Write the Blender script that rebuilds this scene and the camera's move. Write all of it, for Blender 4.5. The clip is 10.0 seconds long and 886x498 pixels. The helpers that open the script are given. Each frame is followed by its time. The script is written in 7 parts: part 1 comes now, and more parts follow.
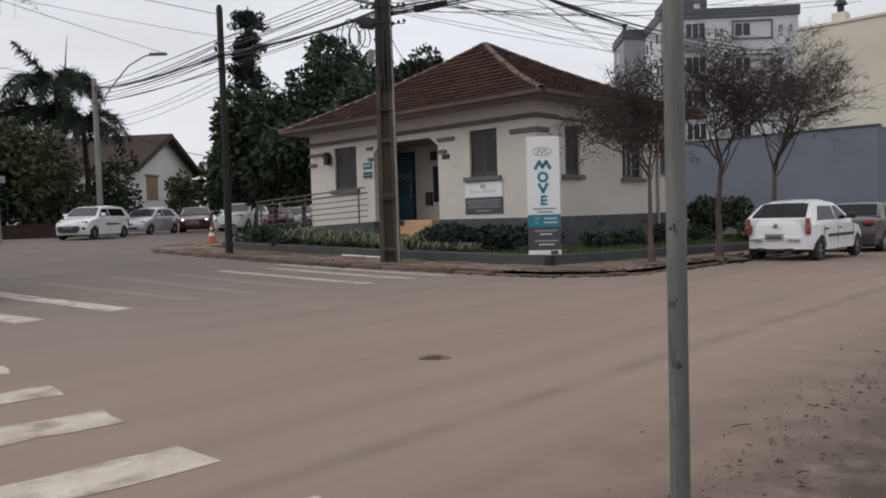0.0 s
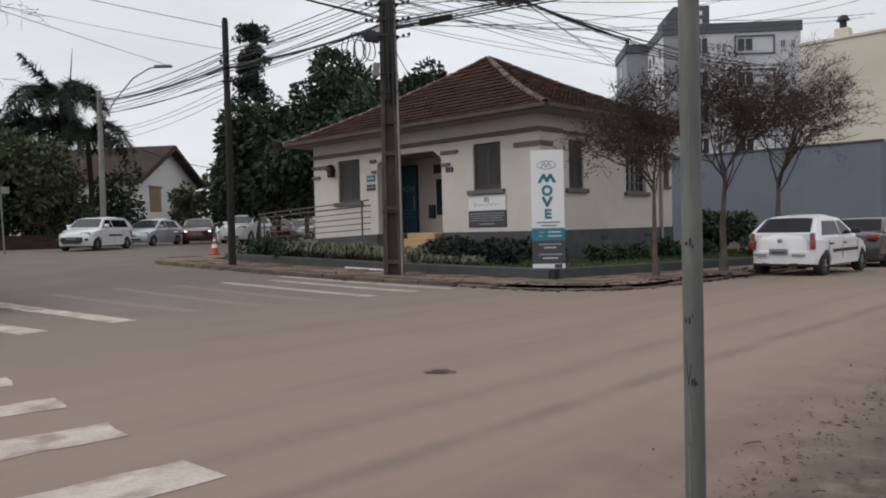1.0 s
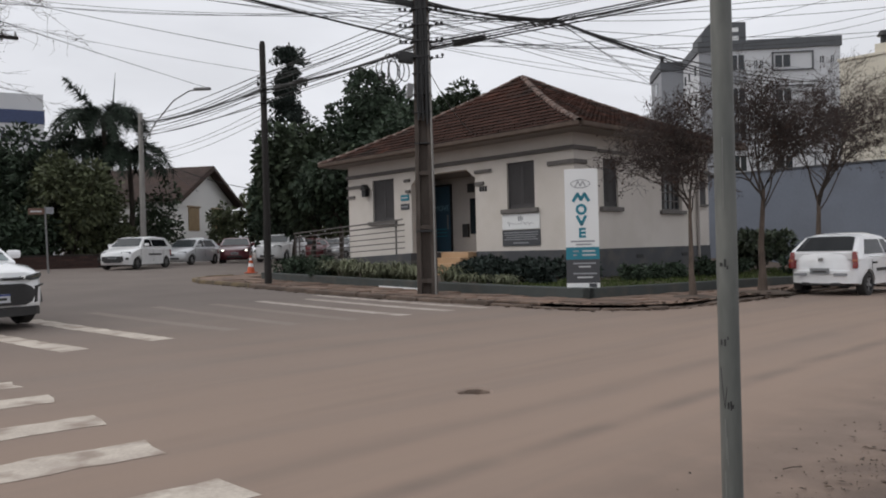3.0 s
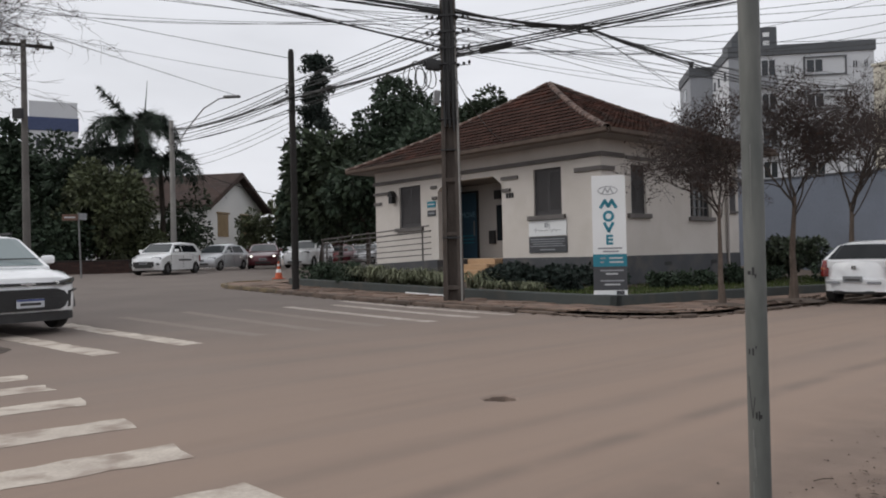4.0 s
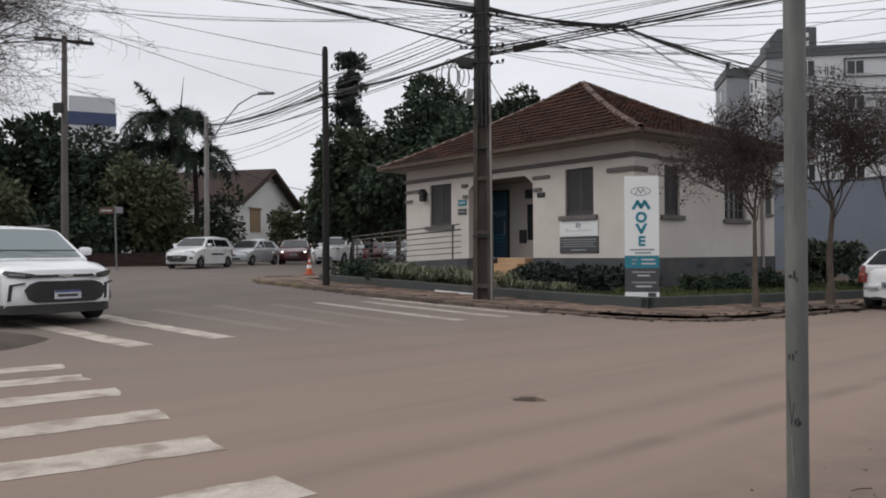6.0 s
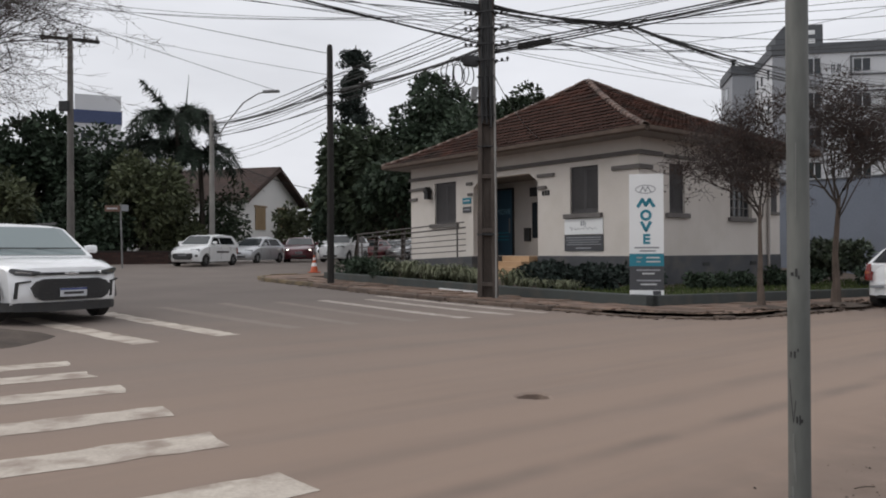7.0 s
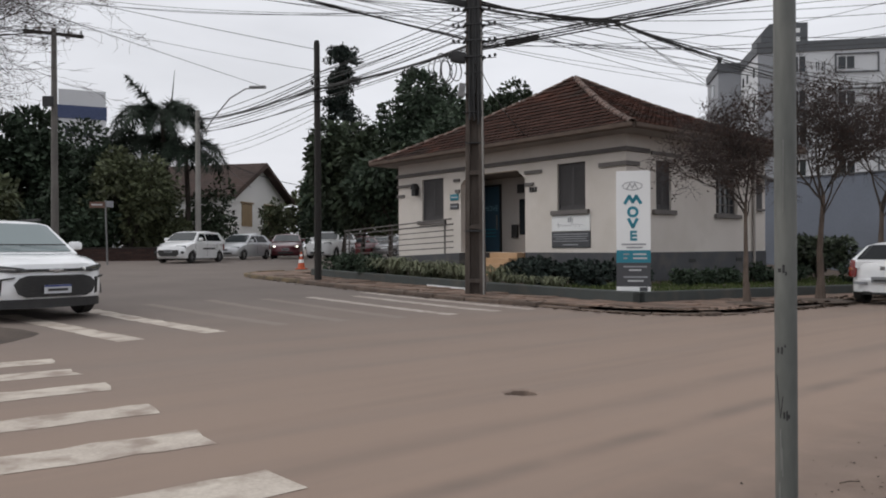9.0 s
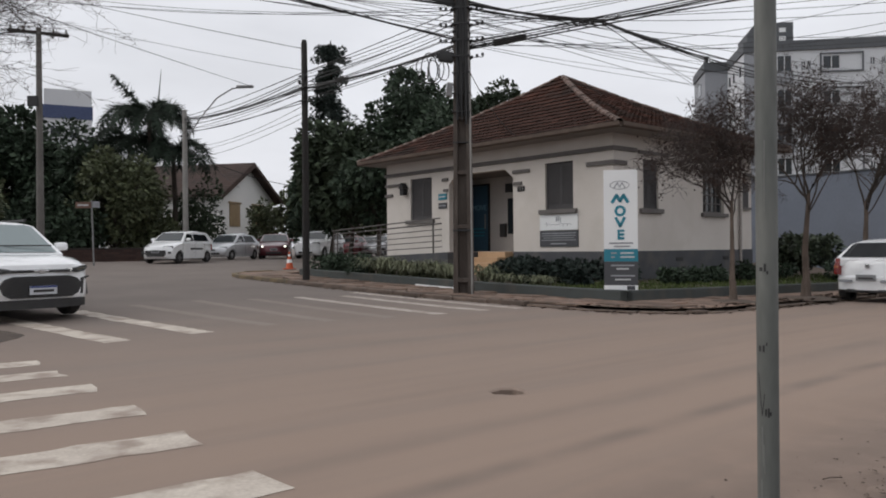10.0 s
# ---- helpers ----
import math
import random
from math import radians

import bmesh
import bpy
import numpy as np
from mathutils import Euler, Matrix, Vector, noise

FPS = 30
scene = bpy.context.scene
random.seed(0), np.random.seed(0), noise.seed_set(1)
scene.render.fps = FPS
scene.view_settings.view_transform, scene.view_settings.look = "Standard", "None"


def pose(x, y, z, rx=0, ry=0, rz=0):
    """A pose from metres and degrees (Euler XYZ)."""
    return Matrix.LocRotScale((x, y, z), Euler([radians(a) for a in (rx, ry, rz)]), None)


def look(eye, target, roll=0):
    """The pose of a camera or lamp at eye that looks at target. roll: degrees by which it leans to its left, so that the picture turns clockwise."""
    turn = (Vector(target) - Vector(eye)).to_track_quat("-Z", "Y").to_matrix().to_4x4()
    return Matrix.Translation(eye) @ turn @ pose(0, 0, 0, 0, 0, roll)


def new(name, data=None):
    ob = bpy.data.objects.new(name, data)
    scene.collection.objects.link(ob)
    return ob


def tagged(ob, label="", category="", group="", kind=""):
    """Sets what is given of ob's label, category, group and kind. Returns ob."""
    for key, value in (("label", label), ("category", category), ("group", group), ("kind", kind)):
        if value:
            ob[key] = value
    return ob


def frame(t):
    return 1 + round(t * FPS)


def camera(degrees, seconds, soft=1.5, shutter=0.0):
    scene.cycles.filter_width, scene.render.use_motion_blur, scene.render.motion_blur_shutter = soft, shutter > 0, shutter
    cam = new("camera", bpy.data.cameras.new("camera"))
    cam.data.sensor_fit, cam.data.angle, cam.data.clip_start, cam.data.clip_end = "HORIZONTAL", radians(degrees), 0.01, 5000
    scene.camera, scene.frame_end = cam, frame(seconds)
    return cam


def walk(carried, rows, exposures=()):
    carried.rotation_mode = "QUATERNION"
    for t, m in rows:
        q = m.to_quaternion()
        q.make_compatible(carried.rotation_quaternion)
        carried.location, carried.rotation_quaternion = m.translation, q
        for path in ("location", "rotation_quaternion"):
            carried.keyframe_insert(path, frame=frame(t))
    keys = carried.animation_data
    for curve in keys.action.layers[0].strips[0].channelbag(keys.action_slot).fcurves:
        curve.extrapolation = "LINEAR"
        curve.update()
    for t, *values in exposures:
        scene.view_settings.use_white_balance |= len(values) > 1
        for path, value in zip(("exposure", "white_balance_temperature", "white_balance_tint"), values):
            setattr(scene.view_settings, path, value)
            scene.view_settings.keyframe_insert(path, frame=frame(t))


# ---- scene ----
from collections import defaultdict

# ---------------------------------------------------------------- camera
cam = camera(60.4, 10.0, soft=1.9)
PATH = [
    (0, (0.079, 0.148, 1.103), (0.074, 2.147, 1.014), -1.7),
    (0.5, (0.046, 0.169, 1.102), (0.039, 2.168, 1.022), -1.6),
    (1, (0.042, 0.176, 1.106), (0.033, 2.175, 1.051), -1.4),
    (1.5, (0.043, 0.173, 1.105), (0.019, 2.173, 1.071), -1.4),
    (2, (0.046, 0.176, 1.104), (-0.003, 2.175, 1.081), -1.5),
    (2.5, (0.047, 0.173, 1.109), (-0.02, 2.172, 1.094), -1.5),
    (4, (0.055, 0.158, 1.116), (-0.111, 2.151, 1.131), -1.3),
    (4.5, (0.034, 0.164, 1.111), (-0.153, 2.155, 1.127), -1.1),
    (5, (0.025, 0.164, 1.112), (-0.189, 2.152, 1.128), -0.8),
    (5.5, (0.029, 0.167, 1.114), (-0.202, 2.153, 1.128), -0.5),
    (7, (0.047, 0.16, 1.112), (-0.209, 2.144, 1.119), -0.3),
    (7.5, (0.038, 0.164, 1.112), (-0.216, 2.148, 1.115), -0.4),
    (8, (0.031, 0.173, 1.112), (-0.217, 2.157, 1.113), -0.3),
    (8.5, (0.033, 0.176, 1.111), (-0.203, 2.162, 1.11), -0.3),
    (9, (0.042, 0.169, 1.111), (-0.181, 2.156, 1.109), -0.3),
    (9.5, (0.05, 0.166, 1.11), (-0.157, 2.156, 1.107), -0.4),
    (10, (0.056, 0.16, 1.114), (-0.138, 2.151, 1.11), -0.5),
]
walk(cam, [(t, look(eye, aim, roll)) for t, eye, aim, roll in PATH])

# ---------------------------------------------------------------- light: an overcast sky
world = bpy.data.worlds.new("overcast_sky")
scene.world = world
world.use_nodes = True
wn, wl = world.node_tree.nodes, world.node_tree.links
wn.clear()
sky = wn.new("ShaderNodeTexSky")
sky.sky_type = "NISHITA"
sky.sun_disc = False
sky.sun_elevation, sky.sun_rotation = radians(43), radians(-80)
sky.air_density, sky.dust_density = 1.0, 4.0
coord = wn.new("ShaderNodeTexCoord")
sep = wn.new("ShaderNodeSeparateXYZ")
wl.new(coord.outputs["Generated"], sep.inputs[0])
ramp = wn.new("ShaderNodeValToRGB")
ramp.color_ramp.elements[0].position, ramp.color_ramp.elements[0].color = 0.0, (0.80, 0.81, 0.86, 1)
ramp.color_ramp.elements[1].position, ramp.color_ramp.elements[1].color = 1.0, (1.0, 1.01, 1.05, 1)
mid = ramp.color_ramp.elements.new(0.3)
mid.color = (0.885, 0.90, 0.955, 1)
wl.new(sep.outputs["Z"], ramp.inputs[0])
stretch = wn.new("ShaderNodeMapping")
stretch.inputs["Scale"].default_value = (1.0, 1.0, 3.5)
wl.new(coord.outputs["Generated"], stretch.inputs[0])
cloud = wn.new("ShaderNodeTexNoise")
cloud.inputs["Scale"].default_value, cloud.inputs["Detail"].default_value = 2.2, 5
wl.new(stretch.outputs[0], cloud.inputs["Vector"])
cramp = wn.new("ShaderNodeMapRange")
cramp.inputs["From Min"].default_value, cramp.inputs["From Max"].default_value = 0.3, 0.7
cramp.inputs["To Min"].default_value, cramp.inputs["To Max"].default_value = 0.88, 1.12
wl.new(cloud.outputs[0], cramp.inputs[0])
deck = wn.new("ShaderNodeVectorMath")
deck.operation = "SCALE"
wl.new(ramp.outputs[0], deck.inputs[0])
wl.new(cramp.outputs[0], deck.inputs["Scale"])
thin = wn.new("ShaderNodeVectorMath")
thin.operation = "SCALE"
thin.inputs["Scale"].default_value = 0.06
wl.new(sky.outputs[0], thin.inputs[0])
cover = wn.new("ShaderNodeMix")
cover.data_type = "RGBA"
cover.inputs[0].default_value = 0.92
wl.new(thin.outputs[0], cover.inputs[6])
wl.new(deck.outputs[0], cover.inputs[7])
back = wn.new("ShaderNodeBackground")
back.inputs["Strength"].default_value = 0.95
wl.new(cover.outputs[2], back.inputs["Color"])
wout = wn.new("ShaderNodeOutputWorld")
wl.new(back.outputs[0], wout.inputs[0])

sun_data = bpy.data.lights.new("sun", "SUN")
sun_data.energy, sun_data.angle, sun_data.color = 1.0, radians(40), (1, 0.97, 0.93)
sun = new("sun", sun_data)
sun.matrix_world = look((-42, 8, 40), (0, 15, 0))
scene.view_settings.exposure = 0.0


# ---------------------------------------------------------------- materials
def material(name, colour, other=None, rough=0.7, metal=0.0, scale=6.0, fine=60.0, bump=0.0, bump_scale=40.0,
             spread=(0.35, 0.65), stretch=(1, 1, 1), coat=0.0, per_piece=0.0, per_island=0.0, dirt=None, dirt_amount=0.0,
             dirt_scale=2.0, gloss=0.5):
    """Two colours mixed by noise at two scales, relief, and a dirt tint in patches."""
    m = bpy.data.materials.new(name)
    m.use_nodes = True
    n, l = m.node_tree.nodes, m.node_tree.links
    b = n["Principled BSDF"]
    b.inputs["Roughness"].default_value = rough
    b.inputs["Metallic"].default_value = metal
    b.inputs["Specular IOR Level"].default_value = gloss
    b.inputs["Coat Weight"].default_value = coat
    other = other or tuple(c * 0.8 for c in colour)
    tc = n.new("ShaderNodeTexCoord")
    mp = n.new("ShaderNodeMapping")
    mp.inputs["Scale"].default_value = stretch
    l.new(tc.outputs["Object"], mp.inputs[0])

    def noisy(s, d):
        t = n.new("ShaderNodeTexNoise")
        t.inputs["Scale"].default_value, t.inputs["Detail"].default_value = s, d
        l.new(mp.outputs[0], t.inputs["Vector"])
        return t

    big, small = noisy(scale, 4), noisy(fine, 3)
    add = n.new("ShaderNodeMath")
    add.operation = "MULTIPLY_ADD"
    add.inputs[1].default_value = 0.35
    l.new(small.outputs[0], add.inputs[0])
    sub = n.new("ShaderNodeMath")
    sub.operation = "MULTIPLY"
    sub.inputs[1].default_value = 0.65
    l.new(big.outputs[0], sub.inputs[0])
    l.new(sub.outputs[0], add.inputs[2])
    mr = n.new("ShaderNodeMapRange")
    mr.inputs["From Min"].default_value, mr.inputs["From Max"].default_value = spread
    l.new(add.outputs[0], mr.inputs[0])
    mix = n.new("ShaderNodeMix")
    mix.data_type = "RGBA"
    mix.inputs[6].default_value, mix.inputs[7].default_value = (*colour, 1), (*other, 1)
    l.new(mr.outputs[0], mix.inputs[0])
    last = mix.outputs[2]
    if dirt:
        patch = noisy(dirt_scale, 6)
        pr = n.new("ShaderNodeMapRange")
        pr.inputs["From Min"].default_value, pr.inputs["From Max"].default_value = 0.48, 0.68
        pr.inputs["To Max"].default_value = dirt_amount
        l.new(patch.outputs[0], pr.inputs[0])
        md = n.new("ShaderNodeMix")
        md.data_type = "RGBA"
        md.inputs[7].default_value = (*dirt, 1)
        l.new(pr.outputs[0], md.inputs[0])
        l.new(last, md.inputs[6])
        last = md.outputs[2]
    if per_piece or per_island:
        if per_piece:
            src = n.new("ShaderNodeObjectInfo").outputs["Random"]
        else:
            src = n.new("ShaderNodeNewGeometry").outputs["Random Per Island"]
        vr = n.new("ShaderNodeMapRange")
        k = per_piece or per_island
        vr.inputs["To Min"].default_value, vr.inputs["To Max"].default_value = 1 - k, 1 + k
        l.new(src, vr.inputs[0])
        sc = n.new("ShaderNodeVectorMath")
        sc.operation = "SCALE"
        l.new(last, sc.inputs[0])
        l.new(vr.outputs[0], sc.inputs["Scale"])
        last = sc.outputs[0]
    l.new(last, b.inputs["Base Color"])
    if bump:
        rel = noisy(bump_scale, 5)
        bp = n.new("ShaderNodeBump")
        bp.inputs["Strength"].default_value, bp.inputs["Distance"].default_value = bump, 0.02
        l.new(rel.outputs[0], bp.inputs["Height"])
        l.new(bp.outputs[0], b.inputs["Normal"])
    return m


def glass(name, colour=(0.02, 0.025, 0.03), rough=0.06, shine=0.5):
    m = bpy.data.materials.new(name)
    m.use_nodes = True
    b = m.node_tree.nodes["Principled BSDF"]
    b.inputs["Base Color"].default_value = (*colour, 1)
    b.inputs["Roughness"].default_value = rough
    b.inputs["IOR"].default_value = 1.5
    b.inputs["Specular IOR Level"].default_value = shine
    return m


def road_material():
    """Asphalt under a film of clay dust, swept into streaks along the cross street."""
    m = material("dusty_asphalt", (0.122, 0.101, 0.090), (0.160, 0.135, 0.120), rough=0.85, scale=0.5, fine=90, bump=0.12, bump_scale=120)
    n, l = m.node_tree.nodes, m.node_tree.links
    b = n["Principled BSDF"]
    base = b.inputs["Base Color"].links[0].from_socket
    tc = n.new("ShaderNodeTexCoord")
    turn = n.new("ShaderNodeMapping")
    turn.inputs["Rotation"].default_value = (0, 0, radians(44))
    l.new(tc.outputs["Object"], turn.inputs[0])
    # after the turn x runs along the house front, y along the cross street
    sp = n.new("ShaderNodeSeparateXYZ")
    l.new(turn.outputs[0], sp.inputs[0])
    fall = n.new("ShaderNodeMapRange")
    fall.interpolation_type = "SMOOTHSTEP"
    fall.inputs["From Min"].default_value, fall.inputs["From Max"].default_value = -16.5, -1.0
    fall.inputs["To Min"].default_value, fall.inputs["To Max"].default_value = 0.08, 0.86
    l.new(sp.outputs["X"], fall.inputs[0])
    streak = n.new("ShaderNodeMapping")
    streak.inputs["Scale"].default_value = (1.6, 0.14, 1)
    l.new(turn.outputs[0], streak.inputs[0])
    sn = n.new("ShaderNodeTexNoise")
    sn.inputs["Scale"].default_value, sn.inputs["Detail"].default_value = 1.0, 7
    sn.inputs["Roughness"].default_value = 0.6
    l.new(streak.outputs[0], sn.inputs["Vector"])
    sr = n.new("ShaderNodeMapRange")
    sr.inputs["From Min"].default_value, sr.inputs["From Max"].default_value = 0.36, 0.55
    sr.inputs["To Min"].default_value, sr.inputs["To Max"].default_value = 0.68, 1.0
    l.new(sn.outputs[0], sr.inputs[0])
    mul = n.new("ShaderNodeMath")
    mul.operation = "MULTIPLY"
    l.new(fall.outputs[0], mul.inputs[0])
    l.new(sr.outputs[0], mul.inputs[1])
    mix = n.new("ShaderNodeMix")
    mix.data_type = "RGBA"
    mix.inputs[7].default_value = (0.270, 0.192, 0.146, 1)
    l.new(mul.outputs[0], mix.inputs[0])
    l.new(base, mix.inputs[6])
    last = mix.outputs[2]
    # damp brown soil trodden onto the road's edge
    edge = n.new("ShaderNodeMapRange")
    edge.interpolation_type = "SMOOTHSTEP"
    edge.inputs["From Min"].default_value, edge.inputs["From Max"].default_value = -2.75, -1.35
    edge.inputs["To Max"].default_value = 1.0
    l.new(sp.outputs["X"], edge.inputs[0])
    clod = n.new("ShaderNodeTexNoise")
    clod.inputs["Scale"].default_value, clod.inputs["Detail"].default_value = 3.0, 8
    l.new(turn.outputs[0], clod.inputs["Vector"])
    clod_r = n.new("ShaderNodeMapRange")
    clod_r.inputs["From Min"].default_value, clod_r.inputs["From Max"].default_value = 0.35, 0.62
    clod_r.inputs["To Min"].default_value, clod_r.inputs["To Max"].default_value = 0.45, 1.0
    l.new(clod.outputs[0], clod_r.inputs[0])
    damp = n.new("ShaderNodeMath")
    damp.operation = "MULTIPLY"
    l.new(edge.outputs[0], damp.inputs[0])
    l.new(clod_r.outputs[0], damp.inputs[1])
    soil = n.new("ShaderNodeMix")
    soil.data_type = "RGBA"
    soil.inputs[7].default_value = (0.150, 0.108, 0.085, 1)
    l.new(damp.outputs[0], soil.inputs[0])
    l.new(last, soil.inputs[6])
    last = soil.outputs[2]
    # wet dark clods on the verge
    wet = n.new("ShaderNodeTexNoise")
    wet.inputs["Scale"].default_value, wet.inputs["Detail"].default_value = 4.2, 12
    wet.inputs["Roughness"].default_value = 0.72
    l.new(turn.outputs[0], wet.inputs["Vector"])
    wet_r = n.new("ShaderNodeMapRange")
    wet_r.inputs["From Min"].default_value, wet_r.inputs["From Max"].default_value = 0.34, 0.52
    l.new(wet.outputs[0], wet_r.inputs[0])
    verge_x = n.new("ShaderNodeMapRange")
    verge_x.interpolation_type = "SMOOTHSTEP"
    verge_x.inputs["From Min"].default_value, verge_x.inputs["From Max"].default_value = -1.7, -0.75
    l.new(sp.outputs["X"], verge_x.inputs[0])
    wet_amount = n.new("ShaderNodeMath")
    wet_amount.operation = "MULTIPLY"
    l.new(wet_r.outputs[0], wet_amount.inputs[0])
    l.new(verge_x.outputs[0], wet_amount.inputs[1])
    wet_mix = n.new("ShaderNodeMix")
    wet_mix.data_type = "RGBA"
    wet_mix.inputs[7].default_value = (0.060, 0.042, 0.033, 1)
    l.new(wet_amount.outputs[0], wet_mix.inputs[0])
    l.new(last, wet_mix.inputs[6])
    last = wet_mix.outputs[2]
    # dark tyre tracks along the cross street
    wave = n.new("ShaderNodeTexNoise")
    wave.inputs["Scale"].default_value, wave.inputs["Detail"].default_value = 0.5, 3
    l.new(turn.outputs[0], wave.inputs["Vector"])
    fade = n.new("ShaderNodeTexNoise")
    fade.inputs["Scale"].default_value, fade.inputs["Detail"].default_value = 1.3, 6
    l.new(turn.outputs[0], fade.inputs["Vector"])
    for at, wide, dark in ((-2.80, 0.15, 0.62), (-3.5, 0.2, 0.3), (-4.55, 0.16, 0.2)):
        off = n.new("ShaderNodeMath")
        off.operation = "MULTIPLY_ADD"
        off.inputs[1].default_value, off.inputs[2].default_value = 0.2, -at - 0.10
        l.new(wave.outputs[0], off.inputs[0])
        summed = n.new("ShaderNodeMath")
        l.new(sp.outputs["X"], summed.inputs[0])
        l.new(off.outputs[0], summed.inputs[1])
        away = n.new("ShaderNodeMath")
        away.operation = "ABSOLUTE"
        l.new(summed.outputs[0], away.inputs[0])
        band = n.new("ShaderNodeMapRange")
        band.interpolation_type = "SMOOTHSTEP"
        band.inputs["From Max"].default_value = wide
        band.inputs["To Min"].default_value, band.inputs["To Max"].default_value = dark, 0.0
        l.new(away.outputs[0], band.inputs[0])
        gap = n.new("ShaderNodeMapRange")
        gap.inputs["From Min"].default_value, gap.inputs["From Max"].default_value = 0.18, 0.56
        l.new(fade.outputs[0], gap.inputs[0])
        amount = n.new("ShaderNodeMath")
        amount.operation = "MULTIPLY"
        l.new(band.outputs[0], amount.inputs[0])
        l.new(gap.outputs[0], amount.inputs[1])
        track = n.new("ShaderNodeMix")
        track.data_type = "RGBA"
        track.inputs[7].default_value = (0.13, 0.10, 0.083, 1)
        l.new(amount.outputs[0], track.inputs[0])
        l.new(last, track.inputs[6])
        last = track.outputs[2]
    l.new(last, b.inputs["Base Color"])
    return m


ASPHALT = road_material()
PAINT_LINE = material("worn_road_paint", (0.56, 0.505, 0.435), (0.37, 0.315, 0.27), rough=0.8, scale=3, fine=45, bump=0.1, dirt=(0.24, 0.185, 0.15), dirt_amount=0.85, dirt_scale=4)
FADED_LINE = material("faded_road_paint", (0.222, 0.186, 0.16), (0.195, 0.162, 0.139), rough=0.85, scale=2, fine=45, bump=0.1, dirt=(0.2, 0.165, 0.14), dirt_amount=0.9, dirt_scale=3)
MID_LINE = material("thin_road_paint", (0.46, 0.41, 0.37), (0.33, 0.285, 0.25), rough=0.85, scale=2, fine=45, bump=0.1, dirt=(0.24, 0.195, 0.16), dirt_amount=0.8, dirt_scale=3)
SLAB = material("red_brown_paving", (0.19, 0.125, 0.092), (0.115, 0.078, 0.059), rough=0.9, scale=2, fine=30, bump=0.3, per_piece=0.3, dirt=(0.06, 0.05, 0.04), dirt_amount=0.6)
SOIL = material("dark_soil", (0.10, 0.072, 0.055), (0.065, 0.05, 0.04), rough=0.95, scale=3, fine=40, bump=0.6, bump_scale=25)
WET_SOIL = material("wet_dark_soil", (0.040, 0.030, 0.024), (0.085, 0.062, 0.048), rough=0.9, scale=2.5, fine=30, bump=0.7, bump_scale=18)
KERB = material("kerb_stone", (0.145, 0.105, 0.082), (0.085, 0.064, 0.052), rough=0.9, scale=4, fine=40, bump=0.3, per_piece=0.18)
LITTER = material("dead_leaf_litter", (0.045, 0.032, 0.024), (0.10, 0.07, 0.05), rough=0.95, scale=4, fine=40, per_island=0.6)
KERB_YELLOW = material("worn_yellow_kerb", (0.23, 0.17, 0.095), (0.11, 0.088, 0.066), rough=0.9, scale=4, fine=40, bump=0.3, per_piece=0.2)
WALL_WHITE = material("white_wall_paint", (0.635, 0.59, 0.545), (0.575, 0.53, 0.485), rough=0.8, scale=0.7, fine=25, bump=0.08, bump_scale=60, dirt=(0.50, 0.46, 0.40), dirt_amount=0.35, dirt_scale=1.2)
PLINTH_GREY = material("dark_grey_wall_paint", (0.074, 0.077, 0.085), (0.058, 0.060, 0.066), rough=0.75, scale=1.2, fine=25, bump=0.08, dirt=(0.13, 0.115, 0.10), dirt_amount=0.4)
TRIM_GREY = material("grey_brown_moulding_paint", (0.155, 0.142, 0.135), (0.12, 0.11, 0.104), rough=0.8, scale=2, fine=30, bump=0.05)
SHUTTER = material("charcoal_shutter_paint", (0.058, 0.054, 0.056), (0.045, 0.042, 0.044), rough=0.6, scale=2, fine=30)
# board grey darkened to carry the under-eave shade; fascia and downpipe share it
SOFFIT = material("shade_toned_grey_boards", (0.36, 0.325, 0.30), (0.29, 0.26, 0.24), rough=0.85, scale=1.5, fine=20, bump=0.05)
TILE = material("weathered_clay_tile", (0.070, 0.027, 0.018), (0.026, 0.0165, 0.0135), rough=0.9, scale=1.2, fine=25, bump=0.25, gloss=0.15, per_piece=0.4, dirt=(0.026, 0.023, 0.020), dirt_amount=0.8, dirt_scale=0.9)
TILE_MASS = material("weathered_clay_tile_rows", (0.070, 0.027, 0.018), (0.026, 0.0165, 0.0135), rough=0.9, scale=1.2, fine=25, bump=0.25, gloss=0.15, per_island=0.4, dirt=(0.026, 0.023, 0.020), dirt_amount=0.8, dirt_scale=0.9)
RIDGE = material("lime_streaked_ridge_tile", (0.12, 0.068, 0.052), (0.07, 0.047, 0.04), rough=0.9, scale=3, fine=25, bump=0.2, per_piece=0.35, dirt=(0.30, 0.25, 0.215), dirt_amount=0.7, dirt_scale=1.2)
ROOF_DARK = material("roof_underlay", (0.05, 0.04, 0.035), rough=0.95)
GUTTER = material("stained_gutter_metal", (0.135, 0.095, 0.073), (0.08, 0.058, 0.046), rough=0.6, metal=0.2, scale=3, fine=30)
CONCRETE_POLE = material("dark_stained_concrete", (0.080, 0.063, 0.053), (0.036, 0.029, 0.025), rough=0.9, scale=2, fine=30, bump=0.3, stretch=(3, 3, 0.5), dirt=(0.13, 0.108, 0.092), dirt_amount=0.7)
PALE_CONCRETE = material("pale_concrete", (0.30, 0.29, 0.27), (0.22, 0.21, 0.2), rough=0.9, scale=2, fine=30, bump=0.2)
WOOD_BLACK = material("tarred_wood", (0.012, 0.0105, 0.010), (0.022, 0.019, 0.017), rough=0.85, scale=3, fine=40, bump=0.3, stretch=(4, 4, 0.4))
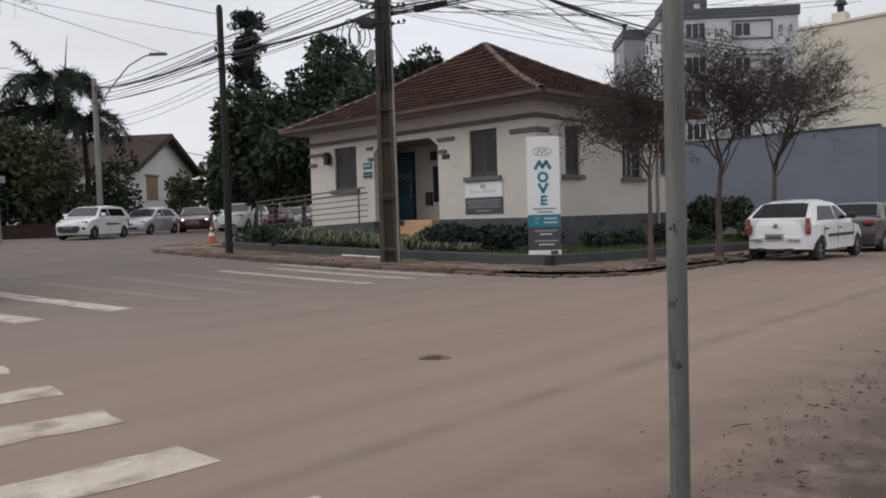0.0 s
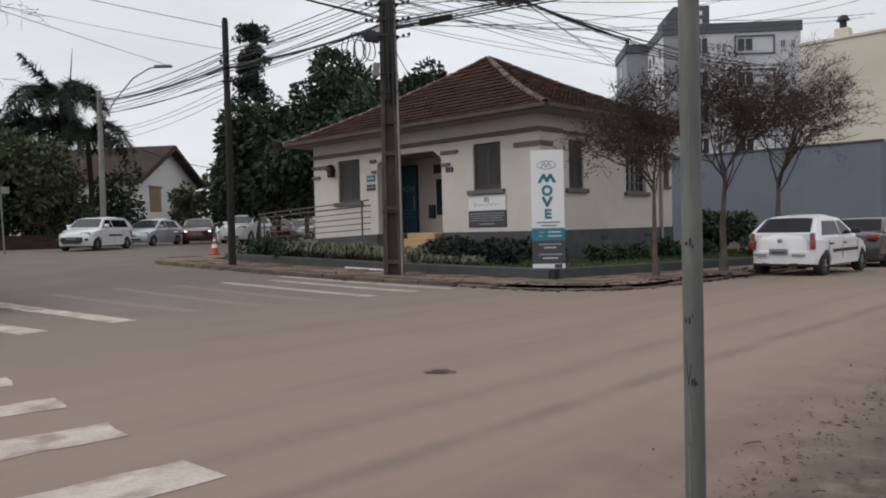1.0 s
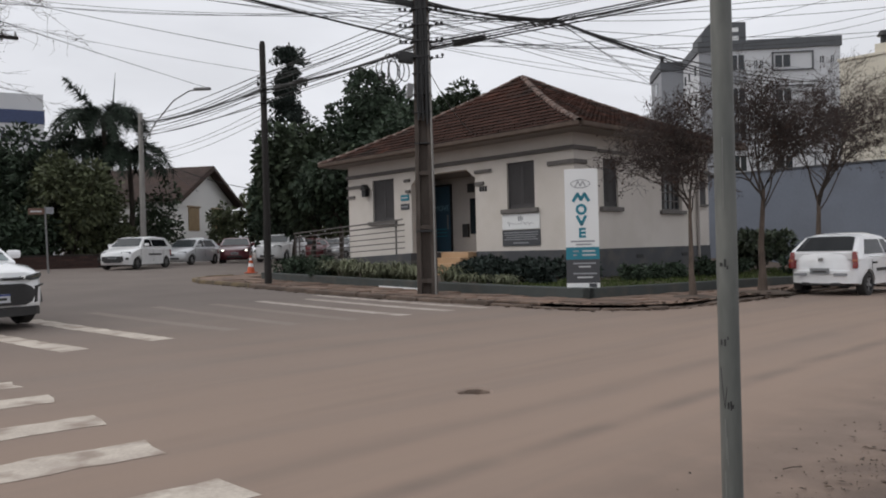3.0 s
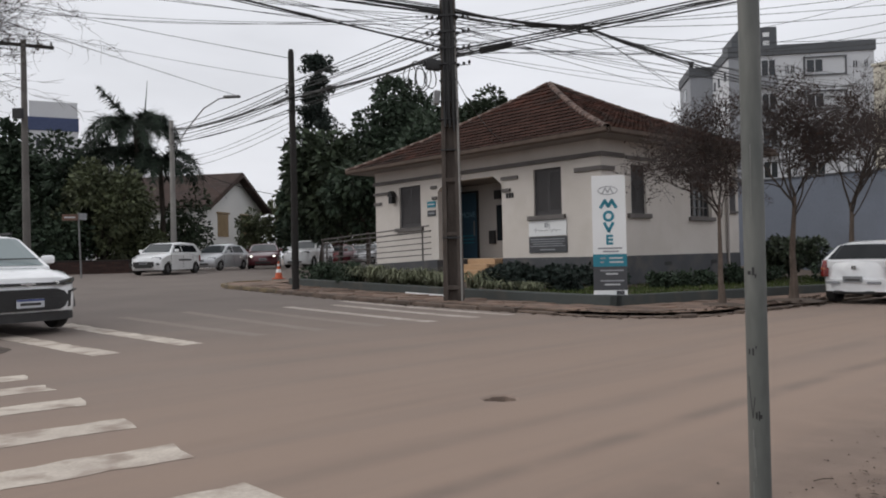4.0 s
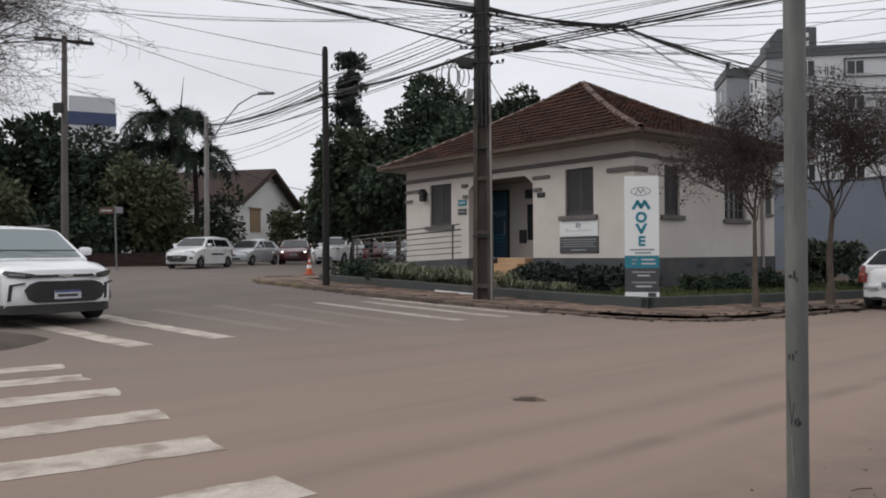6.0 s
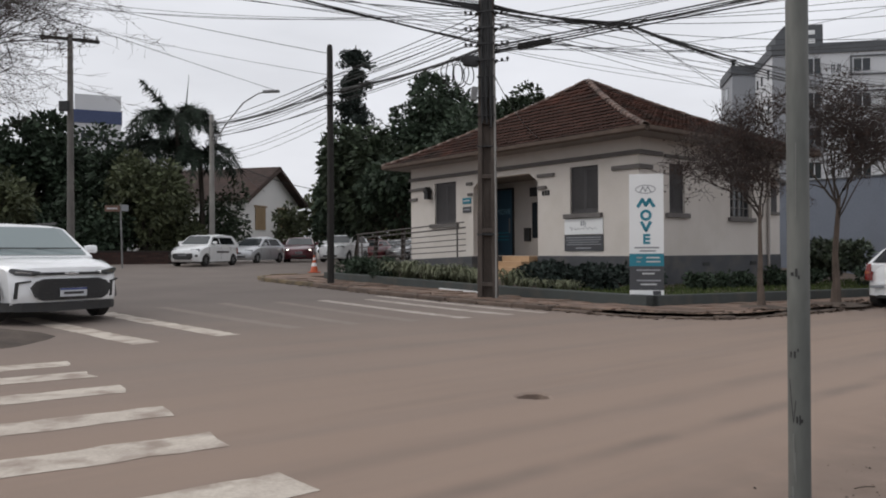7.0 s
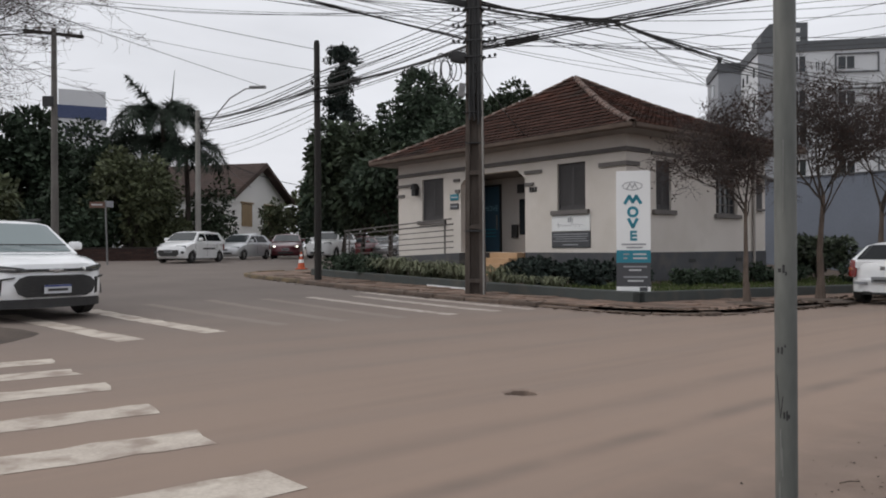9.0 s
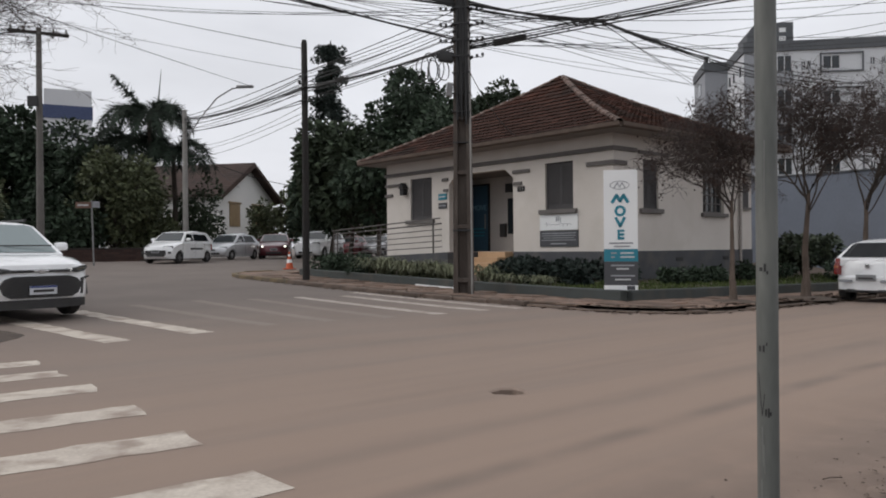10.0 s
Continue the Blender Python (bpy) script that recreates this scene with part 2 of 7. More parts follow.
GALV = material("grey_green_painted_steel", (0.130, 0.136, 0.126), (0.092, 0.096, 0.090), rough=0.6, metal=0.15, scale=2.5, fine=30, bump=0.06, stretch=(2, 2, 0.5), dirt=(0.22, 0.22, 0.20), dirt_amount=0.45, dirt_scale=4)
BLACK = material("black_rubber_sheath", (0.012, 0.012, 0.013), (0.02, 0.02, 0.02), rough=0.55)
DARK_METAL = material("dark_metal", (0.045, 0.045, 0.047), (0.03, 0.03, 0.03), rough=0.5, metal=0.6)
GREY_METAL = material("grey_metal", (0.25, 0.25, 0.25), (0.18, 0.18, 0.18), rough=0.5, metal=0.5)
BLUE_WALL = material("blue_grey_render", (0.165, 0.185, 0.225), (0.140, 0.158, 0.195), rough=0.85, scale=0.4, fine=12, bump=0.05, dirt=(0.12, 0.13, 0.155), dirt_amount=0.5, dirt_scale=0.5)
BEIGE = material("cream_render", (0.62, 0.58, 0.49), (0.57, 0.53, 0.445), rough=0.85, scale=0.3, fine=10, dirt=(0.5, 0.45, 0.36), dirt_amount=0.4, dirt_scale=0.3)
TOWER_WHITE = material("pale_grey_facade", (0.58, 0.59, 0.61), (0.52, 0.53, 0.55), rough=0.85, scale=0.2, fine=6)
TOWER_GREY = material("mid_grey_facade", (0.30, 0.31, 0.33), (0.26, 0.27, 0.29), rough=0.85, scale=0.2, fine=6)
TOWER_DARK = material("slate_parapet", (0.105, 0.110, 0.118), (0.085, 0.09, 0.098), rough=0.8, scale=0.3, fine=6)
WINDOW_DARK = glass("dark_window_glass")
STEP_TILE = material("ochre_step_tile", (0.50, 0.33, 0.19), (0.42, 0.27, 0.155), rough=0.6, scale=3, fine=30, per_piece=0.1)
TEAL = material("teal_print", (0.018, 0.20, 0.27), (0.016, 0.18, 0.245), rough=0.5, scale=1)
TEAL_DARK = material("teal_blue_film", (0.030, 0.075, 0.115), (0.025, 0.062, 0.098), rough=0.3, scale=1)
SIGN_WHITE = material("white_sign_board", (0.78, 0.79, 0.79), (0.74, 0.75, 0.75), rough=0.5, scale=1)
SIGN_DARK = material("charcoal_sign_board", (0.06, 0.062, 0.068), (0.052, 0.054, 0.06), rough=0.5, scale=1)
PRINT_GREY = material("grey_print", (0.30, 0.31, 0.33), rough=0.6)
PRINT_LIGHT = material("light_print", (0.55, 0.56, 0.57), rough=0.6)


# ---------------------------------------------------------------- builders
def mesh_object(name, verts, faces, mat, parent=None, label="", smooth=False):
    me = bpy.data.meshes.new(name)
    me.from_pydata([tuple(v) for v in verts], [], faces)
    me.materials.append(mat)
    if smooth:
        me.shade_smooth()
        me.set_sharp_from_angle(angle=radians(35))
    me.update()
    ob = new(name, me)
    if parent:
        ob.parent = parent
    if label:
        ob["label"] = label
    return ob


def part(name, bm, mat, parent=None, label="", smooth=False):
    bmesh.ops.recalc_face_normals(bm, faces=bm.faces)
    me = bpy.data.meshes.new(name)
    bm.to_mesh(me)
    bm.free()
    me.materials.append(mat)
    if smooth:
        me.shade_smooth()
        me.set_sharp_from_angle(angle=radians(38))
    ob = new(name, me)
    if parent:
        ob.parent = parent
    if label:
        ob["label"] = label
    return ob


def thing(name, m, label, category, group="", kind=""):
    ob = new(name)
    ob.empty_display_size = 0.2
    ob.matrix_world = m
    return tagged(ob, label, category, group, kind)


def add_box(bm, x0, x1, y0, y1, z0, z1, bevel=0.0, m=None):
    r = bmesh.ops.create_cube(bm, size=1.0)
    vs = r["verts"]
    for v in vs:
        v.co = Vector(((x0 + x1) / 2 + v.co.x * (x1 - x0), (y0 + y1) / 2 + v.co.y * (y1 - y0), (z0 + z1) / 2 + v.co.z * (z1 - z0)))
    if bevel:
        es = list({e for v in vs for e in v.link_edges})
        out = bmesh.ops.bevel(bm, geom=es, offset=bevel, segments=2, affect="EDGES", profile=0.6)
        vs = list({v for f in out["faces"] for v in f.verts} | {v for v in vs if v.is_valid})
    if m is not None:
        bmesh.ops.transform(bm, matrix=m, verts=vs)
    return bm


def box(x0, x1, y0, y1, z0, z1, bevel=0.0, m=None):
    return add_box(bmesh.new(), x0, x1, y0, y1, z0, z1, bevel, m)


def add_prism(bm, poly, y0, y1, m=None):
    """A polygon in x and z, given thickness along y."""
    a = [bm.verts.new((x, y0, z)) for x, z in poly]
    b = [bm.verts.new((x, y1, z)) for x, z in poly]
    bm.faces.new(a)
    bm.faces.new(b[::-1])
    n = len(poly)
    for i in range(n):
        bm.faces.new((a[i], b[i], b[(i + 1) % n], a[(i + 1) % n]))
    if m is not None:
        bmesh.ops.transform(bm, matrix=m, verts=a + b)
    return bm


def prism(poly, y0, y1, m=None):
    return add_prism(bmesh.new(), poly, y0, y1, m)


def tube_data(verts, faces, pts, radii, sides=6, cap=True):
    """A tapered tube through pts, appended to the two lists."""
    pts = [Vector(p) for p in pts]
    k = len(pts)
    base = len(verts)
    ref = Vector((0.31, 0.17, 0.93)).normalized()
    for i, p in enumerate(pts):
        d = (pts[min(i + 1, k - 1)] - pts[max(i - 1, 0)]).normalized()
        if abs(d.dot(ref)) > 0.97:
            side = d.cross(Vector((1, 0, 0))).normalized()
        else:
            side = d.cross(ref).normalized()
        up = side.cross(d)
        r = radii[i] if isinstance(radii, (list, tuple)) else radii
        for j in range(sides):
            w = 2 * math.pi * j / sides
            verts.append(p + side * (r * math.cos(w)) + up * (r * math.sin(w)))
    for i in range(k - 1):
        for j in range(sides):
            a, b = base + i * sides + j, base + i * sides + (j + 1) % sides
            faces.append((a, b, b + sides, a + sides))
    if cap:
        faces.append(tuple(base + j for j in range(sides))[::-1])
        faces.append(tuple(base + (k - 1) * sides + j for j in range(sides)))


def tube(name, pts, radii, mat, parent=None, label="", sides=8):
    v, f = [], []
    tube_data(v, f, pts, radii, sides)
    return mesh_object(name, v, f, mat, parent, label, smooth=True)


def ground_z(x, y):
    """The street climbs gently away along the house front and falls a little up the cross street."""
    s = -0.7193 * x + 0.6947 * y
    if s < 8:
        z = 0.0
    elif s < 16:
        z = 0.022 * (s - 8) ** 2 / 16
    else:
        z = 0.022 * (min(s, 37) - 12)
    lx = 0.7193 * (x - 2.627) - 0.6947 * (y - 20.818)
    ly = 0.6947 * (x - 2.627) + 0.7193 * (y - 20.818)
    k = min(max((lx + 3) / 6, 0), 1)
    return z - k * 0.02 * min(max(ly + 6, 0), 22)


HOUSE = pose(2.627, 20.818, 0, 0, 0, -44)
HOUSE_INV = HOUSE.inverted()


def block_z(x, y):
    w = HOUSE @ Vector((x, y, 0))
    return ground_z(w.x, w.y)


# ---------------------------------------------------------------- ground
HOLE = HOUSE_INV @ Vector((-0.02, 6.05, 0))


def build_ground():
    def steps(edges):
        out = []
        for a, b, n in edges:
            out += [a + (b - a) * i / n for i in range(n)]
        return out + [edges[-1][1]]

    hx, hy = HOLE.x, HOLE.y
    xs = steps([(-900, -120, 6), (-120, -40, 10), (-40, hx - 0.3, 44), (hx - 0.3, hx + 0.3, 1), (hx + 0.3, 30, 20), (30, 120, 6), (120, 900, 5)])
    ys = steps([(-900, -120, 5), (-120, hy - 0.3, 30), (hy - 0.3, hy + 0.3, 1), (hy + 0.3, 30, 40), (30, 120, 10), (120, 900, 6)])
    verts, faces = [], []
    for y in ys:
        for x in xs:
            verts.append(HOUSE @ Vector((x, y, block_z(x, y))))
    nx = len(xs)
    corner = None
    for j in range(len(ys) - 1):
        for i in range(nx - 1):
            q = (j * nx + i, j * nx + i + 1, (j + 1) * nx + i + 1, (j + 1) * nx + i)
            if abs((xs[i] + xs[i + 1]) / 2 - hx) < 0.05 and abs((ys[j] + ys[j + 1]) / 2 - hy) < 0.05:
                corner = q
            else:
                faces.append(q)
    # a broken round opening sunk into the asphalt
    n = 32
    rings = []
    for r, z in ((0.150, 0.0), (0.125, -0.012), (0.118, -0.6)):
        ring = []
        for k in range(n):
            w = 2 * math.pi * (k + 0.5) / n - 3 * math.pi / 4
            rr = r * (1 + 0.10 * math.sin(3 * w + 1) + 0.05 * math.sin(7 * w))
            ring.append(len(verts))
            verts.append(HOUSE @ Vector((hx + rr * math.cos(w), hy + rr * math.sin(w), z)))
        rings.append(ring)
    for a, b in zip(rings, rings[1:]):
        for k in range(n):
            faces.append((a[k], a[(k + 1) % n], b[(k + 1) % n], b[k]))
    faces.append(tuple(rings[-1]))
    q = n // 4
    for side in range(4):
        for k in range(-q // 2, q // 2):
            a, b = rings[0][(side * q + k) % n], rings[0][(side * q + k + 1) % n]
            faces.append((corner[side], b, a))
        faces.append((corner[side], corner[(side + 1) % 4], rings[0][side * q + q // 2]))
    ob = mesh_object("road", verts, faces, ASPHALT)
    tagged(ob, "asphalt street crossing under a film of brown clay dust", "road", kind="structure")
    bm = bmesh.new()
    bm.from_mesh(ob.data)
    bmesh.ops.recalc_face_normals(bm, faces=bm.faces)
    bm.to_mesh(ob.data)
    bm.free()
    return ob


road = build_ground()


def stripe(x, y, yaw, length, width, mat, name="crosswalk_stripe", group="near crosswalk", label="worn white crosswalk stripe on dusty asphalt"):
    """A painted bar whose end lies at (x, y) and which runs off along yaw, draped on the road with ragged edges."""
    d = Vector((-math.sin(radians(yaw)), math.cos(radians(yaw)), 0))
    s = Vector((d.y, -d.x, 0))
    rnd = random.Random(int(x * 100 + y * 1000))
    n = max(6, int(length / 0.15))
    verts, faces = [], []
    for i in range(n + 1):
        for j in (-1, 0, 1):
            p = Vector((x, y, 0)) + d * (length * i / n + (rnd.uniform(-0.03, 0.03) if i in (0, n) else 0)) + s * (j * (width / 2 + rnd.uniform(-0.026, 0.018)))
            verts.append((p.x, p.y, ground_z(p.x, p.y) + 0.003))
    for i in range(n):
        for j in range(2):
            a = i * 3 + j
            faces.append((a, a + 1, a + 4, a + 3))
    ob = mesh_object(name, verts, faces, mat)
    ob.parent = road
    return tagged(ob, label)


for x, y in ((-0.36, 2.98), (-1.12, 3.73), (-1.87, 4.51), (-2.57, 5.23), (-3.36, 6.02), (-4.07, 6.70), (-4.70, 7.30)):
    stripe(x, y, 131, 3.6, 0.40, PAINT_LINE)
for x, y, yaw, length, mat in ((-4.77, 8.97, 53, 4.6, PAINT_LINE), (-4.10, 9.90, 51, 4.6, PAINT_LINE), (-3.48, 10.90, 50, 4.9, FADED_LINE), (-2.76, 11.55, 46, 5.2, FADED_LINE),
                               (-1.95, 12.15, 45, 5.0, FADED_LINE), (-1.20, 12.75, 44.5, 5.0, MID_LINE), (-0.5, 13.45, 44.5, 4.7, MID_LINE), (0.1, 13.95, 44.8, 5.6, MID_LINE)):
    stripe(x, y, yaw, length, 0.34 if mat is PAINT_LINE and x < -3 else 0.26, mat, group="far crosswalk")


# ---------------------------------------------------------------- pavement of the house's block
KX, KY, KR = 5.75, -6.2, 1.5          # kerb lines and the corner's radius, in the house's own axes
LEFT_END = -11.7


def kerb_line():
    """Points along the kerb from the far left end round the corner and up the cross street."""
    pts = [(LEFT_END + 0.9, -1.0), (LEFT_END + 0.45, -2.6), (LEFT_END + 0.15, -4.0), (LEFT_END + 0.15, -5.0), (LEFT_END + 0.6, -5.6), (LEFT_END + 1.4, -5.95)]
    x = LEFT_END + 2.3
    while x < KX - KR - 0.3:
        pts.append((x, KY + 0.06 * math.sin(x * 0.6)))
        x += 1.0
    for i in range(7):
        w = -math.pi / 2 + math.pi / 2 * i / 6
        pts.append((KX - KR + KR * math.cos(w), KY + KR + KR * math.sin(w)))
    y = KY + KR + 1.0
    while y < 60:
        pts.append((KX - 0.085 * min(y - KY - KR, 14), y))
        y += 1.0 if y < 16 else 6.0
    return pts


PAVE = 0.09
kerb_pts = kerb_line()


def build_pavement():
    inner = 0.16
    verts, faces = [], []
    cx, cy = -2.0, 8.0
    n = len(kerb_pts)
    for x, y in kerb_pts:
        dx, dy = cx - x, (cy - y if y < cy else 0)
        d = math.hypot(dx, dy)
        verts.append(HOUSE @ Vector((x + dx / d * inner, y + dy / d * inner, block_z(x, y) + PAVE - 0.015)))
    for x, y in kerb_pts:
        px = min(max(x, LEFT_END + 1.4), 3.3)
        py = max(y, -4.2)
        verts.append(HOUSE @ Vector((px, py, block_z(px, py) + PAVE - 0.015)))
    for i in range(n - 1):
        faces.append((i, i + 1, n + i + 1, n + i))
    ob = mesh_object("pavement", verts, faces, SLAB)
    return tagged(ob, "red-brown paved footway with worn slabs and soil", "pavement", kind="structure")


pavement = build_pavement()


def build_kerbs():
    """Kerb stones, each a piece of its own, along the kerb line."""
    base = bpy.data.meshes.new("kerb_stone")
    bm = box(-0.5, 0.5, -0.085, 0.085, -0.2, 0.1, 0.02)
    bm.to_mesh(base)
    bm.free()
    base.materials.append(KERB)
    yellow = base.copy()
    yellow.materials.clear()
    yellow.materials.append(KERB_YELLOW)
    rnd = random.Random(4)
    for (x0, y0), (x1, y1) in zip(kerb_pts, kerb_pts[1:]):
        length = math.hypot(x1 - x0, y1 - y0)
        mx, my = (x0 + x1) / 2, (y0 + y1) / 2
        ob = new("kerb_stone", yellow if mx < -6.0 and my < -2 else base)
        sunk = 0.06 if mx > 2.5 and my < -3.6 else 0.045 if mx > 2.5 else 0.015 if mx > -3 else 0.0
        z = block_z(mx, my) + rnd.uniform(-0.02, 0.012) - sunk + (rnd.uniform(-0.02, 0.02) if sunk > 0.04 else 0)
        slope = math.degrees(math.atan2(block_z(x1, y1) - block_z(x0, y0), length))
        ob.matrix_world = HOUSE @ pose(mx, my, z, 0, -slope + rnd.uniform(-0.5, 0.5), math.degrees(math.atan2(y1 - y0, x1 - x0)) + rnd.uniform(-1, 1) * (3 if sunk > 0.04 else 1)) @ Matrix.Diagonal((length * (0.985 if sunk < 0.04 else rnd.uniform(0.8, 0.97)), 1, 1, 1))
        ob.parent = pavement


build_kerbs()


def build_slabs():
    """Paving slabs of the footway in front of the low wall, uneven, on one shared mesh."""
    me = bpy.data.meshes.new("slab")
    bm = box(-0.24, 0.24, -0.24, 0.24, -0.03, 0.012, 0.012)
    bm.to_mesh(me)
    bm.free()
    me.materials.append(SLAB)
    rnd = random.Random(9)
    spots = []
    x = -9.0
    while x < 5.2:
        y = KY + 0.36
        while y < (-4.75 if x < 3.5 else 1.0):
            inside = x < KX - 0.5 - 0.085 * max(y + 4.7, 0) and not (x > KX - KR and y < KY + KR and math.hypot(x - KX + KR, y - KY - KR) > KR - 0.4)
            if inside and rnd.random() > 0.16:
                spots.append((x, y))
            y += 0.5
        x += 0.5
    for x, y in spots[:300]:
        ob = new("slab", me)
        ob.matrix_world = HOUSE @ pose(x, y, block_z(x, y) + PAVE - 0.012 + rnd.uniform(-0.006, 0.008), rnd.uniform(-1, 1), rnd.uniform(-1, 1), rnd.uniform(-1, 1))
        ob.parent = pavement


build_slabs()


def gutter_litter():
    """Dead leaves, clods and soil washed along the broken kerb and over the footway's edge."""
    r = random.Random(21)
    v, f = [], []
    for (x0, y0), (x1, y1) in zip(kerb_pts, kerb_pts[1:]):
        mx, my = (x0 + x1) / 2, (y0 + y1) / 2
        if my > 14 or my < -6.3 or mx < -9:
            continue
        amount = 130 if my > -3.6 else 22
        d = Vector((x1 - x0, y1 - y0, 0))
        nrm = Vector((d.y, -d.x, 0)).normalized()
        for k in range(amount):
            side = abs(r.gauss(0, 0.10)) if r.random() < 0.6 else -r.uniform(0, 0.7)
            p = Vector((x0, y0, 0)) + d * r.random() + nrm * (0.09 + side)
            z = block_z(p.x, p.y) + (0.004 if side > 0 else PAVE * 0.9)
            q, w = r.uniform(0.015, 0.05), r.uniform(0, 6.28)
            a, b = Vector((math.cos(w), math.sin(w), 0)) * q * 1.5, Vector((-math.sin(w), math.cos(w), 0)) * q * 0.7
            i = len(v)
            o = Vector((p.x, p.y, z))
            v += [HOUSE @ (o + a), HOUSE @ (o + b + Vector((0, 0, q * r.uniform(0.1, 0.7)))), HOUSE @ (o - a), HOUSE @ (o - b + Vector((0, 0, q * r.uniform(0.1, 0.6))))]
            f += [(i, i + 1, i + 2), (i, i + 2, i + 3)]
    tagged(mesh_object("leaf_litter", v, f, LITTER), "dark dead leaves and soil along the broken kerb", "leaf litter", kind="stuff")


gutter_litter()


# ---------------------------------------------------------------- low garden wall and garden soil
def low_wall_mesh(name, x0, y0, x1, y1, thick, height, mat, parent):
    n = max(2, int(math.hypot(x1 - x0, y1 - y0)))
    d = Vector((x1 - x0, y1 - y0, 0)).normalized()
    s = Vector((-d.y, d.x, 0)) * thick
    verts, faces = [], []
    for i in range(n + 1):
        x, y = x0 + (x1 - x0) * i / n, y0 + (y1 - y0) * i / n
        z = block_z(x, y) + PAVE
        for q, h in ((Vector((0, 0, 0)), -0.15), (Vector((0, 0, 0)), height - 0.02), (s * 0.1, height), (s * 0.9, height), (s, height - 0.02), (s, -0.15)):
            verts.append((x + q.x, y + q.y, z + h))
    for i in range(n):
        for j in range(5):
            a = i * 6 + j
            faces.append((a, a + 6, a + 7, a + 1))
    faces.append((0, 1, 2, 3, 4, 5))
    faces.append(tuple(n * 6 + j for j in range(6))[::-1])
    return mesh_object(name, verts, faces, mat, parent)


LWX, LWY = 3.75, -4.6
LOWWALL = material("mossy_grey_wall_paint", (0.060, 0.068, 0.066), (0.042, 0.048, 0.046), rough=0.85, scale=2, fine=30, bump=0.15, dirt=(0.11, 0.10, 0.085), dirt_amount=0.5)
garden_wall = thing("garden_wall", HOUSE, "low dark grey-green masonry garden wall along the footway", "garden wall", kind="structure")
low_wall_mesh("front_wall", -8.6, LWY, 0.2, LWY, 0.16, 0.2, LOWWALL, garden_wall)
low_wall_mesh("corner_wall", 0.2, LWY, LWX, LWY, 0.16, 0.2, LOWWALL, garden_wall)
low_wall_mesh("side_wall", LWX, LWY, LWX, 15.0, 0.16, 0.2, LOWWALL, garden_wall)
low_wall_mesh("white_edge", -2.7, LWY - 0.03, -0.7, LWY - 0.03, 0.028, 0.03, SIGN_WHITE, garden_wall)
garden_soil = mesh_object("garden_soil", [HOUSE @ Vector((x, y, block_z(x, y) + PAVE + 0.13 + 0.03 * math.sin(x * 3) * math.cos(y * 2))) for y in [LWY + 0.1 + k * 0.55 for k in range(37)] for x in [-8.5 + i * 0.64 for i in range(20)]],
                          [(j * 20 + i, j * 20 + i + 1, j * 20 + i + 21, j * 20 + i + 20) for j in range(36) for i in range(19)], SOIL)
tagged(garden_soil, "dark bare garden soil inside the low wall", "soil", kind="structure")

# ---------------------------------------------------------------- the white corner house
W, D, EAVE = 10.2, 7.8, 4.15
FLOOR = 0.97
house = thing("house", HOUSE, "white single-storey corner house with dark plinth and red-brown hipped tile roof", "house")


def wall_cells(length, z0, z1, holes, thick):
    """A wall along x at y from 0 to thick, with real openings through it."""
    xs = sorted({0, length, *[h[0] for h in holes], *[h[1] for h in holes]})
    zs = sorted({z0, z1, *[h[2] for h in holes], *[h[3] for h in holes]})
    bm = bmesh.new()
    solid = {}
    for i in range(len(xs) - 1):
        for j in range(len(zs) - 1):
            cx, cz = (xs[i] + xs[i + 1]) / 2, (zs[j] + zs[j + 1]) / 2
            solid[i, j] = not any(a < cx < b and c < cz < d for a, b, c, d in holes)
    for (i, j), s in solid.items():
        if not s:
            continue
        a, b, c, d = xs[i], xs[i + 1], zs[j], zs[j + 1]
        quads = [((a, 0, c), (b, 0, c), (b, 0, d), (a, 0, d)), ((a, thick, c), (a, thick, d), (b, thick, d), (b, thick, c))]
        if not solid.get((i - 1, j)):
            quads.append(((a, 0, c), (a, 0, d), (a, thick, d), (a, thick, c)))
        if not solid.get((i + 1, j)):
            quads.append(((b, 0, c), (b, thick, c), (b, thick, d), (b, 0, d)))
        if not solid.get((i, j - 1)):
            quads.append(((a, 0, c), (a, thick, c), (b, thick, c), (b, 0, c)))
        if not solid.get((i, j + 1)):
            quads.append(((a, 0, d), (b, 0, d), (b, thick, d), (a, thick, d)))
        for q in quads:
            bm.faces.new([bm.verts.new(p) for p in q])
    bmesh.ops.remove_doubles(bm, verts=bm.verts, dist=0.0005)
    return bm


# x runs from the left end (-W) to the corner (0)
W0 = (-8.78, -7.60, 2.08, 3.53)
W1 = (-2.42, -1.38, 2.18, 3.53)
PORCH = (-6.70, -3.72, FLOOR, 3.50)


def put(bm, m):
    bmesh.ops.transform(bm, matrix=m, verts=bm.verts)
    return bm


shift = lambda h: (h[0] + W, h[1] + W, h[2], h[3])
front = part("front_wall", put(wall_cells(W, -0.1, EAVE, [shift(W0), shift(W1), shift(PORCH)], 0.25), pose(-W, 0, 0)), WALL_WHITE, house)
S2, S3 = (1.35, 2.08, 2.15, 3.53), (4.42, 5.66, 2.10, 3.50)
part("side_wall", put(wall_cells(6.55, -0.1, EAVE, [(S2[0] - 0.25, S2[1] - 0.25, S2[2], S2[3]), (S3[0] - 0.25, S3[1] - 0.25, S3[2], S3[3])], 0.25), pose(0, 0.25, 0, 0, 0, 90)), WALL_WHITE, house)
part("side_wall", box(-0.5, -0.22, 6.8, D, -0.1, EAVE), WALL_WHITE, house)
part("back_wall", box(-W, -0.5, D - 0.25, D, -0.1, EAVE), WALL_WHITE, house)
part("left_wall", box(-W, -W + 0.25, 0.25, D - 0.25, -0.1, EAVE), WALL_WHITE, house)
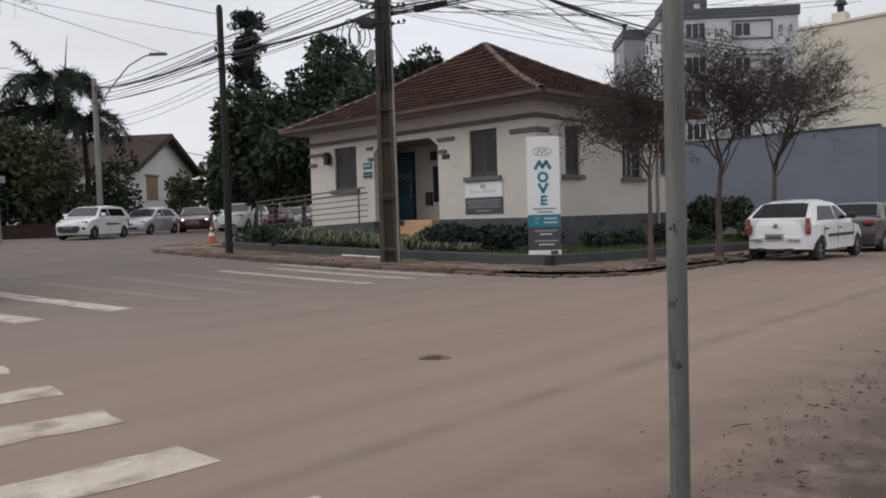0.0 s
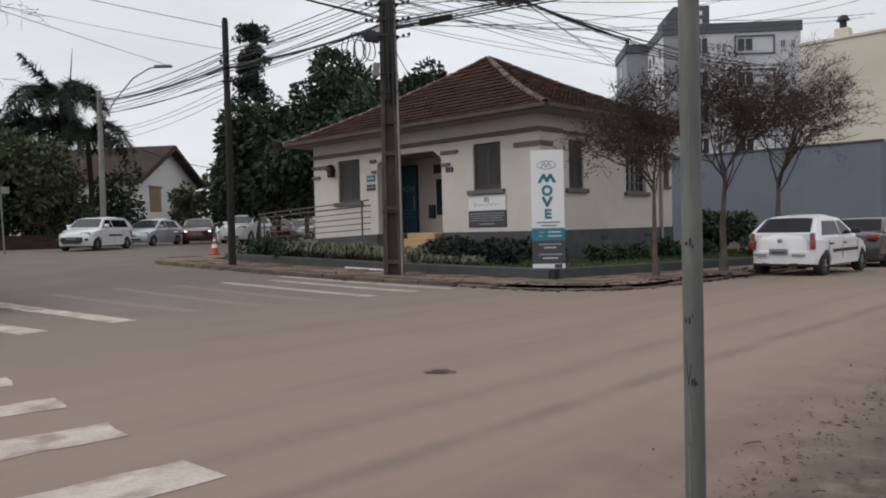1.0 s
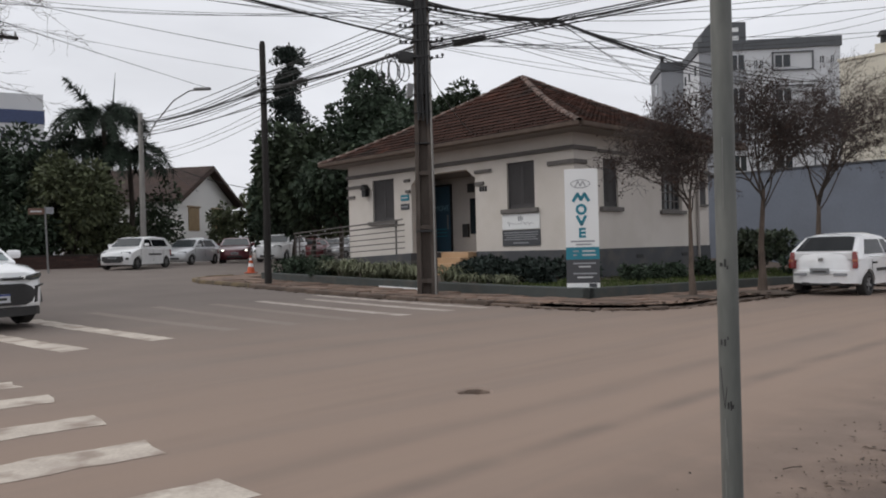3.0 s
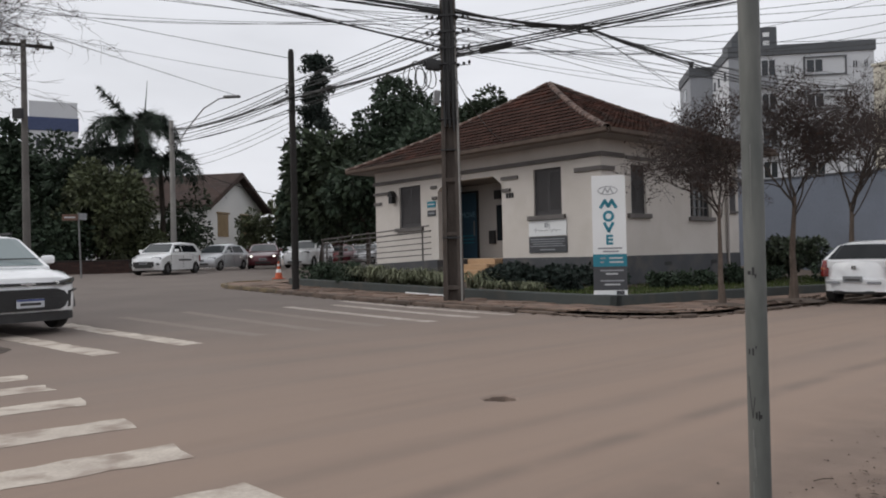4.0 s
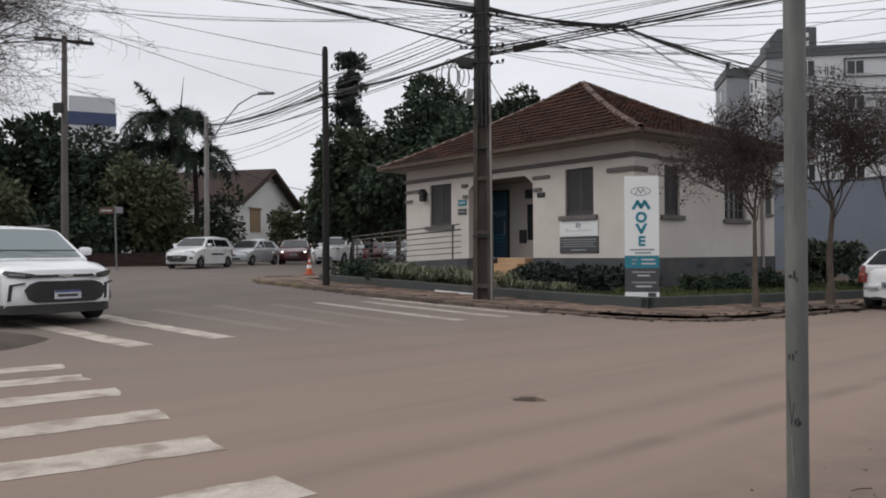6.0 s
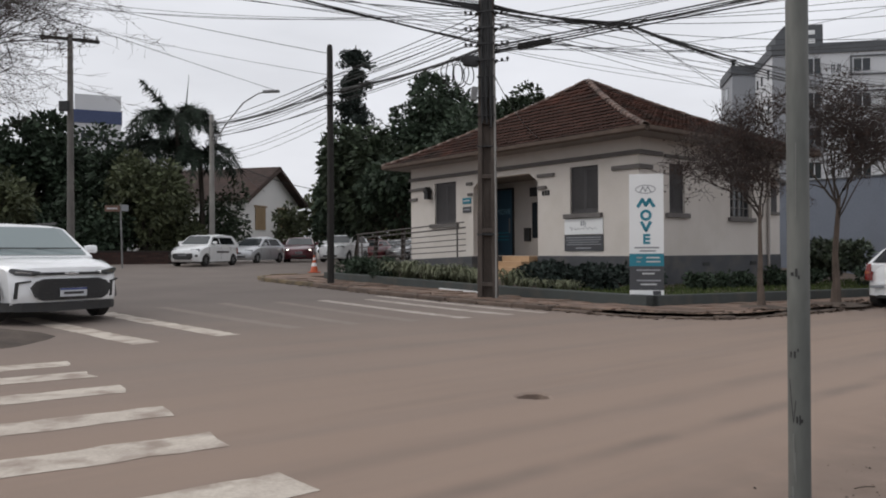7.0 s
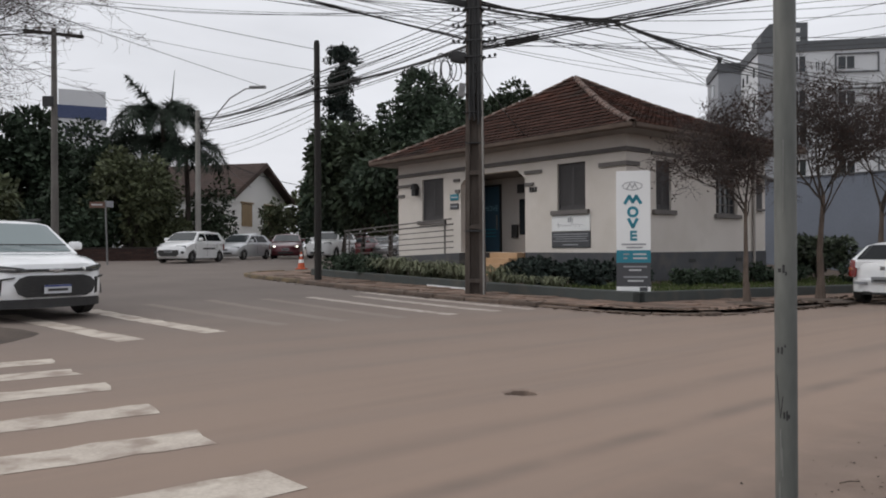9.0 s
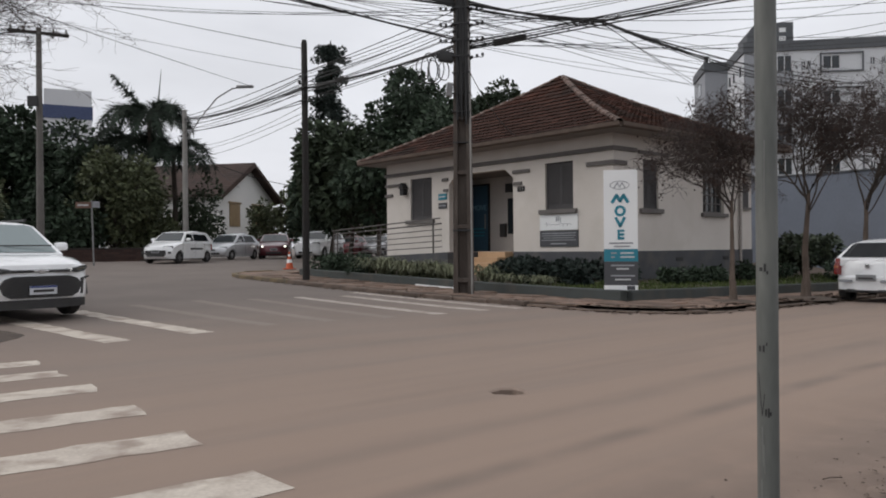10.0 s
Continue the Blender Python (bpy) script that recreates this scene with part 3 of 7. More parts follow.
# porch recess
PD = 1.7
# the recess's shade is put into this wall colour, greyer than WALL_WHITE
PORCH_SHADE_GREY = material("shade_toned_porch_wall", (0.40, 0.375, 0.35), (0.34, 0.32, 0.30), rough=0.8, scale=0.8, fine=25, bump=0.05)
part("porch_back_wall", box(-7.95, -3.45, PD, PD + 0.15, 0.3, 3.7), PORCH_SHADE_GREY, house)
part("porch_side_wall", box(-7.9, -7.66, 0.26, PD, 0.3, 3.7), PORCH_SHADE_GREY, house)
part("porch_side_wall", box(-3.72, -3.49, 0.25, PD, 0.3, 3.7), PORCH_SHADE_GREY, house)
part("porch_floor", box(-7.66, -3.72, 0.25, PD, 0.3, FLOOR - 0.004), STEP_TILE, house)
# moulding grey on the ceiling stands in for the porch's shade
part("porch_ceiling", box(-7.66, -3.72, 0.25, PD, 3.5, 3.6), TRIM_GREY, house)
for xa, sgn in ((PORCH[1], -1), (PORCH[0], 1)):
    part("porch_corner", prism([(xa, 3.50), (xa + sgn * 0.36, 3.50), (xa, 3.22)], 0.0, 0.25), WALL_WHITE, house)
part("porch_threshold", box(-6.70, -3.72, 0.0, 0.25, 0.3, FLOOR - 0.006), STEP_TILE, house)
# dark painted plinth, proud of the wall
part("plinth", box(-3.70, 0.03, -0.03, 0.0, -0.1, FLOOR), PLINTH_GREY, house)
part("plinth", box(-W - 0.03, -6.72, -0.03, 0.0, -0.1, 0.80), PLINTH_GREY, house)
part("plinth", box(0.0, 0.03, 0.0, 6.8, -0.1, FLOOR), PLINTH_GREY, house)
part("plinth", box(-0.22, -0.19, 6.8, D, -0.1, FLOOR), PLINTH_GREY, house)
tube("downpipe", [(0.06, 6.55, 0.1), (0.06, 6.55, 3.95), (0.3, 6.55, 4.2)], 0.045, SOFFIT, house)
wing_window = part("window", box(-0.22, -0.19, 7.12, 7.55, 2.35, 3.15), SHUTTER, house)
part("sill", box(-0.22, -0.12, 7.05, 7.62, 2.27, 2.35, 0.01), TRIM_GREY, wing_window)
part("awning", prism([(-0.22, 3.5), (0.25, 3.3), (0.25, 3.26), (-0.22, 3.42)], -7.72, -7.0, pose(0, 0, 0, 0, 0, 0) @ Matrix.Scale(-1, 4, (0, 1, 0))), TRIM_GREY, wing_window)
# mouldings
for x0, x1, y0, y1, z0, z1 in ((-W - 0.06, 0.07, -0.07, 0.0, 3.68, 3.80), (0.0, 0.07, 0.0, 1.0, 3.68, 3.80), (0.0, 0.06, 1.1, 2.6, 3.66, 3.76), (0, 0.06, 4.2, 5.9, 3.66, 3.76),
                               (-W - 0.05, -9.36, -0.06, 0, 3.32, 3.42), (-W - 0.05, -9.80, -0.06, 0, 2.97, 3.07), (-7.02, -6.72, -0.06, 0, 3.33, 3.43), (-6.95, -6.72, -0.06, 0, 2.97, 3.07),
                               (-3.71, -3.02, -0.06, 0, 3.33, 3.43), (-3.71, -3.34, -0.06, 0, 2.97, 3.07), (-0.88, 0.06, -0.06, 0, 3.30, 3.42), (0.0, 0.06, 0.0, 0.55, 3.30, 3.42)):
    part("moulding", box(x0, x1, y0, y1, z0, z1, 0.012), TRIM_GREY, house)
part("vent_grille", box(-1.97, -1.58, -0.045, -0.03, 0.66, 0.77, 0.004), BLACK, house)
for y in (2.9, 5.5):
    part("vent_grille", box(0.03, 0.045, y, y + 0.35, 0.66, 0.77, 0.004), BLACK, house)


def shutter_window(w, m, leaves=2):
    """A window closed by louvred shutters, with a sill. m maps x along the wall, y into it."""
    x0, x1, z0, z1 = w
    win = part("window", put(box(x0, x1, 0.088, 0.16, z0, z1), m), SHUTTER, house, "closed charcoal louvred shutters")
    frame_bm = bmesh.new()
    for a, b, c, d in ((x0, x0 + 0.05, z0, z1), (x1 - 0.05, x1, z0, z1), (x0 + 0.05, x1 - 0.05, z1 - 0.05, z1), (x0 + 0.05, x1 - 0.05, z0, z0 + 0.05)):
        add_box(frame_bm, a, b, 0.065, 0.087, c, d, 0.006)
    part("frame", put(frame_bm, m), SHUTTER, win)
    wide = (x1 - x0 - 0.1) / leaves
    for k in range(leaves):
        bm = bmesh.new()
        a = x0 + 0.05 + k * wide + 0.004
        b = a + wide - 0.008
        for p, q, c, d in ((a, a + 0.055, z0 + 0.055, z1 - 0.055), (b - 0.055, b, z0 + 0.055, z1 - 0.055), (a + 0.055, b - 0.055, z1 - 0.13, z1 - 0.055), (a + 0.055, b - 0.055, z0 + 0.055, z0 + 0.14)):
            add_box(bm, p, q, 0.078, 0.0865, c, d)
        z = z0 + 0.16
        while z < z1 - 0.15:
            add_box(bm, a + 0.055, b - 0.055, -0.008, 0.008, -0.004, 0.004, 0, pose(0, 0.083, z, 40))
            z += 0.045
        part("shutter", put(bm, m), SHUTTER, win)
    part("sill", put(box(x0 - 0.2, x1 + 0.15, -0.1, 0.1, z0 - 0.13, z0, 0.015), m), TRIM_GREY, win)
    return win


shutter_window(W0, Matrix())
shutter_window(W1, Matrix())
SIDE = Matrix.Translation((0, 0, 0)) @ pose(0, 0, 0, 0, 0, 90)
shutter_window(S2, SIDE)
# the second side window has glass behind a metal grid
x0, x1, z0, z1 = S3
win = part("window", put(box(x0, x1, 0.14, 0.15, z0, z1), SIDE), WINDOW_DARK, house, "glazed metal window with a bar grid")
grid = bmesh.new()
for k in range(5):
    xx = x0 + 0.03 + k * (x1 - x0 - 0.06) / 4
    add_box(grid, xx - 0.02, xx + 0.02, 0.10, 0.139, z0, z1)
for k in range(6):
    zz = z0 + 0.03 + k * (z1 - z0 - 0.06) / 5
    add_box(grid, x0, x1, 0.095, 0.1, zz - 0.018, zz + 0.018)
part("frame", put(grid, SIDE), TRIM_GREY, win)
part("sill", put(box(x0 - 0.12, x1 + 0.12, -0.1, 0.1, z0 - 0.12, z0, 0.015), SIDE), TRIM_GREY, win)

# entrance door, lit panes and letter boxes in the porch
door = part("door", box(-7.45, -6.55, PD - 0.05, PD - 0.004, FLOOR, 3.25, 0.006), TEAL_DARK, house, "blue film covered glass entrance door")
for x0, x1, z0, z1 in ((-7.51, -7.45, FLOOR, 3.31), (-6.55, -6.49, FLOOR, 3.31), (-7.45, -6.55, 3.25, 3.31)):
    part("frame", box(x0, x1, PD - 0.07, PD - 0.004, z0, z1, 0.005), DARK_METAL, door)
part("door_handle", box(-6.69, -6.65, PD - 0.1, PD - 0.05, 1.75, 2.25, 0.008), GREY_METAL, door)
word = bpy.data.curves.new("door_word", "FONT")
word.body, word.size, word.extrude, word.align_x = "MOVE", 0.27, 0.002, "CENTER"
word.materials.append(material("pale_blue_print", (0.16, 0.30, 0.38), rough=0.5))
word_ob = new("print", word)
word_ob.parent = door
word_ob.matrix_local = pose(-6.98, PD - 0.056, 2.40, 90)
for z in (1.5, 1.62, 1.74):
    part("print", box(-7.31, -6.73, PD - 0.058, PD - 0.053, z, z + 0.03), TEAL, door)
part("porch_window", box(-5.62, -5.36, PD - 0.03, PD - 0.004, 1.55, 2.75, 0.008), WINDOW_DARK, house)
part("switch_box", box(-5.95, -5.68, PD - 0.09, PD - 0.004, 1.45, 1.9, 0.01), BLACK, house)
part("meter_box", box(-5.7, -5.4, PD - 0.06, PD - 0.004, 2.95, 3.25, 0.01), DARK_METAL, house)


# roof: four slopes to one point, easing out towards the eaves
EX0, EX1, EY0, EY1 = -W - 0.70, 0.70, -0.70, D + 0.7
APEX = Vector((-5.1, 3.95, 7.06))
ZE = 4.28


def rise(t):
    return ZE + (APEX.z - ZE) * (0.80 * t + 0.20 * t * t)


def slope_pt(p, q, along, t):
    """A point of the slope over the eave from p to q: along 0..1 at the eave, t up to the apex."""
    e = p.lerp(q, along)
    v = e.lerp(Vector((APEX.x, APEX.y, 0)), t)
    return Vector((v.x, v.y, rise(t)))


CORNERS = [Vector((EX0, EY0, 0)), Vector((EX1, EY0, 0)), Vector((EX1, EY1, 0)), Vector((EX0, EY1, 0))]
verts, faces = [], []
for k in range(4):
    p, q = CORNERS[k], CORNERS[(k + 1) % 4]
    base = len(verts)
    for t in (0, 0.12, 0.25, 0.5, 0.75, 1.0):
        verts += [slope_pt(p, q, 0, t) - Vector((0, 0, 0.05)), slope_pt(p, q, 1, t) - Vector((0, 0, 0.05))]
    for i in range(5):
        a = base + 2 * i
        faces.append((a, a + 1, a + 3, a + 2))
bm = bmesh.new()
vv = [bm.verts.new(v) for v in verts]
for f in faces:
    bm.faces.new([vv[i] for i in f])
bmesh.ops.remove_doubles(bm, verts=bm.verts, dist=0.002)
roof = part("roof", bm, ROOF_DARK, house, "hipped roof of weathered red-brown clay tiles")
part("soffit", box(EX0 + 0.02, EX1 - 0.02, EY0 + 0.02, EY1 - 0.02, EAVE, EAVE + 0.04), SOFFIT, house)
for x0, x1, y0, y1 in ((EX0, EX1, EY0, EY0 + 0.03), (EX1 - 0.03, EX1, EY0 + 0.03, EY1), (EX0, EX0 + 0.03, EY0 + 0.03, EY1)):
    part("fascia", box(x0, x1, y0, y1, EAVE - 0.01, ZE - 0.03, 0.004), SOFFIT, house)


def gutter(p, q):
    d = (q - p).normalized()
    side = Vector((d.y, -d.x, 0))
    verts, faces = [], []
    prof = [(-0.0, 0.0), (0.0, -0.1), (0.04, -0.14), (0.1, -0.14), (0.14, -0.1), (0.15, 0.0), (0.135, 0.0), (0.125, -0.09), (0.1, -0.125), (0.04, -0.125), (0.012, -0.1), (0.012, 0.0)]
    for e in (p, q):
        for a, b in prof:
            verts.append(e + side * a + Vector((0, 0, ZE - 0.005 + b)))
    n = len(prof)
    for i in range(n):
        faces.append((i, (i + 1) % n, n + (i + 1) % n, n + i))
    faces.append(tuple(range(n)))
    faces.append(tuple(range(n, 2 * n))[::-1])
    return mesh_object("gutter", verts, faces, GUTTER, house)


gutter(Vector((EX0, EY0, 0)), Vector((EX1 + 0.12, EY0, 0)))
gutter(Vector((EX1, EY0 + 0.02, 0)), Vector((EX1, EY1, 0)))


def entrance_steps():
    steps_ob = thing("entrance_steps", HOUSE, "short flight of ochre tiled steps up to the porch", "steps")
    z = FLOOR
    g = block_z(-4.4, -1.3) + PAVE + 0.1
    k, n = 0, 4
    while k < n:
        top = FLOOR - (k + 0.0) * (FLOOR - g) / n - 0.004 * (k == 0)
        part("step", box(-4.95 - 0.12 * k, -3.75, -0.34 * (k + 1), -0.34 * k if k else -0.002, g - 0.12, top, 0.012), STEP_TILE, steps_ob)
        k += 1
    return steps_ob


entrance_steps()


# ---------------------------------------------------------------- poles
def near_post():
    p = thing("steel_post", pose(0.861, 2.716, 0), "grey-green painted round steel post with scratches", "post")
    post = tube("shaft", [(0, 0, -0.1), (0, 0, 1.2), (0, 0, 3.4)], 0.0335, GALV, p, sides=24)
    return p


near_post()


def house_pole_place(x, y):
    return HOUSE @ pose(x, y, block_z(x, y) + PAVE - 0.01)


POLE_X, POLE_Y = 0.092, -5.48


def utility_pole():
    """A concrete pole of H section: two tapering flanges joined by a thin web with cross ribs."""
    m = house_pole_place(POLE_X, POLE_Y) @ pose(0, 0, 0, 0, 0, 40)
    p = thing("utility_pole", m, "dark stained concrete utility pole hung with cables and boxes", "utility pole")
    top = 9.5

    def wide(z):
        return 0.215 - 0.0085 * z

    for s in (-1, 1):
        v, f = [], []
        levels = [-0.1 + (top + 0.1) * i / 24 for i in range(25)]
        for z in levels:
            w, d = wide(z), 0.145 - 0.004 * z
            for a, b in ((w - 0.012, -d), (w, -d + 0.012), (w, d), (w * 0.52, d), (w * 0.46, 0.03), (w * 0.46, -0.03), (w * 0.52, -d)):
                v.append((s * (a + 0.004 * noise.noise(Vector((z * 2, b * 9, s)))), b, z))
        for i in range(24):
            for j in range(7):
                a, b = i * 7 + j, i * 7 + (j + 1) % 7
                f.append((a, b, b + 7, a + 7))
        f.append(tuple(range(24 * 7, 25 * 7)))
        mesh_object("flange", v, f, CONCRETE_POLE, p)
    part("web", prism([(-0.1, -0.1), (0.1, -0.1), (0.06, top), (-0.06, top)], -0.028, 0.028), CONCRETE_POLE, p)
    for z in (0.25, 1.42, 2.6, 3.8, 5.0, 6.2, 7.4):
        part("rib", box(-wide(z) * 0.6, wide(z) * 0.6, -0.135 + 0.004 * z, 0.1, z, z + 0.09, 0.01), CONCRETE_POLE, p)
    part("band_clamp", box(-wide(1.5) - 0.012, wide(1.5) + 0.012, -0.155, 0.15, 1.36, 1.40, 0.008), DARK_METAL, p)
    part("band_clamp", box(-wide(3.3) - 0.012, wide(3.3) + 0.012, -0.15, 0.15, 3.28, 3.31, 0.008), DARK_METAL, p)
    tube("conduit", [(0.20, -0.15, 0.0), (0.20, -0.15, 2.0), (0.185, -0.145, 4.0), (0.15, -0.13, 6.0)], 0.022, PALE_CONCRETE, p)
    wrap = random.Random(3)
    for k in range(26):
        a = wrap.uniform(-0.19, 0.19)
        b = -0.15 - wrap.uniform(0, 0.03) if abs(a) < 0.16 else wrap.uniform(-0.13, 0.1)
        z0, z1 = wrap.choice((wrap.uniform(3.6, 4.1), wrap.uniform(4.2, 5.2))), wrap.uniform(5.8, 8.5)
        pts = [(a * (1 - 0.03 * i) + wrap.uniform(-0.015, 0.015), b, z0 + (z1 - z0) * i / 6) for i in range(7)]
        tube("strapped_cable", pts, wrap.choice((0.010, 0.014, 0.02, 0.024)), BLACK, p, sides=5)
    for z in (3.95, 4.35, 4.8, 5.7):
        part("cable_strap", box(-wide(z) - 0.02, wide(z) + 0.02, -0.19, 0.15, z, z + 0.02, 0.004), BLACK, p)
    return p


utility_pole()


def tarred_pole():
    p = thing("wooden_pole", house_pole_place(-6.2, -5.75), "slender tarred black wooden pole on the footway", "utility pole")
    tube("shaft", [(0, 0, -0.1), (0.02, 0, 3.0), (0, 0, 6.62), (0, 0, 6.72)], [0.105, 0.096, 0.085, 0.06], WOOD_BLACK, p, sides=10)
    for z in (5.0, 5.35, 5.7):
        part("bracket", box(-0.13, 0.13, -0.12, 0.02, z, z + 0.03, 0.005), DARK_METAL, p)
    for z, s in ((5.15, 1), (5.5, -1), (5.62, 1)):
        part("insulator", box(s * 0.12 - 0.035, s * 0.12 + 0.035, -0.12, -0.05, z, z + 0.1, 0.02), DARK_METAL, p)
    return p


tarred_pole()


# ---------------------------------------------------------------- neighbouring walls and buildings
neighbour_wall = part("neighbour_wall", put(box(-9, 4.3, 15.5, 15.8, -0.6, 4.0), HOUSE), BLUE_WALL)
tagged(neighbour_wall, "tall blue-grey rendered boundary wall beyond the garden", "wall", kind="structure")
street_wall = part("street_wall", put(box(4.0, 4.3, 15.8, 60, -0.8, 4.0), HOUSE), BLUE_WALL)
tagged(street_wall, "blue-grey rendered wall along the cross street", "wall", kind="structure")
cap = part("wall_coping", put(box(-9, 4.36, 15.44, 15.86, 4.0, 4.06, 0.01), HOUSE), TOWER_DARK)
cap.parent = neighbour_wall
cap.matrix_parent_inverse = neighbour_wall.matrix_world.inverted()


def facade_window(parent, x0, x1, z0, z1, y=0.0, name="window", frame_mat=None, glass_mat=None):
    w = part(name, box(x0, x1, y - 0.02, y + 0.03, z0, z1), glass_mat or WINDOW_DARK, parent)
    fr = bmesh.new()
    t = 0.07
    for a, b, c, d in ((x0 - t, x0, z0 - t, z1 + t), (x1, x1 + t, z0 - t, z1 + t), (x0, x1, z1, z1 + t), (x0, x1, z0 - t, z0), ((x0 + x1) / 2 - 0.03, (x0 + x1) / 2 + 0.03, z0, z1)):
        add_box(fr, a, b, y - 0.06, y - 0.021 if c > z0 - t + 0.01 and d < z1 + t - 0.01 and a > x0 + 0.1 else y + 0.02, c, d)
    part("frame", fr, frame_mat or TOWER_WHITE, w)
    return w


def apartment_tower():
    """A stepped plan: the main block stands nearest, a narrow wing steps back beside it; one roof height."""
    b = thing("apartment_building", pose(18.55, 64.1, 0, 0, 0, -3.5), "pale grey apartment building with slate parapet and balconies", "building")
    h, t = 17.5, 0.82
    part("wall", box(0, 11.1, 0, 14, -1, h - t), TOWER_WHITE, b)
    part("wing_wall", box(-1.95, 0, 6.4, 12.0, -1, h - t), TOWER_GREY, b)
    part("grey_bay", box(-0.03, 1.9, -0.03, 0.0, -1, h - t), TOWER_GREY, b)
    part("parapet", box(-0.12, 11.22, -0.14, 14.1, h - t, h, 0.03), TOWER_DARK, b)
    part("wing_parapet", box(-2.07, -0.12, 6.28, 12.1, h - t, h, 0.03), TOWER_DARK, b)
    pent = part("penthouse", prism([(0.5, h), (0.5, h + 1.1), (1.15, h + 1.85), (4.1, h + 1.85), (4.1, h)], 1.2, 4.6), TOWER_DARK, b)
    for z in (h + 0.35, h + 1.05):
        part("penthouse_window", box(3.0, 3.5, 1.16, 1.21, z, z + 0.35), SIGN_WHITE, pent)
    v = part("roof_vent", box(-1.95, -1.65, 6.5, 6.8, h, h + 0.45, 0.04), DARK_METAL, b)
    part("cowl", box(-2.05, -1.55, 6.4, 6.9, h + 0.45, h + 0.6, 0.05), DARK_METAL, v)
    side = pose(0, 0, 0, 0, 0, -90)
    for k in range(6):
        z = h - 2.75 - 2.75 * k
        rec = part("balcony", box(2.05, 3.55, -0.06, 0.03, z - 0.15, z + 1.55), WINDOW_DARK, b)
        part("balcony_front", box(1.95, 3.65, -0.35, -0.061, z - 0.75, z + 0.25, 0.02), TOWER_GREY, rec)
        for x in (2.5, 3.05):
            part("mullion", box(x - 0.03, x + 0.03, -0.1, -0.061, z + 0.25, z + 1.55), TOWER_WHITE, rec)
        facade_window(b, 4.35, 4.6, z + 0.35, z + 1.05)
        facade_window(b, 4.8, 5.05, z + 0.35, z + 1.05)
        wide_win = facade_window(b, 6.0, 7.2, z + 0.4, z + 1.4)
        fr = bmesh.new()
        for a, c, d, e in ((5.75, 5.85, z + 0.1, z + 1.65), (8.9, 9.0, z + 0.1, z + 1.65), (5.85, 8.9, z + 1.55, z + 1.65), (5.85, 8.9, z + 0.1, z + 0.2)):
            add_box(fr, a, c, -0.12, -0.004, d, e)
        part("slate_surround", fr, TOWER_DARK, wide_win)
        facade_window(b, 9.5, 9.8, z + 0.6, z + 1.15)
        facade_window(b, 10.35, 10.6, z + 0.6, z + 1.15)
        for y in (1.2, 3.6, 5.2):
            part("window", box(-0.04, 0.02, y, y + 0.5, z + 0.3, z + 1.1), WINDOW_DARK, b)
        part("window", box(-1.99, -1.93, 8.4, 9.6, z + 0.2, z + 1.2), WINDOW_DARK, b)


apartment_tower()


def cream_building():
    b = thing("cream_building", HOUSE @ pose(-2.2, 26, 0), "plain cream rendered building with roof vents", "building")
    part("wall", box(0, 14, 0, 14, -1, 10.3), BEIGE, b)
    part("coping", box(-0.08, 14.08, -0.08, 14.08, 10.3, 10.45, 0.02), BEIGE, b)
    part("roof_house", box(5.6, 11, 1.2, 6, 10.45, 12.6), TOWER_WHITE, b)
    v = part("roof_vent", box(1.6, 2.3, 0.3, 1.0, 10.45, 10.95, 0.03), BEIGE, b)
    bm = bmesh.new()
    bmesh.ops.create_cone(bm, cap_ends=True, segments=14, radius1=0.17, radius2=0.17, depth=0.5, matrix=pose(1.95, 0.65, 11.15))
    bmesh.ops.create_cone(bm, cap_ends=True, segments=14, radius1=0.34, radius2=0.2, depth=0.25, matrix=pose(1.95, 0.65, 11.5))
    part("cowl", bm, DARK_METAL, v, smooth=True)
    for x, z in ((6.2, 8.0), (9.0, 8.0), (6.2, 5.2), (9.0, 5.2)):
        facade_window(b, x, x + 1.2, z, z + 1.2, frame_mat=BEIGE)


cream_building()

OCHRE = material("tan_shutter", (0.33, 0.24, 0.14), (0.27, 0.19, 0.11), rough=0.7, scale=2, fine=20)
OLD_TILE = material("dark_clay_tile", (0.075, 0.045, 0.036), (0.05, 0.034, 0.03), rough=0.9, scale=0.8, fine=6, bump=0.3, bump_scale=8, per_island=0.2)


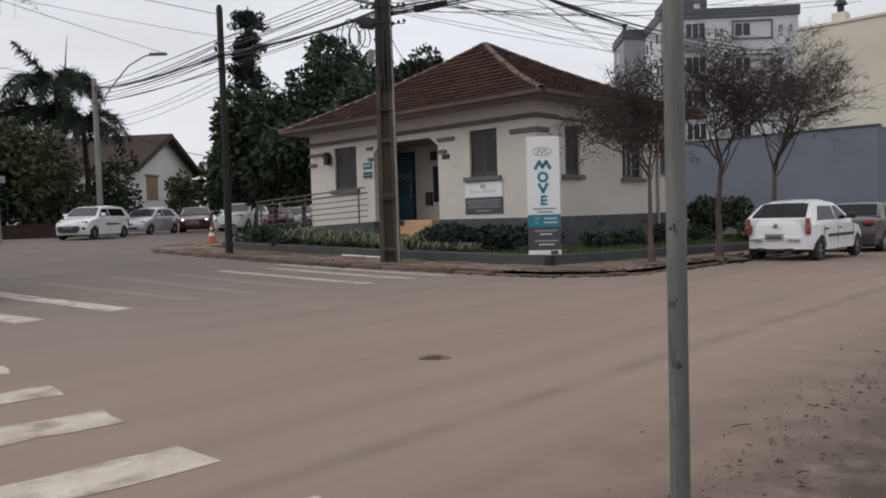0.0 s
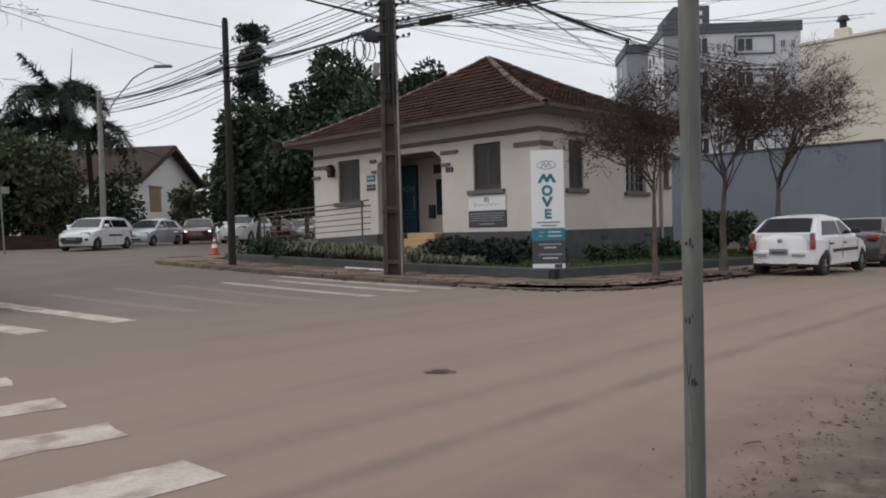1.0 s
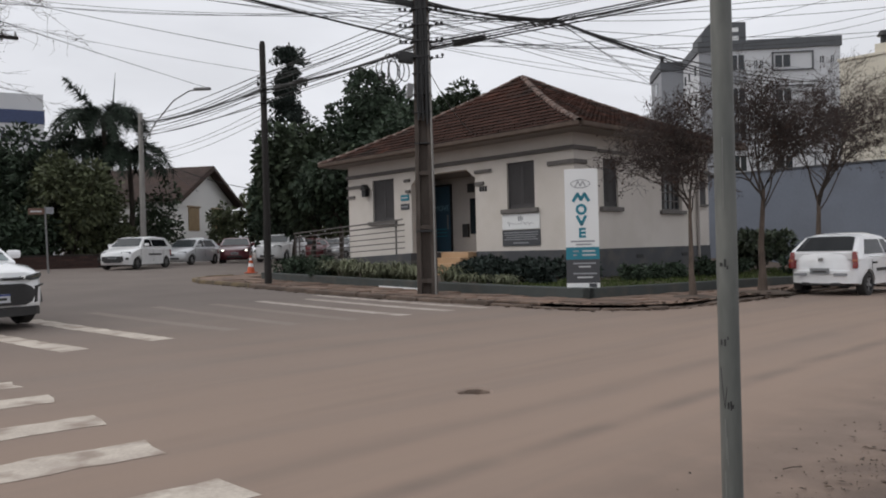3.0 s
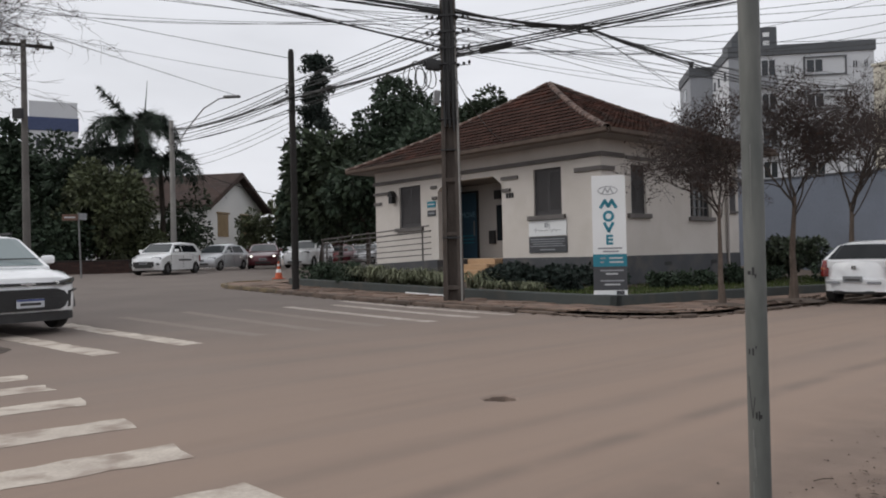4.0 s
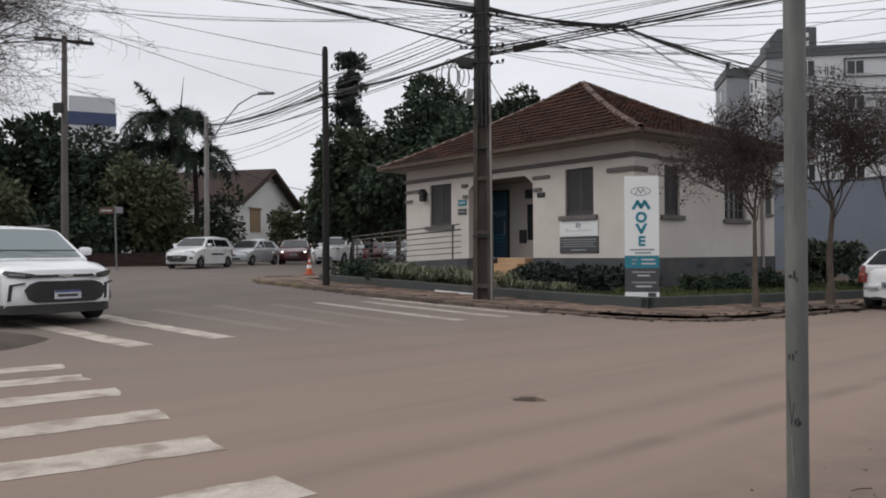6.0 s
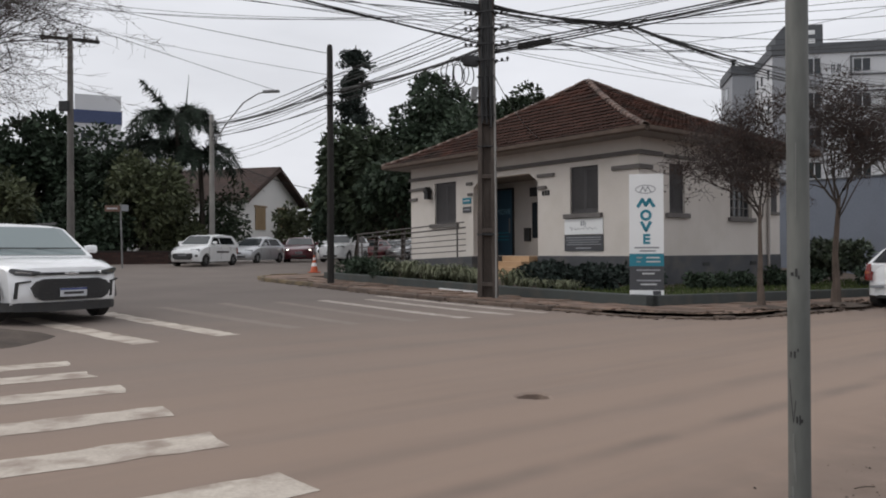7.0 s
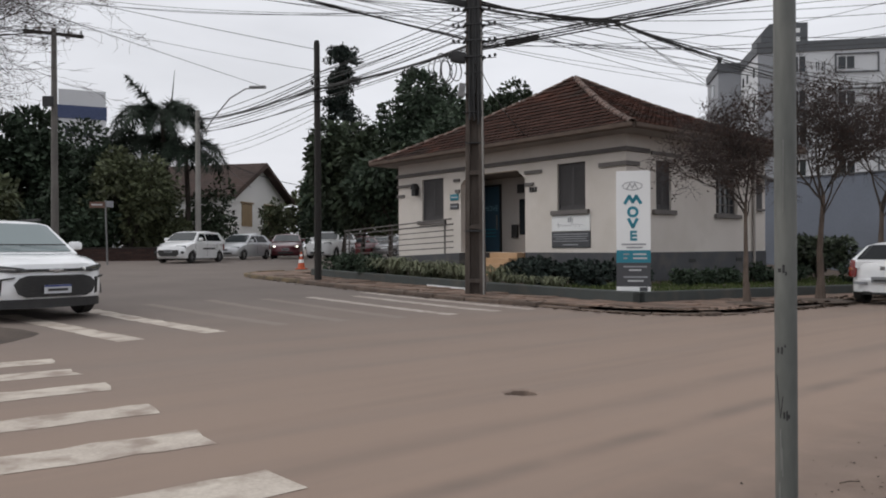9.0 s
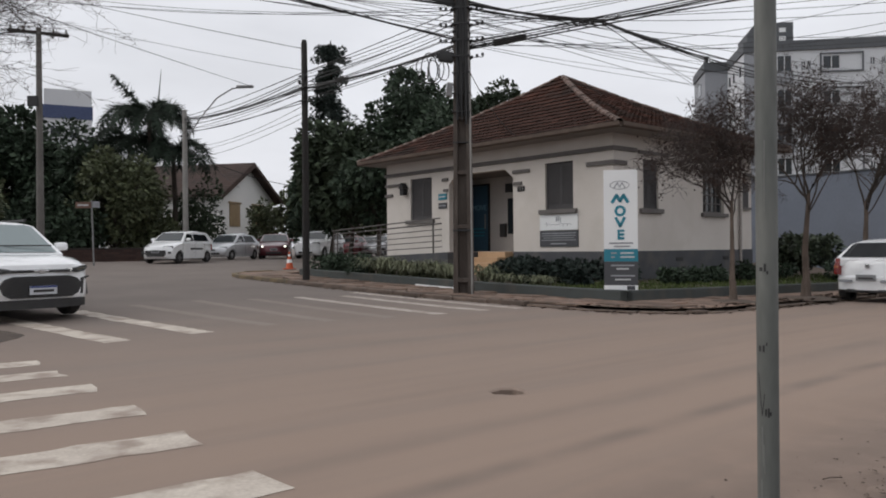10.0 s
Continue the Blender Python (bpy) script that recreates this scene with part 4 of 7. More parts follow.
def gabled_house():
    b = thing("gabled_house", pose(-20.4, 56.4, 0.5, 0, 0, 172), "white gabled house with dark brown clay tile roof", "house")
    turn = pose(0, 0, 0, 0, 0, 90)
    hw, eave, top = 4.3, 4.55, 6.95
    drop = (top - eave) / hw
    ow = hw + 0.55
    part("wall", prism([(-hw, -0.3), (hw, -0.3), (hw, eave), (0, top), (-hw, eave)], -9.0, 0.0, turn), material("fresh_white_paint", (0.83, 0.82, 0.80), (0.78, 0.77, 0.75), rough=0.8, scale=0.5, fine=10), b)
    for s in (-1, 1):
        z0, z1 = top + 0.2, top + 0.2 - drop * ow
        slope = part("roof_slope", prism([(0.0, z0), (s * ow, z1), (s * ow, z1 - 0.12), (0.0, z0 - 0.14)], -9.4, 0.7, turn), OLD_TILE, b)
        v, f = [], []
        n = 14
        for k in range(n):
            q0, q1 = k / n, (k + 1) / n
            for i in range(34):
                y0 = -9.4 + i * 10.1 / 34
                a = Vector((-y0 - 10.1 / 34, s * ow * q0, z0 + 0.03 - drop * ow * q0))
                c = Vector((-y0, s * ow * q1, z0 + 0.08 - drop * ow * q1))
                j = len(v)
                v += [(a.x, a.y, a.z), (c.x - 0.02, a.y, a.z), (c.x - 0.02, c.y, c.z), (a.x, c.y, c.z)]
                f.append((j, j + 1, j + 2, j + 3))
        tagged(mesh_object("roof_tiles", v, f, OLD_TILE, slope), kind="stuff")
        part("barge_board", prism([(0.0, z0 - 0.06), (s * ow, z1 - 0.06), (s * ow, z1 - 0.3), (0.0, z0 - 0.32)], 0.7, 0.76, turn), OLD_TILE, b)
    for y in (1.9, -1.6):
        w = part("window", box(-0.06, -0.004, y - 0.75, y + 0.75, 2.3, 3.95), OCHRE, b, "closed tan shutters")
        part("lintel", box(-0.12, -0.004, y - 0.9, y + 0.9, 3.97, 4.1, 0.02), OCHRE, w)


gabled_house()


def far_block():
    b = thing("apartment_building", pose(-49.5, 76, 0, 0, 0, 32), "distant white apartment block with a blue band", "building")
    part("wall", box(0, 4.6, 0, 8, 0, 18.3), TOWER_WHITE, b)
    part("blue_band", box(-0.1, 4.7, -0.1, 8.1, 15.2, 16.6), material("blue_facade_band", (0.06, 0.08, 0.16), rough=0.8), b)
    part("wing_wall", box(4.6, 8.6, 0.6, 8, 0, 13.7), TOWER_WHITE, b)
    for k in range(3):
        z = 13.2 - 2.8 * k
        for x in (0.6, 2.4):
            facade_window(b, x, x + 0.9, z, z + 1.2)


far_block()

# ---------------------------------------------------------------- the other corner: brick wall, poles, name plate
BRICK = material("dull_red_brick", (0.062, 0.03, 0.024), (0.042, 0.025, 0.021), rough=0.9, scale=2, fine=30, bump=0.3, per_piece=0.3)
MORTAR = material("dark_mortar", (0.04, 0.034, 0.03), rough=0.95)


def brick_wall():
    p0, p1 = Vector((-29.5, 32.6, 0)), Vector((-18.2, 37.6, 0))
    length = (p1 - p0).length
    rz = math.degrees(math.atan2(p1.y - p0.y, p1.x - p0.x))
    z = ground_z(-22, 36) - 0.03
    w = thing("brick_wall", pose(p0.x, p0.y, z, 0, 0, rz), "low dull red brick garden wall under the thicket", "wall", kind="structure")
    part("core", box(0, length, 0.0, 0.18, -0.1, 0.66), MORTAR, w)
    me = bpy.data.meshes.new("brick")
    bm = box(-0.19, 0.19, -0.02, 0.02, -0.05, 0.05, 0.006)
    bm.to_mesh(me)
    bm.free()
    me.materials.append(BRICK)
    for r in range(5):
        for i in range(28):
            ob = new("brick", me)
            ob.parent = w
            ob.location = (0.3 + i * 0.41 + (r % 2) * 0.2 - 0.1, -0.012, 0.07 + r * 0.125)
    part("coping", box(-0.05, length + 0.05, -0.06, 0.24, 0.66, 0.72, 0.015), MORTAR, w)


brick_wall()


def concrete_mast(x, y, height, r0, r1, label, mat=None):
    p = thing("utility_pole", pose(x, y, ground_z(x, y) - 0.02), label, "utility pole")
    tube("shaft", [(0, 0, -0.1), (0, 0, height * 0.5), (0, 0, height)], [r0, (r0 + r1) / 2, r1], mat or PALE_CONCRETE, p, sides=8)
    return p


mast = concrete_mast(-18.15, 27.75, 9.25, 0.15, 0.095, "weathered grey concrete utility pole with a crossarm", material("grey_concrete", (0.15, 0.14, 0.13), (0.1, 0.094, 0.088), rough=0.9, scale=2, fine=30, bump=0.2))
part("crossarm", box(-1.05, 1.05, -0.05, 0.05, 9.0, 9.12, 0.01, pose(0, 0, 0, 0, 0, 33)), WOOD_BLACK, mast)
for k in (-0.95, -0.5, 0.5, 0.95):
    bm = bmesh.new()
    bmesh.ops.create_cone(bm, cap_ends=True, segments=8, radius1=0.06, radius2=0.03, depth=0.16, matrix=pose(k * math.cos(radians(33)), k * math.sin(radians(33)), 9.2))
    part("insulator", bm, GREY_METAL, mast)
part("junction_box", box(-0.3, 0.1, -0.3, -0.18, 6.2, 6.6, 0.02), DARK_METAL, mast)
lamp_mast = concrete_mast(-17.2, 38.5, 7.9, 0.16, 0.11, "pale concrete pole with a curved street lamp arm")
arm = tube("lamp_arm", [(0, 0, 6.2), (0.9, -0.15, 7.4), (1.9, -0.35, 8.4), (2.8, -0.55, 8.82), (3.3, -0.65, 8.85)], 0.035, GREY_METAL, lamp_mast)
part("lamp_head", box(3.1, 3.95, -0.83, -0.55, 8.80, 8.93, 0.05), GREY_METAL, lamp_mast)
for z in (7.2, 6.9, 6.5):
    part("cable_bracket", box(-0.3, 0.3, -0.05, 0.05, z, z + 0.06), DARK_METAL, lamp_mast)


def name_post():
    x, y = -17.55, 30.4
    p = thing("street_name_post", pose(x, y, ground_z(x, y) - 0.02), "slim grey street name post with two small plates", "street sign")
    tube("post", [(0, 0, -0.1), (-0.08, 0, 2.75)], 0.035, GREY_METAL, p)
    a = part("name_plate", box(-0.62, -0.02, -0.015, 0.015, 2.42, 2.68, 0.006, pose(-0.05, -0.05, 0, 0, 0, 18)), material("brown_name_plate", (0.16, 0.09, 0.065), rough=0.5), p)
    part("print_bar", box(-0.54, -0.12, -0.018, -0.0155, 2.52, 2.58, 0, pose(-0.05, -0.05, 0, 0, 0, 18)), PRINT_LIGHT, a)
    part("name_plate", box(-0.02, 0.3, -0.015, 0.015, 2.45, 2.72, 0.006, pose(-0.05, 0.03, 0, 0, 0, 55)), PRINT_GREY, p)


name_post()


def cone():
    x, y = -8.75, 29.0
    c = thing("traffic_cone", pose(x, y, ground_z(x, y) + 0.005), "orange traffic cone with white bands on the street", "traffic cone")
    orange = material("orange_plastic", (0.55, 0.10, 0.03), (0.42, 0.08, 0.03), rough=0.5)
    part("base", box(-0.2, 0.2, -0.2, 0.2, 0, 0.04, 0.012), orange, c)
    for n, z0, z1, r0, r1, mat in (("body", 0.04, 0.25, 0.15, 0.108, orange), ("band", 0.25, 0.38, 0.108, 0.082, SIGN_WHITE), ("body", 0.38, 0.50, 0.082, 0.058, orange), ("band", 0.50, 0.58, 0.058, 0.042, SIGN_WHITE), ("body", 0.58, 0.68, 0.042, 0.024, orange)):
        bm = bmesh.new()
        bmesh.ops.create_cone(bm, cap_ends=True, segments=18, radius1=r0, radius2=r1, depth=z1 - z0, matrix=pose(0, 0, (z0 + z1) / 2))
        part(n, bm, mat, c, smooth=True)


cone()


# ---------------------------------------------------------------- plants
BARK = material("grey_brown_bark", (0.078, 0.064, 0.055), (0.048, 0.04, 0.035), rough=0.95, scale=4, fine=40, bump=0.5, stretch=(3, 3, 0.7), gloss=0.22)
STREET_BARK = material("pale_brown_street_tree_bark", (0.140, 0.108, 0.088), (0.072, 0.057, 0.048), rough=0.95, scale=4, fine=40, bump=0.5, stretch=(3, 3, 0.7), gloss=0.22)
TWIG = material("brown_twigs", (0.075, 0.060, 0.055), (0.045, 0.037, 0.035), rough=0.95, scale=4, fine=40, gloss=0.22)
PODS = material("dry_brown_seed_heads", (0.085, 0.058, 0.048), (0.045, 0.033, 0.03), rough=0.95, per_island=0.4, gloss=0.22)
LEAF_DARK = material("dark_green_leaves", (0.047, 0.068, 0.042), (0.029, 0.044, 0.029), rough=0.7, scale=1, fine=8, per_island=0.55, gloss=0.22)
LEAF_MID = material("mid_green_leaves", (0.056, 0.074, 0.044), (0.033, 0.046, 0.029), rough=0.7, scale=1, fine=8, per_island=0.5, gloss=0.22)
LEAF_OLIVE = material("olive_green_leaves", (0.108, 0.122, 0.064), (0.064, 0.076, 0.044), rough=0.6, scale=1, fine=8, per_island=0.5, gloss=0.22)
LEAF_GLOSS = material("glossy_variegated_leaves", (0.11, 0.13, 0.085), (0.03, 0.045, 0.028), rough=0.45, scale=2, fine=14, per_island=0.7, gloss=0.4)
LEAF_BLUE = material("blue_green_needles", (0.028, 0.040, 0.033), (0.018, 0.027, 0.023), rough=0.6, scale=1, fine=8, per_island=0.5, gloss=0.22)
LEAF_PALE = material("pale_striped_leaves", (0.20, 0.205, 0.135), (0.085, 0.10, 0.055), rough=0.7, scale=2, fine=20, per_island=0.4, gloss=0.22)
LEAF_PALM = material("palm_leaflets", (0.020, 0.032, 0.020), (0.014, 0.022, 0.015), rough=0.75, scale=1, fine=8, per_island=0.5, gloss=0.22)
GRASS = material("short_grass", (0.075, 0.10, 0.030), (0.05, 0.07, 0.024), rough=0.8, per_island=0.4, gloss=0.22)


def leaf_cloud(rnd, clumps, count, size, squash=1.0, droop=0.3):
    """Many small folded leaves gathered round clump centres (x, y, z, radius)."""
    verts, faces = [], []
    weights = [c[3] ** 2 for c in clumps]
    for c in rnd.choices(clumps, weights, k=count):
        d = Vector((rnd.gauss(0, 1), rnd.gauss(0, 1), rnd.gauss(0, 1))).normalized()
        r = c[3] * rnd.uniform(0.45, 1.0) ** 0.6
        p = Vector((c[0], c[1], c[2])) + Vector((d.x * r, d.y * r, d.z * r * squash))
        out = (d + Vector((rnd.gauss(0, 0.6), rnd.gauss(0, 0.6), rnd.gauss(0, 0.4) - droop))).normalized()
        side = out.cross(Vector((rnd.gauss(0, 1), rnd.gauss(0, 1), rnd.gauss(0, 1)))).normalized()
        up = side.cross(out)
        s = size * rnd.uniform(0.6, 1.35)
        i = len(verts)
        verts += [p, p + out * s * 0.5 + side * s * 0.28 - up * s * 0.06, p + out * s, p + out * s * 0.5 - side * s * 0.28 - up * s * 0.06]
        faces += [(i, i + 1, i + 2), (i, i + 2, i + 3)]
    return verts, faces


def limb(rnd, verts, faces, p, d, length, r, bend=0.25, sides=5, steps=4, lift=0.0):
    """One crooked tapered limb; returns its points and last direction."""
    pts, rad = [p.copy()], [r]
    for k in range(steps):
        d = (d + Vector((rnd.gauss(0, bend), rnd.gauss(0, bend), rnd.gauss(0, bend * 0.6) + lift))).normalized()
        p = p + d * (length / steps)
        pts.append(p.copy())
        rad.append(r * (1 - 0.55 * (k + 1) / steps))
    tube_data(verts, faces, pts, rad, sides, cap=False)
    return pts, d, rad[-1]


def leafy_tree(x, y, z0, height, crown_r, trunk_h, mat, label, seed, leaves=7000, leaf=0.28, squash=1.0, category="tree", group="", name="tree", clumps=26):
    rnd = random.Random(seed)
    t = thing(name, pose(x, y, z0), label, category, group)
    v, f = [], []
    r0 = max(0.06, height * 0.022)
    trunk, d, r1 = limb(rnd, v, f, Vector((0, 0, -0.1)), Vector((0, 0, 1)), trunk_h + 0.1, r0, 0.06, 8)
    top = trunk[-1]
    cc = Vector((0, 0, trunk_h + (height - trunk_h) * 0.48))
    rz = (height - trunk_h) * 0.5
    cl = []
    for k in range(clumps):
        q = Vector((rnd.gauss(0, 1), rnd.gauss(0, 1), rnd.gauss(0, 1))).normalized() * rnd.uniform(0.35, 0.82)
        c = cc + Vector((q.x * crown_r, q.y * crown_r, q.z * rz))
        cl.append((c.x, c.y, c.z, crown_r * rnd.uniform(0.20, 0.40)))
        if k % 2 == 0:
            tube_data(v, f, [top - Vector((0, 0, trunk_h * 0.1)), (top + c) / 2 + Vector((rnd.gauss(0, 0.2), rnd.gauss(0, 0.2), 0.1)), c], [r1 * 0.6, r1 * 0.4, 0.02], 5, False)
    mesh_object("trunk", v, f, BARK, t, smooth=True)
    lv, lf = leaf_cloud(rnd, cl, leaves, leaf, squash)
    mesh_object("crown", lv, lf, mat, t)
    return t


def bare_tree(x, y, z0, height, spread, fork, seed, label, lean=(0, 0), pods=1500, trunk_r=0.085, bias=(0, 0), limbs=5, reach=None, bark=None):
    """A leafless street tree: trunk, forked limbs that show, fine twigs, and clusters of dry leaves and seed heads."""
    rnd = random.Random(seed)
    t = thing("street_tree", pose(x, y, z0), label, "tree", "leafless street trees")
    v, f = [], []
    bv, bf = [], []
    tw, tf = [], []
    pv, pf = [], []
    start = Vector((0, 0, -0.1))
    pts, d, r = limb(rnd, v, f, start, Vector((lean[0], lean[1], 1)).normalized(), fork + 0.1, trunk_r, 0.05, 9, 6)
    tube_data(v, f, [(0, 0, -0.12), (lean[0] * 0.1, lean[1] * 0.1, 0.10), (lean[0] * 0.4, lean[1] * 0.4, 0.42)], [trunk_r * 1.7, trunk_r * 1.25, trunk_r * 0.97], 9, False)
    ends = []
    span = height - fork

    def grow(p, d, length, r, level):
        fine = level >= 2
        steps = 6 if level < 2 else 4
        pts, d2, r2 = limb(rnd, tw if fine else bv, tf if fine else bf, p, d, length, r, 0.15 + 0.05 * level, 3 if fine else 6, steps, 0.05 if level < 2 else -0.01)
        if level >= 2:
            ends.extend(pts[1:])
        if level >= 4:
            return
        for k in range((6, 5, 4, 4)[level]):
            i = rnd.randrange(2, len(pts)) if k else len(pts) - 1
            w = rnd.uniform(0, 2 * math.pi)
            out = Vector((math.cos(w), math.sin(w), rnd.uniform(-0.35, 0.5)))
            nd = (d2 * 0.8 + out * rnd.uniform(0.5, 1.0)).normalized()
            at = 1 - 0.55 * i / steps
            grow(pts[i], nd, length * rnd.uniform(0.5, 0.75), max(r * at * rnd.uniform(0.5, 0.75), 0.0052), level + 1)

    for k in range(limbs):
        w = 2 * math.pi * (k + 0.3) / limbs + rnd.uniform(-0.4, 0.4)
        wide = 0.9 * spread / span
        out = Vector((math.cos(w) * wide + bias[0], math.sin(w) * wide + bias[1], rnd.uniform(0.65, 0.95))).normalized()
        grow(pts[-1] - Vector((0, 0, 0.07 * k)), out, span * rnd.uniform(0.46, 0.58), r * (0.82 - 0.06 * k), 0)
    if reach:
        grow(pts[-1] - Vector((0, 0, 0.05)), Vector(reach).normalized(), Vector(reach).length, r * 0.55, 0)
    heads = rnd.sample(ends, min(len(ends), max(20, pods // 14)))
    for k in range(pods):
        p = rnd.choice(heads if k % 3 else ends) + Vector((rnd.gauss(0, 0.06), rnd.gauss(0, 0.06), rnd.gauss(-0.03, 0.06)))
        s = rnd.uniform(0.009, 0.027)
        i = len(pv)
        w = rnd.uniform(0, 6.28)
        a, b = Vector((math.cos(w), math.sin(w), 0.3)) * s, Vector((-math.sin(w), math.cos(w), -0.4)) * s
        pv += [p + a, p + b, p - a, p - b, p - Vector((0, 0, s * 1.4))]
        pf += [(i, i + 1, i + 4), (i + 1, i + 2, i + 4), (i + 2, i + 3, i + 4), (i + 3, i, i + 4)]
    mesh_object("trunk", v, f, bark or STREET_BARK, t, smooth=True)
    mesh_object("limb", bv, bf, BARK, t, smooth=True)
    tagged(mesh_object("twig", tw, tf, TWIG, t), kind="stuff")
    tagged(mesh_object("seed_head", pv, pf, PODS, t), kind="stuff")
    return t


def in_block(x, y, dz=0.0):
    w = HOUSE @ Vector((x, y, 0))
    return w.x, w.y, block_z(x, y) + dz


x, y, z = in_block(4.98, -2.9, PAVE - 0.02)
bare_tree(x, y, z, 4.0, 0.85, 2.0, 8, "small leafless street tree with dry seed heads by the kerb", pods=2000, trunk_r=0.062, lean=(-0.05, 0), bias=(-0.3, 0), reach=(-1.0, -0.1, 0.25), limbs=6)
x, y, z = in_block(5.15, -0.2, PAVE - 0.02)
bare_tree(x, y, z, 4.9, 1.6, 2.25, 14, "leafless street tree with thick upright trunk by the kerb", pods=2600, trunk_r=0.085, limbs=7)
x, y, z = in_block(4.6, 4.8, PAVE - 0.02)
bare_tree(x, y, z, 6.2, 2.4, 2.4, 25, "tall leafless street tree with wide dry brown crown", lean=(0.0, -0.02), pods=3200, trunk_r=0.10, bias=(0.3, 0), limbs=7)


def tree_pit(x, y, r, seed):
    """Loose soil and litter heaped round a street tree."""
    n, rings = 22, 4
    wx, wy, z = in_block(x, y, PAVE - 0.015)
    vv, ff = [], []
    for k in range(rings + 1):
        for i in range(n):
            w = 2 * math.pi * i / n
            rr = r * k / rings * (1 + 0.22 * noise.noise(Vector((math.cos(w) * 2, math.sin(w) * 2, seed))))
            vv.append((rr * math.cos(w), rr * math.sin(w), 0.055 * (1 - (k / rings) ** 2) + 0.012 * noise.noise(Vector((k, i * 0.9, seed))) - (0.01 if k == rings else 0)))
    for k in range(rings):
        for i in range(n):
            a, b = k * n + i, k * n + (i + 1) % n
            ff.append((a, b, b + n, a + n))
    ob = mesh_object("tree_pit_soil", vv, ff, SOIL, smooth=True)
    ob.matrix_world = pose(wx, wy, z)
    tagged(ob, "loose dark soil and litter round a street tree", "soil", "tree pits")


tree_pit(4.98, -2.9, 0.55, 1)
tree_pit(5.15, -0.2, 0.6, 2)
tree_pit(4.55, 4.8, 0.6, 3)
# a big half-bare tree whose boughs reach in over the other street
bare_tree(-14.9, 15.8, 0.2, 10.2, 5.0, 3.9, 41, "large half-bare street tree with hanging twigs and few leaves", pods=4200, trunk_r=0.17, bias=(0.28, 0.1), limbs=13, reach=(3.0, 0.6, 0.9), bark=BARK)

# broad dark trees behind the house
leafy_tree(-8.2, 37.4, 0.5, 6.9, 2.9, 1.7, LEAF_MID, "dense broadleaf tree with large dark green leaves", 51, 9000, 0.36)
leafy_tree(-6.0, 33.2, 0.4, 5.0, 2.1, 1.9, LEAF_DARK, "low dark broadleaf tree beside the house", 52, 5000, 0.32)
leafy_tree(-10.2, 41.5, 0.5, 6.4, 2.6, 1.9, LEAF_DARK, "dark broadleaf tree in deep shade", 57, 5000, 0.36)
leafy_tree(-6.2, 44.7, 0.5, 11.9, 3.3, 2.2, LEAF_DARK, "tall dark green tree behind the tiled roof", 53, 22000, 0.32, clumps=64)
leafy_tree(-1.7, 50.0, 0.5, 11.5, 3.1, 4.2, LEAF_MID, "tall green tree behind the tiled roof", 54, 15000, 0.32, clumps=50)
leafy_tree(-3.6, 38.0, 0.5, 8.8, 2.8, 2.0, LEAF_DARK, "dark green tree close behind the house", 58, 6000, 0.34)
leafy_tree(-13.2, 58.0, 0.5, 7.0, 4.0, 1.0, LEAF_OLIVE, "distant bushy tree beyond the parked cars", 55, 3500, 0.5)
leafy_tree(-9.5, 62.0, 0.5, 7.5, 4.5, 1.0, LEAF_OLIVE, "distant bushy tree beyond the parked cars", 56, 3500, 0.5)
leafy_tree(-17.4, 62.8, 0.5, 7.6, 3.2, 1.0, LEAF_OLIVE, "distant bushy tree behind the gabled house", 59, 3500, 0.45)
# the thicket on the other corner
leafy_tree(-21.4, 39.4, 0.5, 6.4, 2.9, 0.5, LEAF_OLIVE, "bushy green tree behind the low brick wall", 61, 8000, 0.3)
leafy_tree(-25.6, 41.0, 0.5, 7.6, 3.2, 0.8, LEAF_DARK, "dark bushy tree behind the low brick wall", 62, 8000, 0.34)
leafy_tree(-30.0, 42.5, 0.5, 10.3, 4.0, 1.2, LEAF_DARK, "large dark tree behind the low brick wall", 63, 14000, 0.4)
leafy_tree(-26.5, 33.0, 0.4, 6.2, 3.2, 0.5, LEAF_OLIVE, "bushy olive green tree by the street corner", 64, 7000, 0.32)
leafy_tree(-31.0, 34.5, 0.4, 9.0, 3.8, 1.0, LEAF_DARK, "large dark tree by the street corner", 65, 15000, 0.38)
leafy_tree(-18.7, 43.6, 0.5, 4.9, 2.0, 0.4, LEAF_MID, "garden shrub in front of the gabled house", 66, 3000, 0.25, name="shrub", category="shrub")
leafy_tree(-16.0, 47.4, 0.5, 4.0, 1.1, 0.3, LEAF_OLIVE, "garden shrub in front of the gabled house", 67, 2500, 0.22, name="shrub", category="shrub")
leafy_tree(-13.2, 49.5, 0.5, 4.6, 2.0, 0.3, LEAF_DARK, "dark garden shrub by the parked cars", 68, 3000, 0.28, name="shrub", category="shrub")

for k, (x, y, h, r) in enumerate(((-33.5, 37.0, 4.2, 2.6), (-29.5, 37.4, 3.8, 2.6), (-26.2, 37.5, 3.4, 2.3), (-23.4, 38.0, 3.2, 2.0), (-20.2, 40.6, 3.0, 1.8), (-31.0, 30.0, 4.4, 2.6), (-28.0, 45.5, 6.2, 3.4), (-24.0, 46.5, 6.0, 3.2))):
    leafy_tree(x, y, 0.45, h, r, 0.1, (LEAF_DARK, LEAF_OLIVE)[k % 3 == 1], "dense dark shrub in the thicket behind the brick wall", 300 + k, 4200, 0.3, name="shrub", category="shrub", group="thicket shrubs")


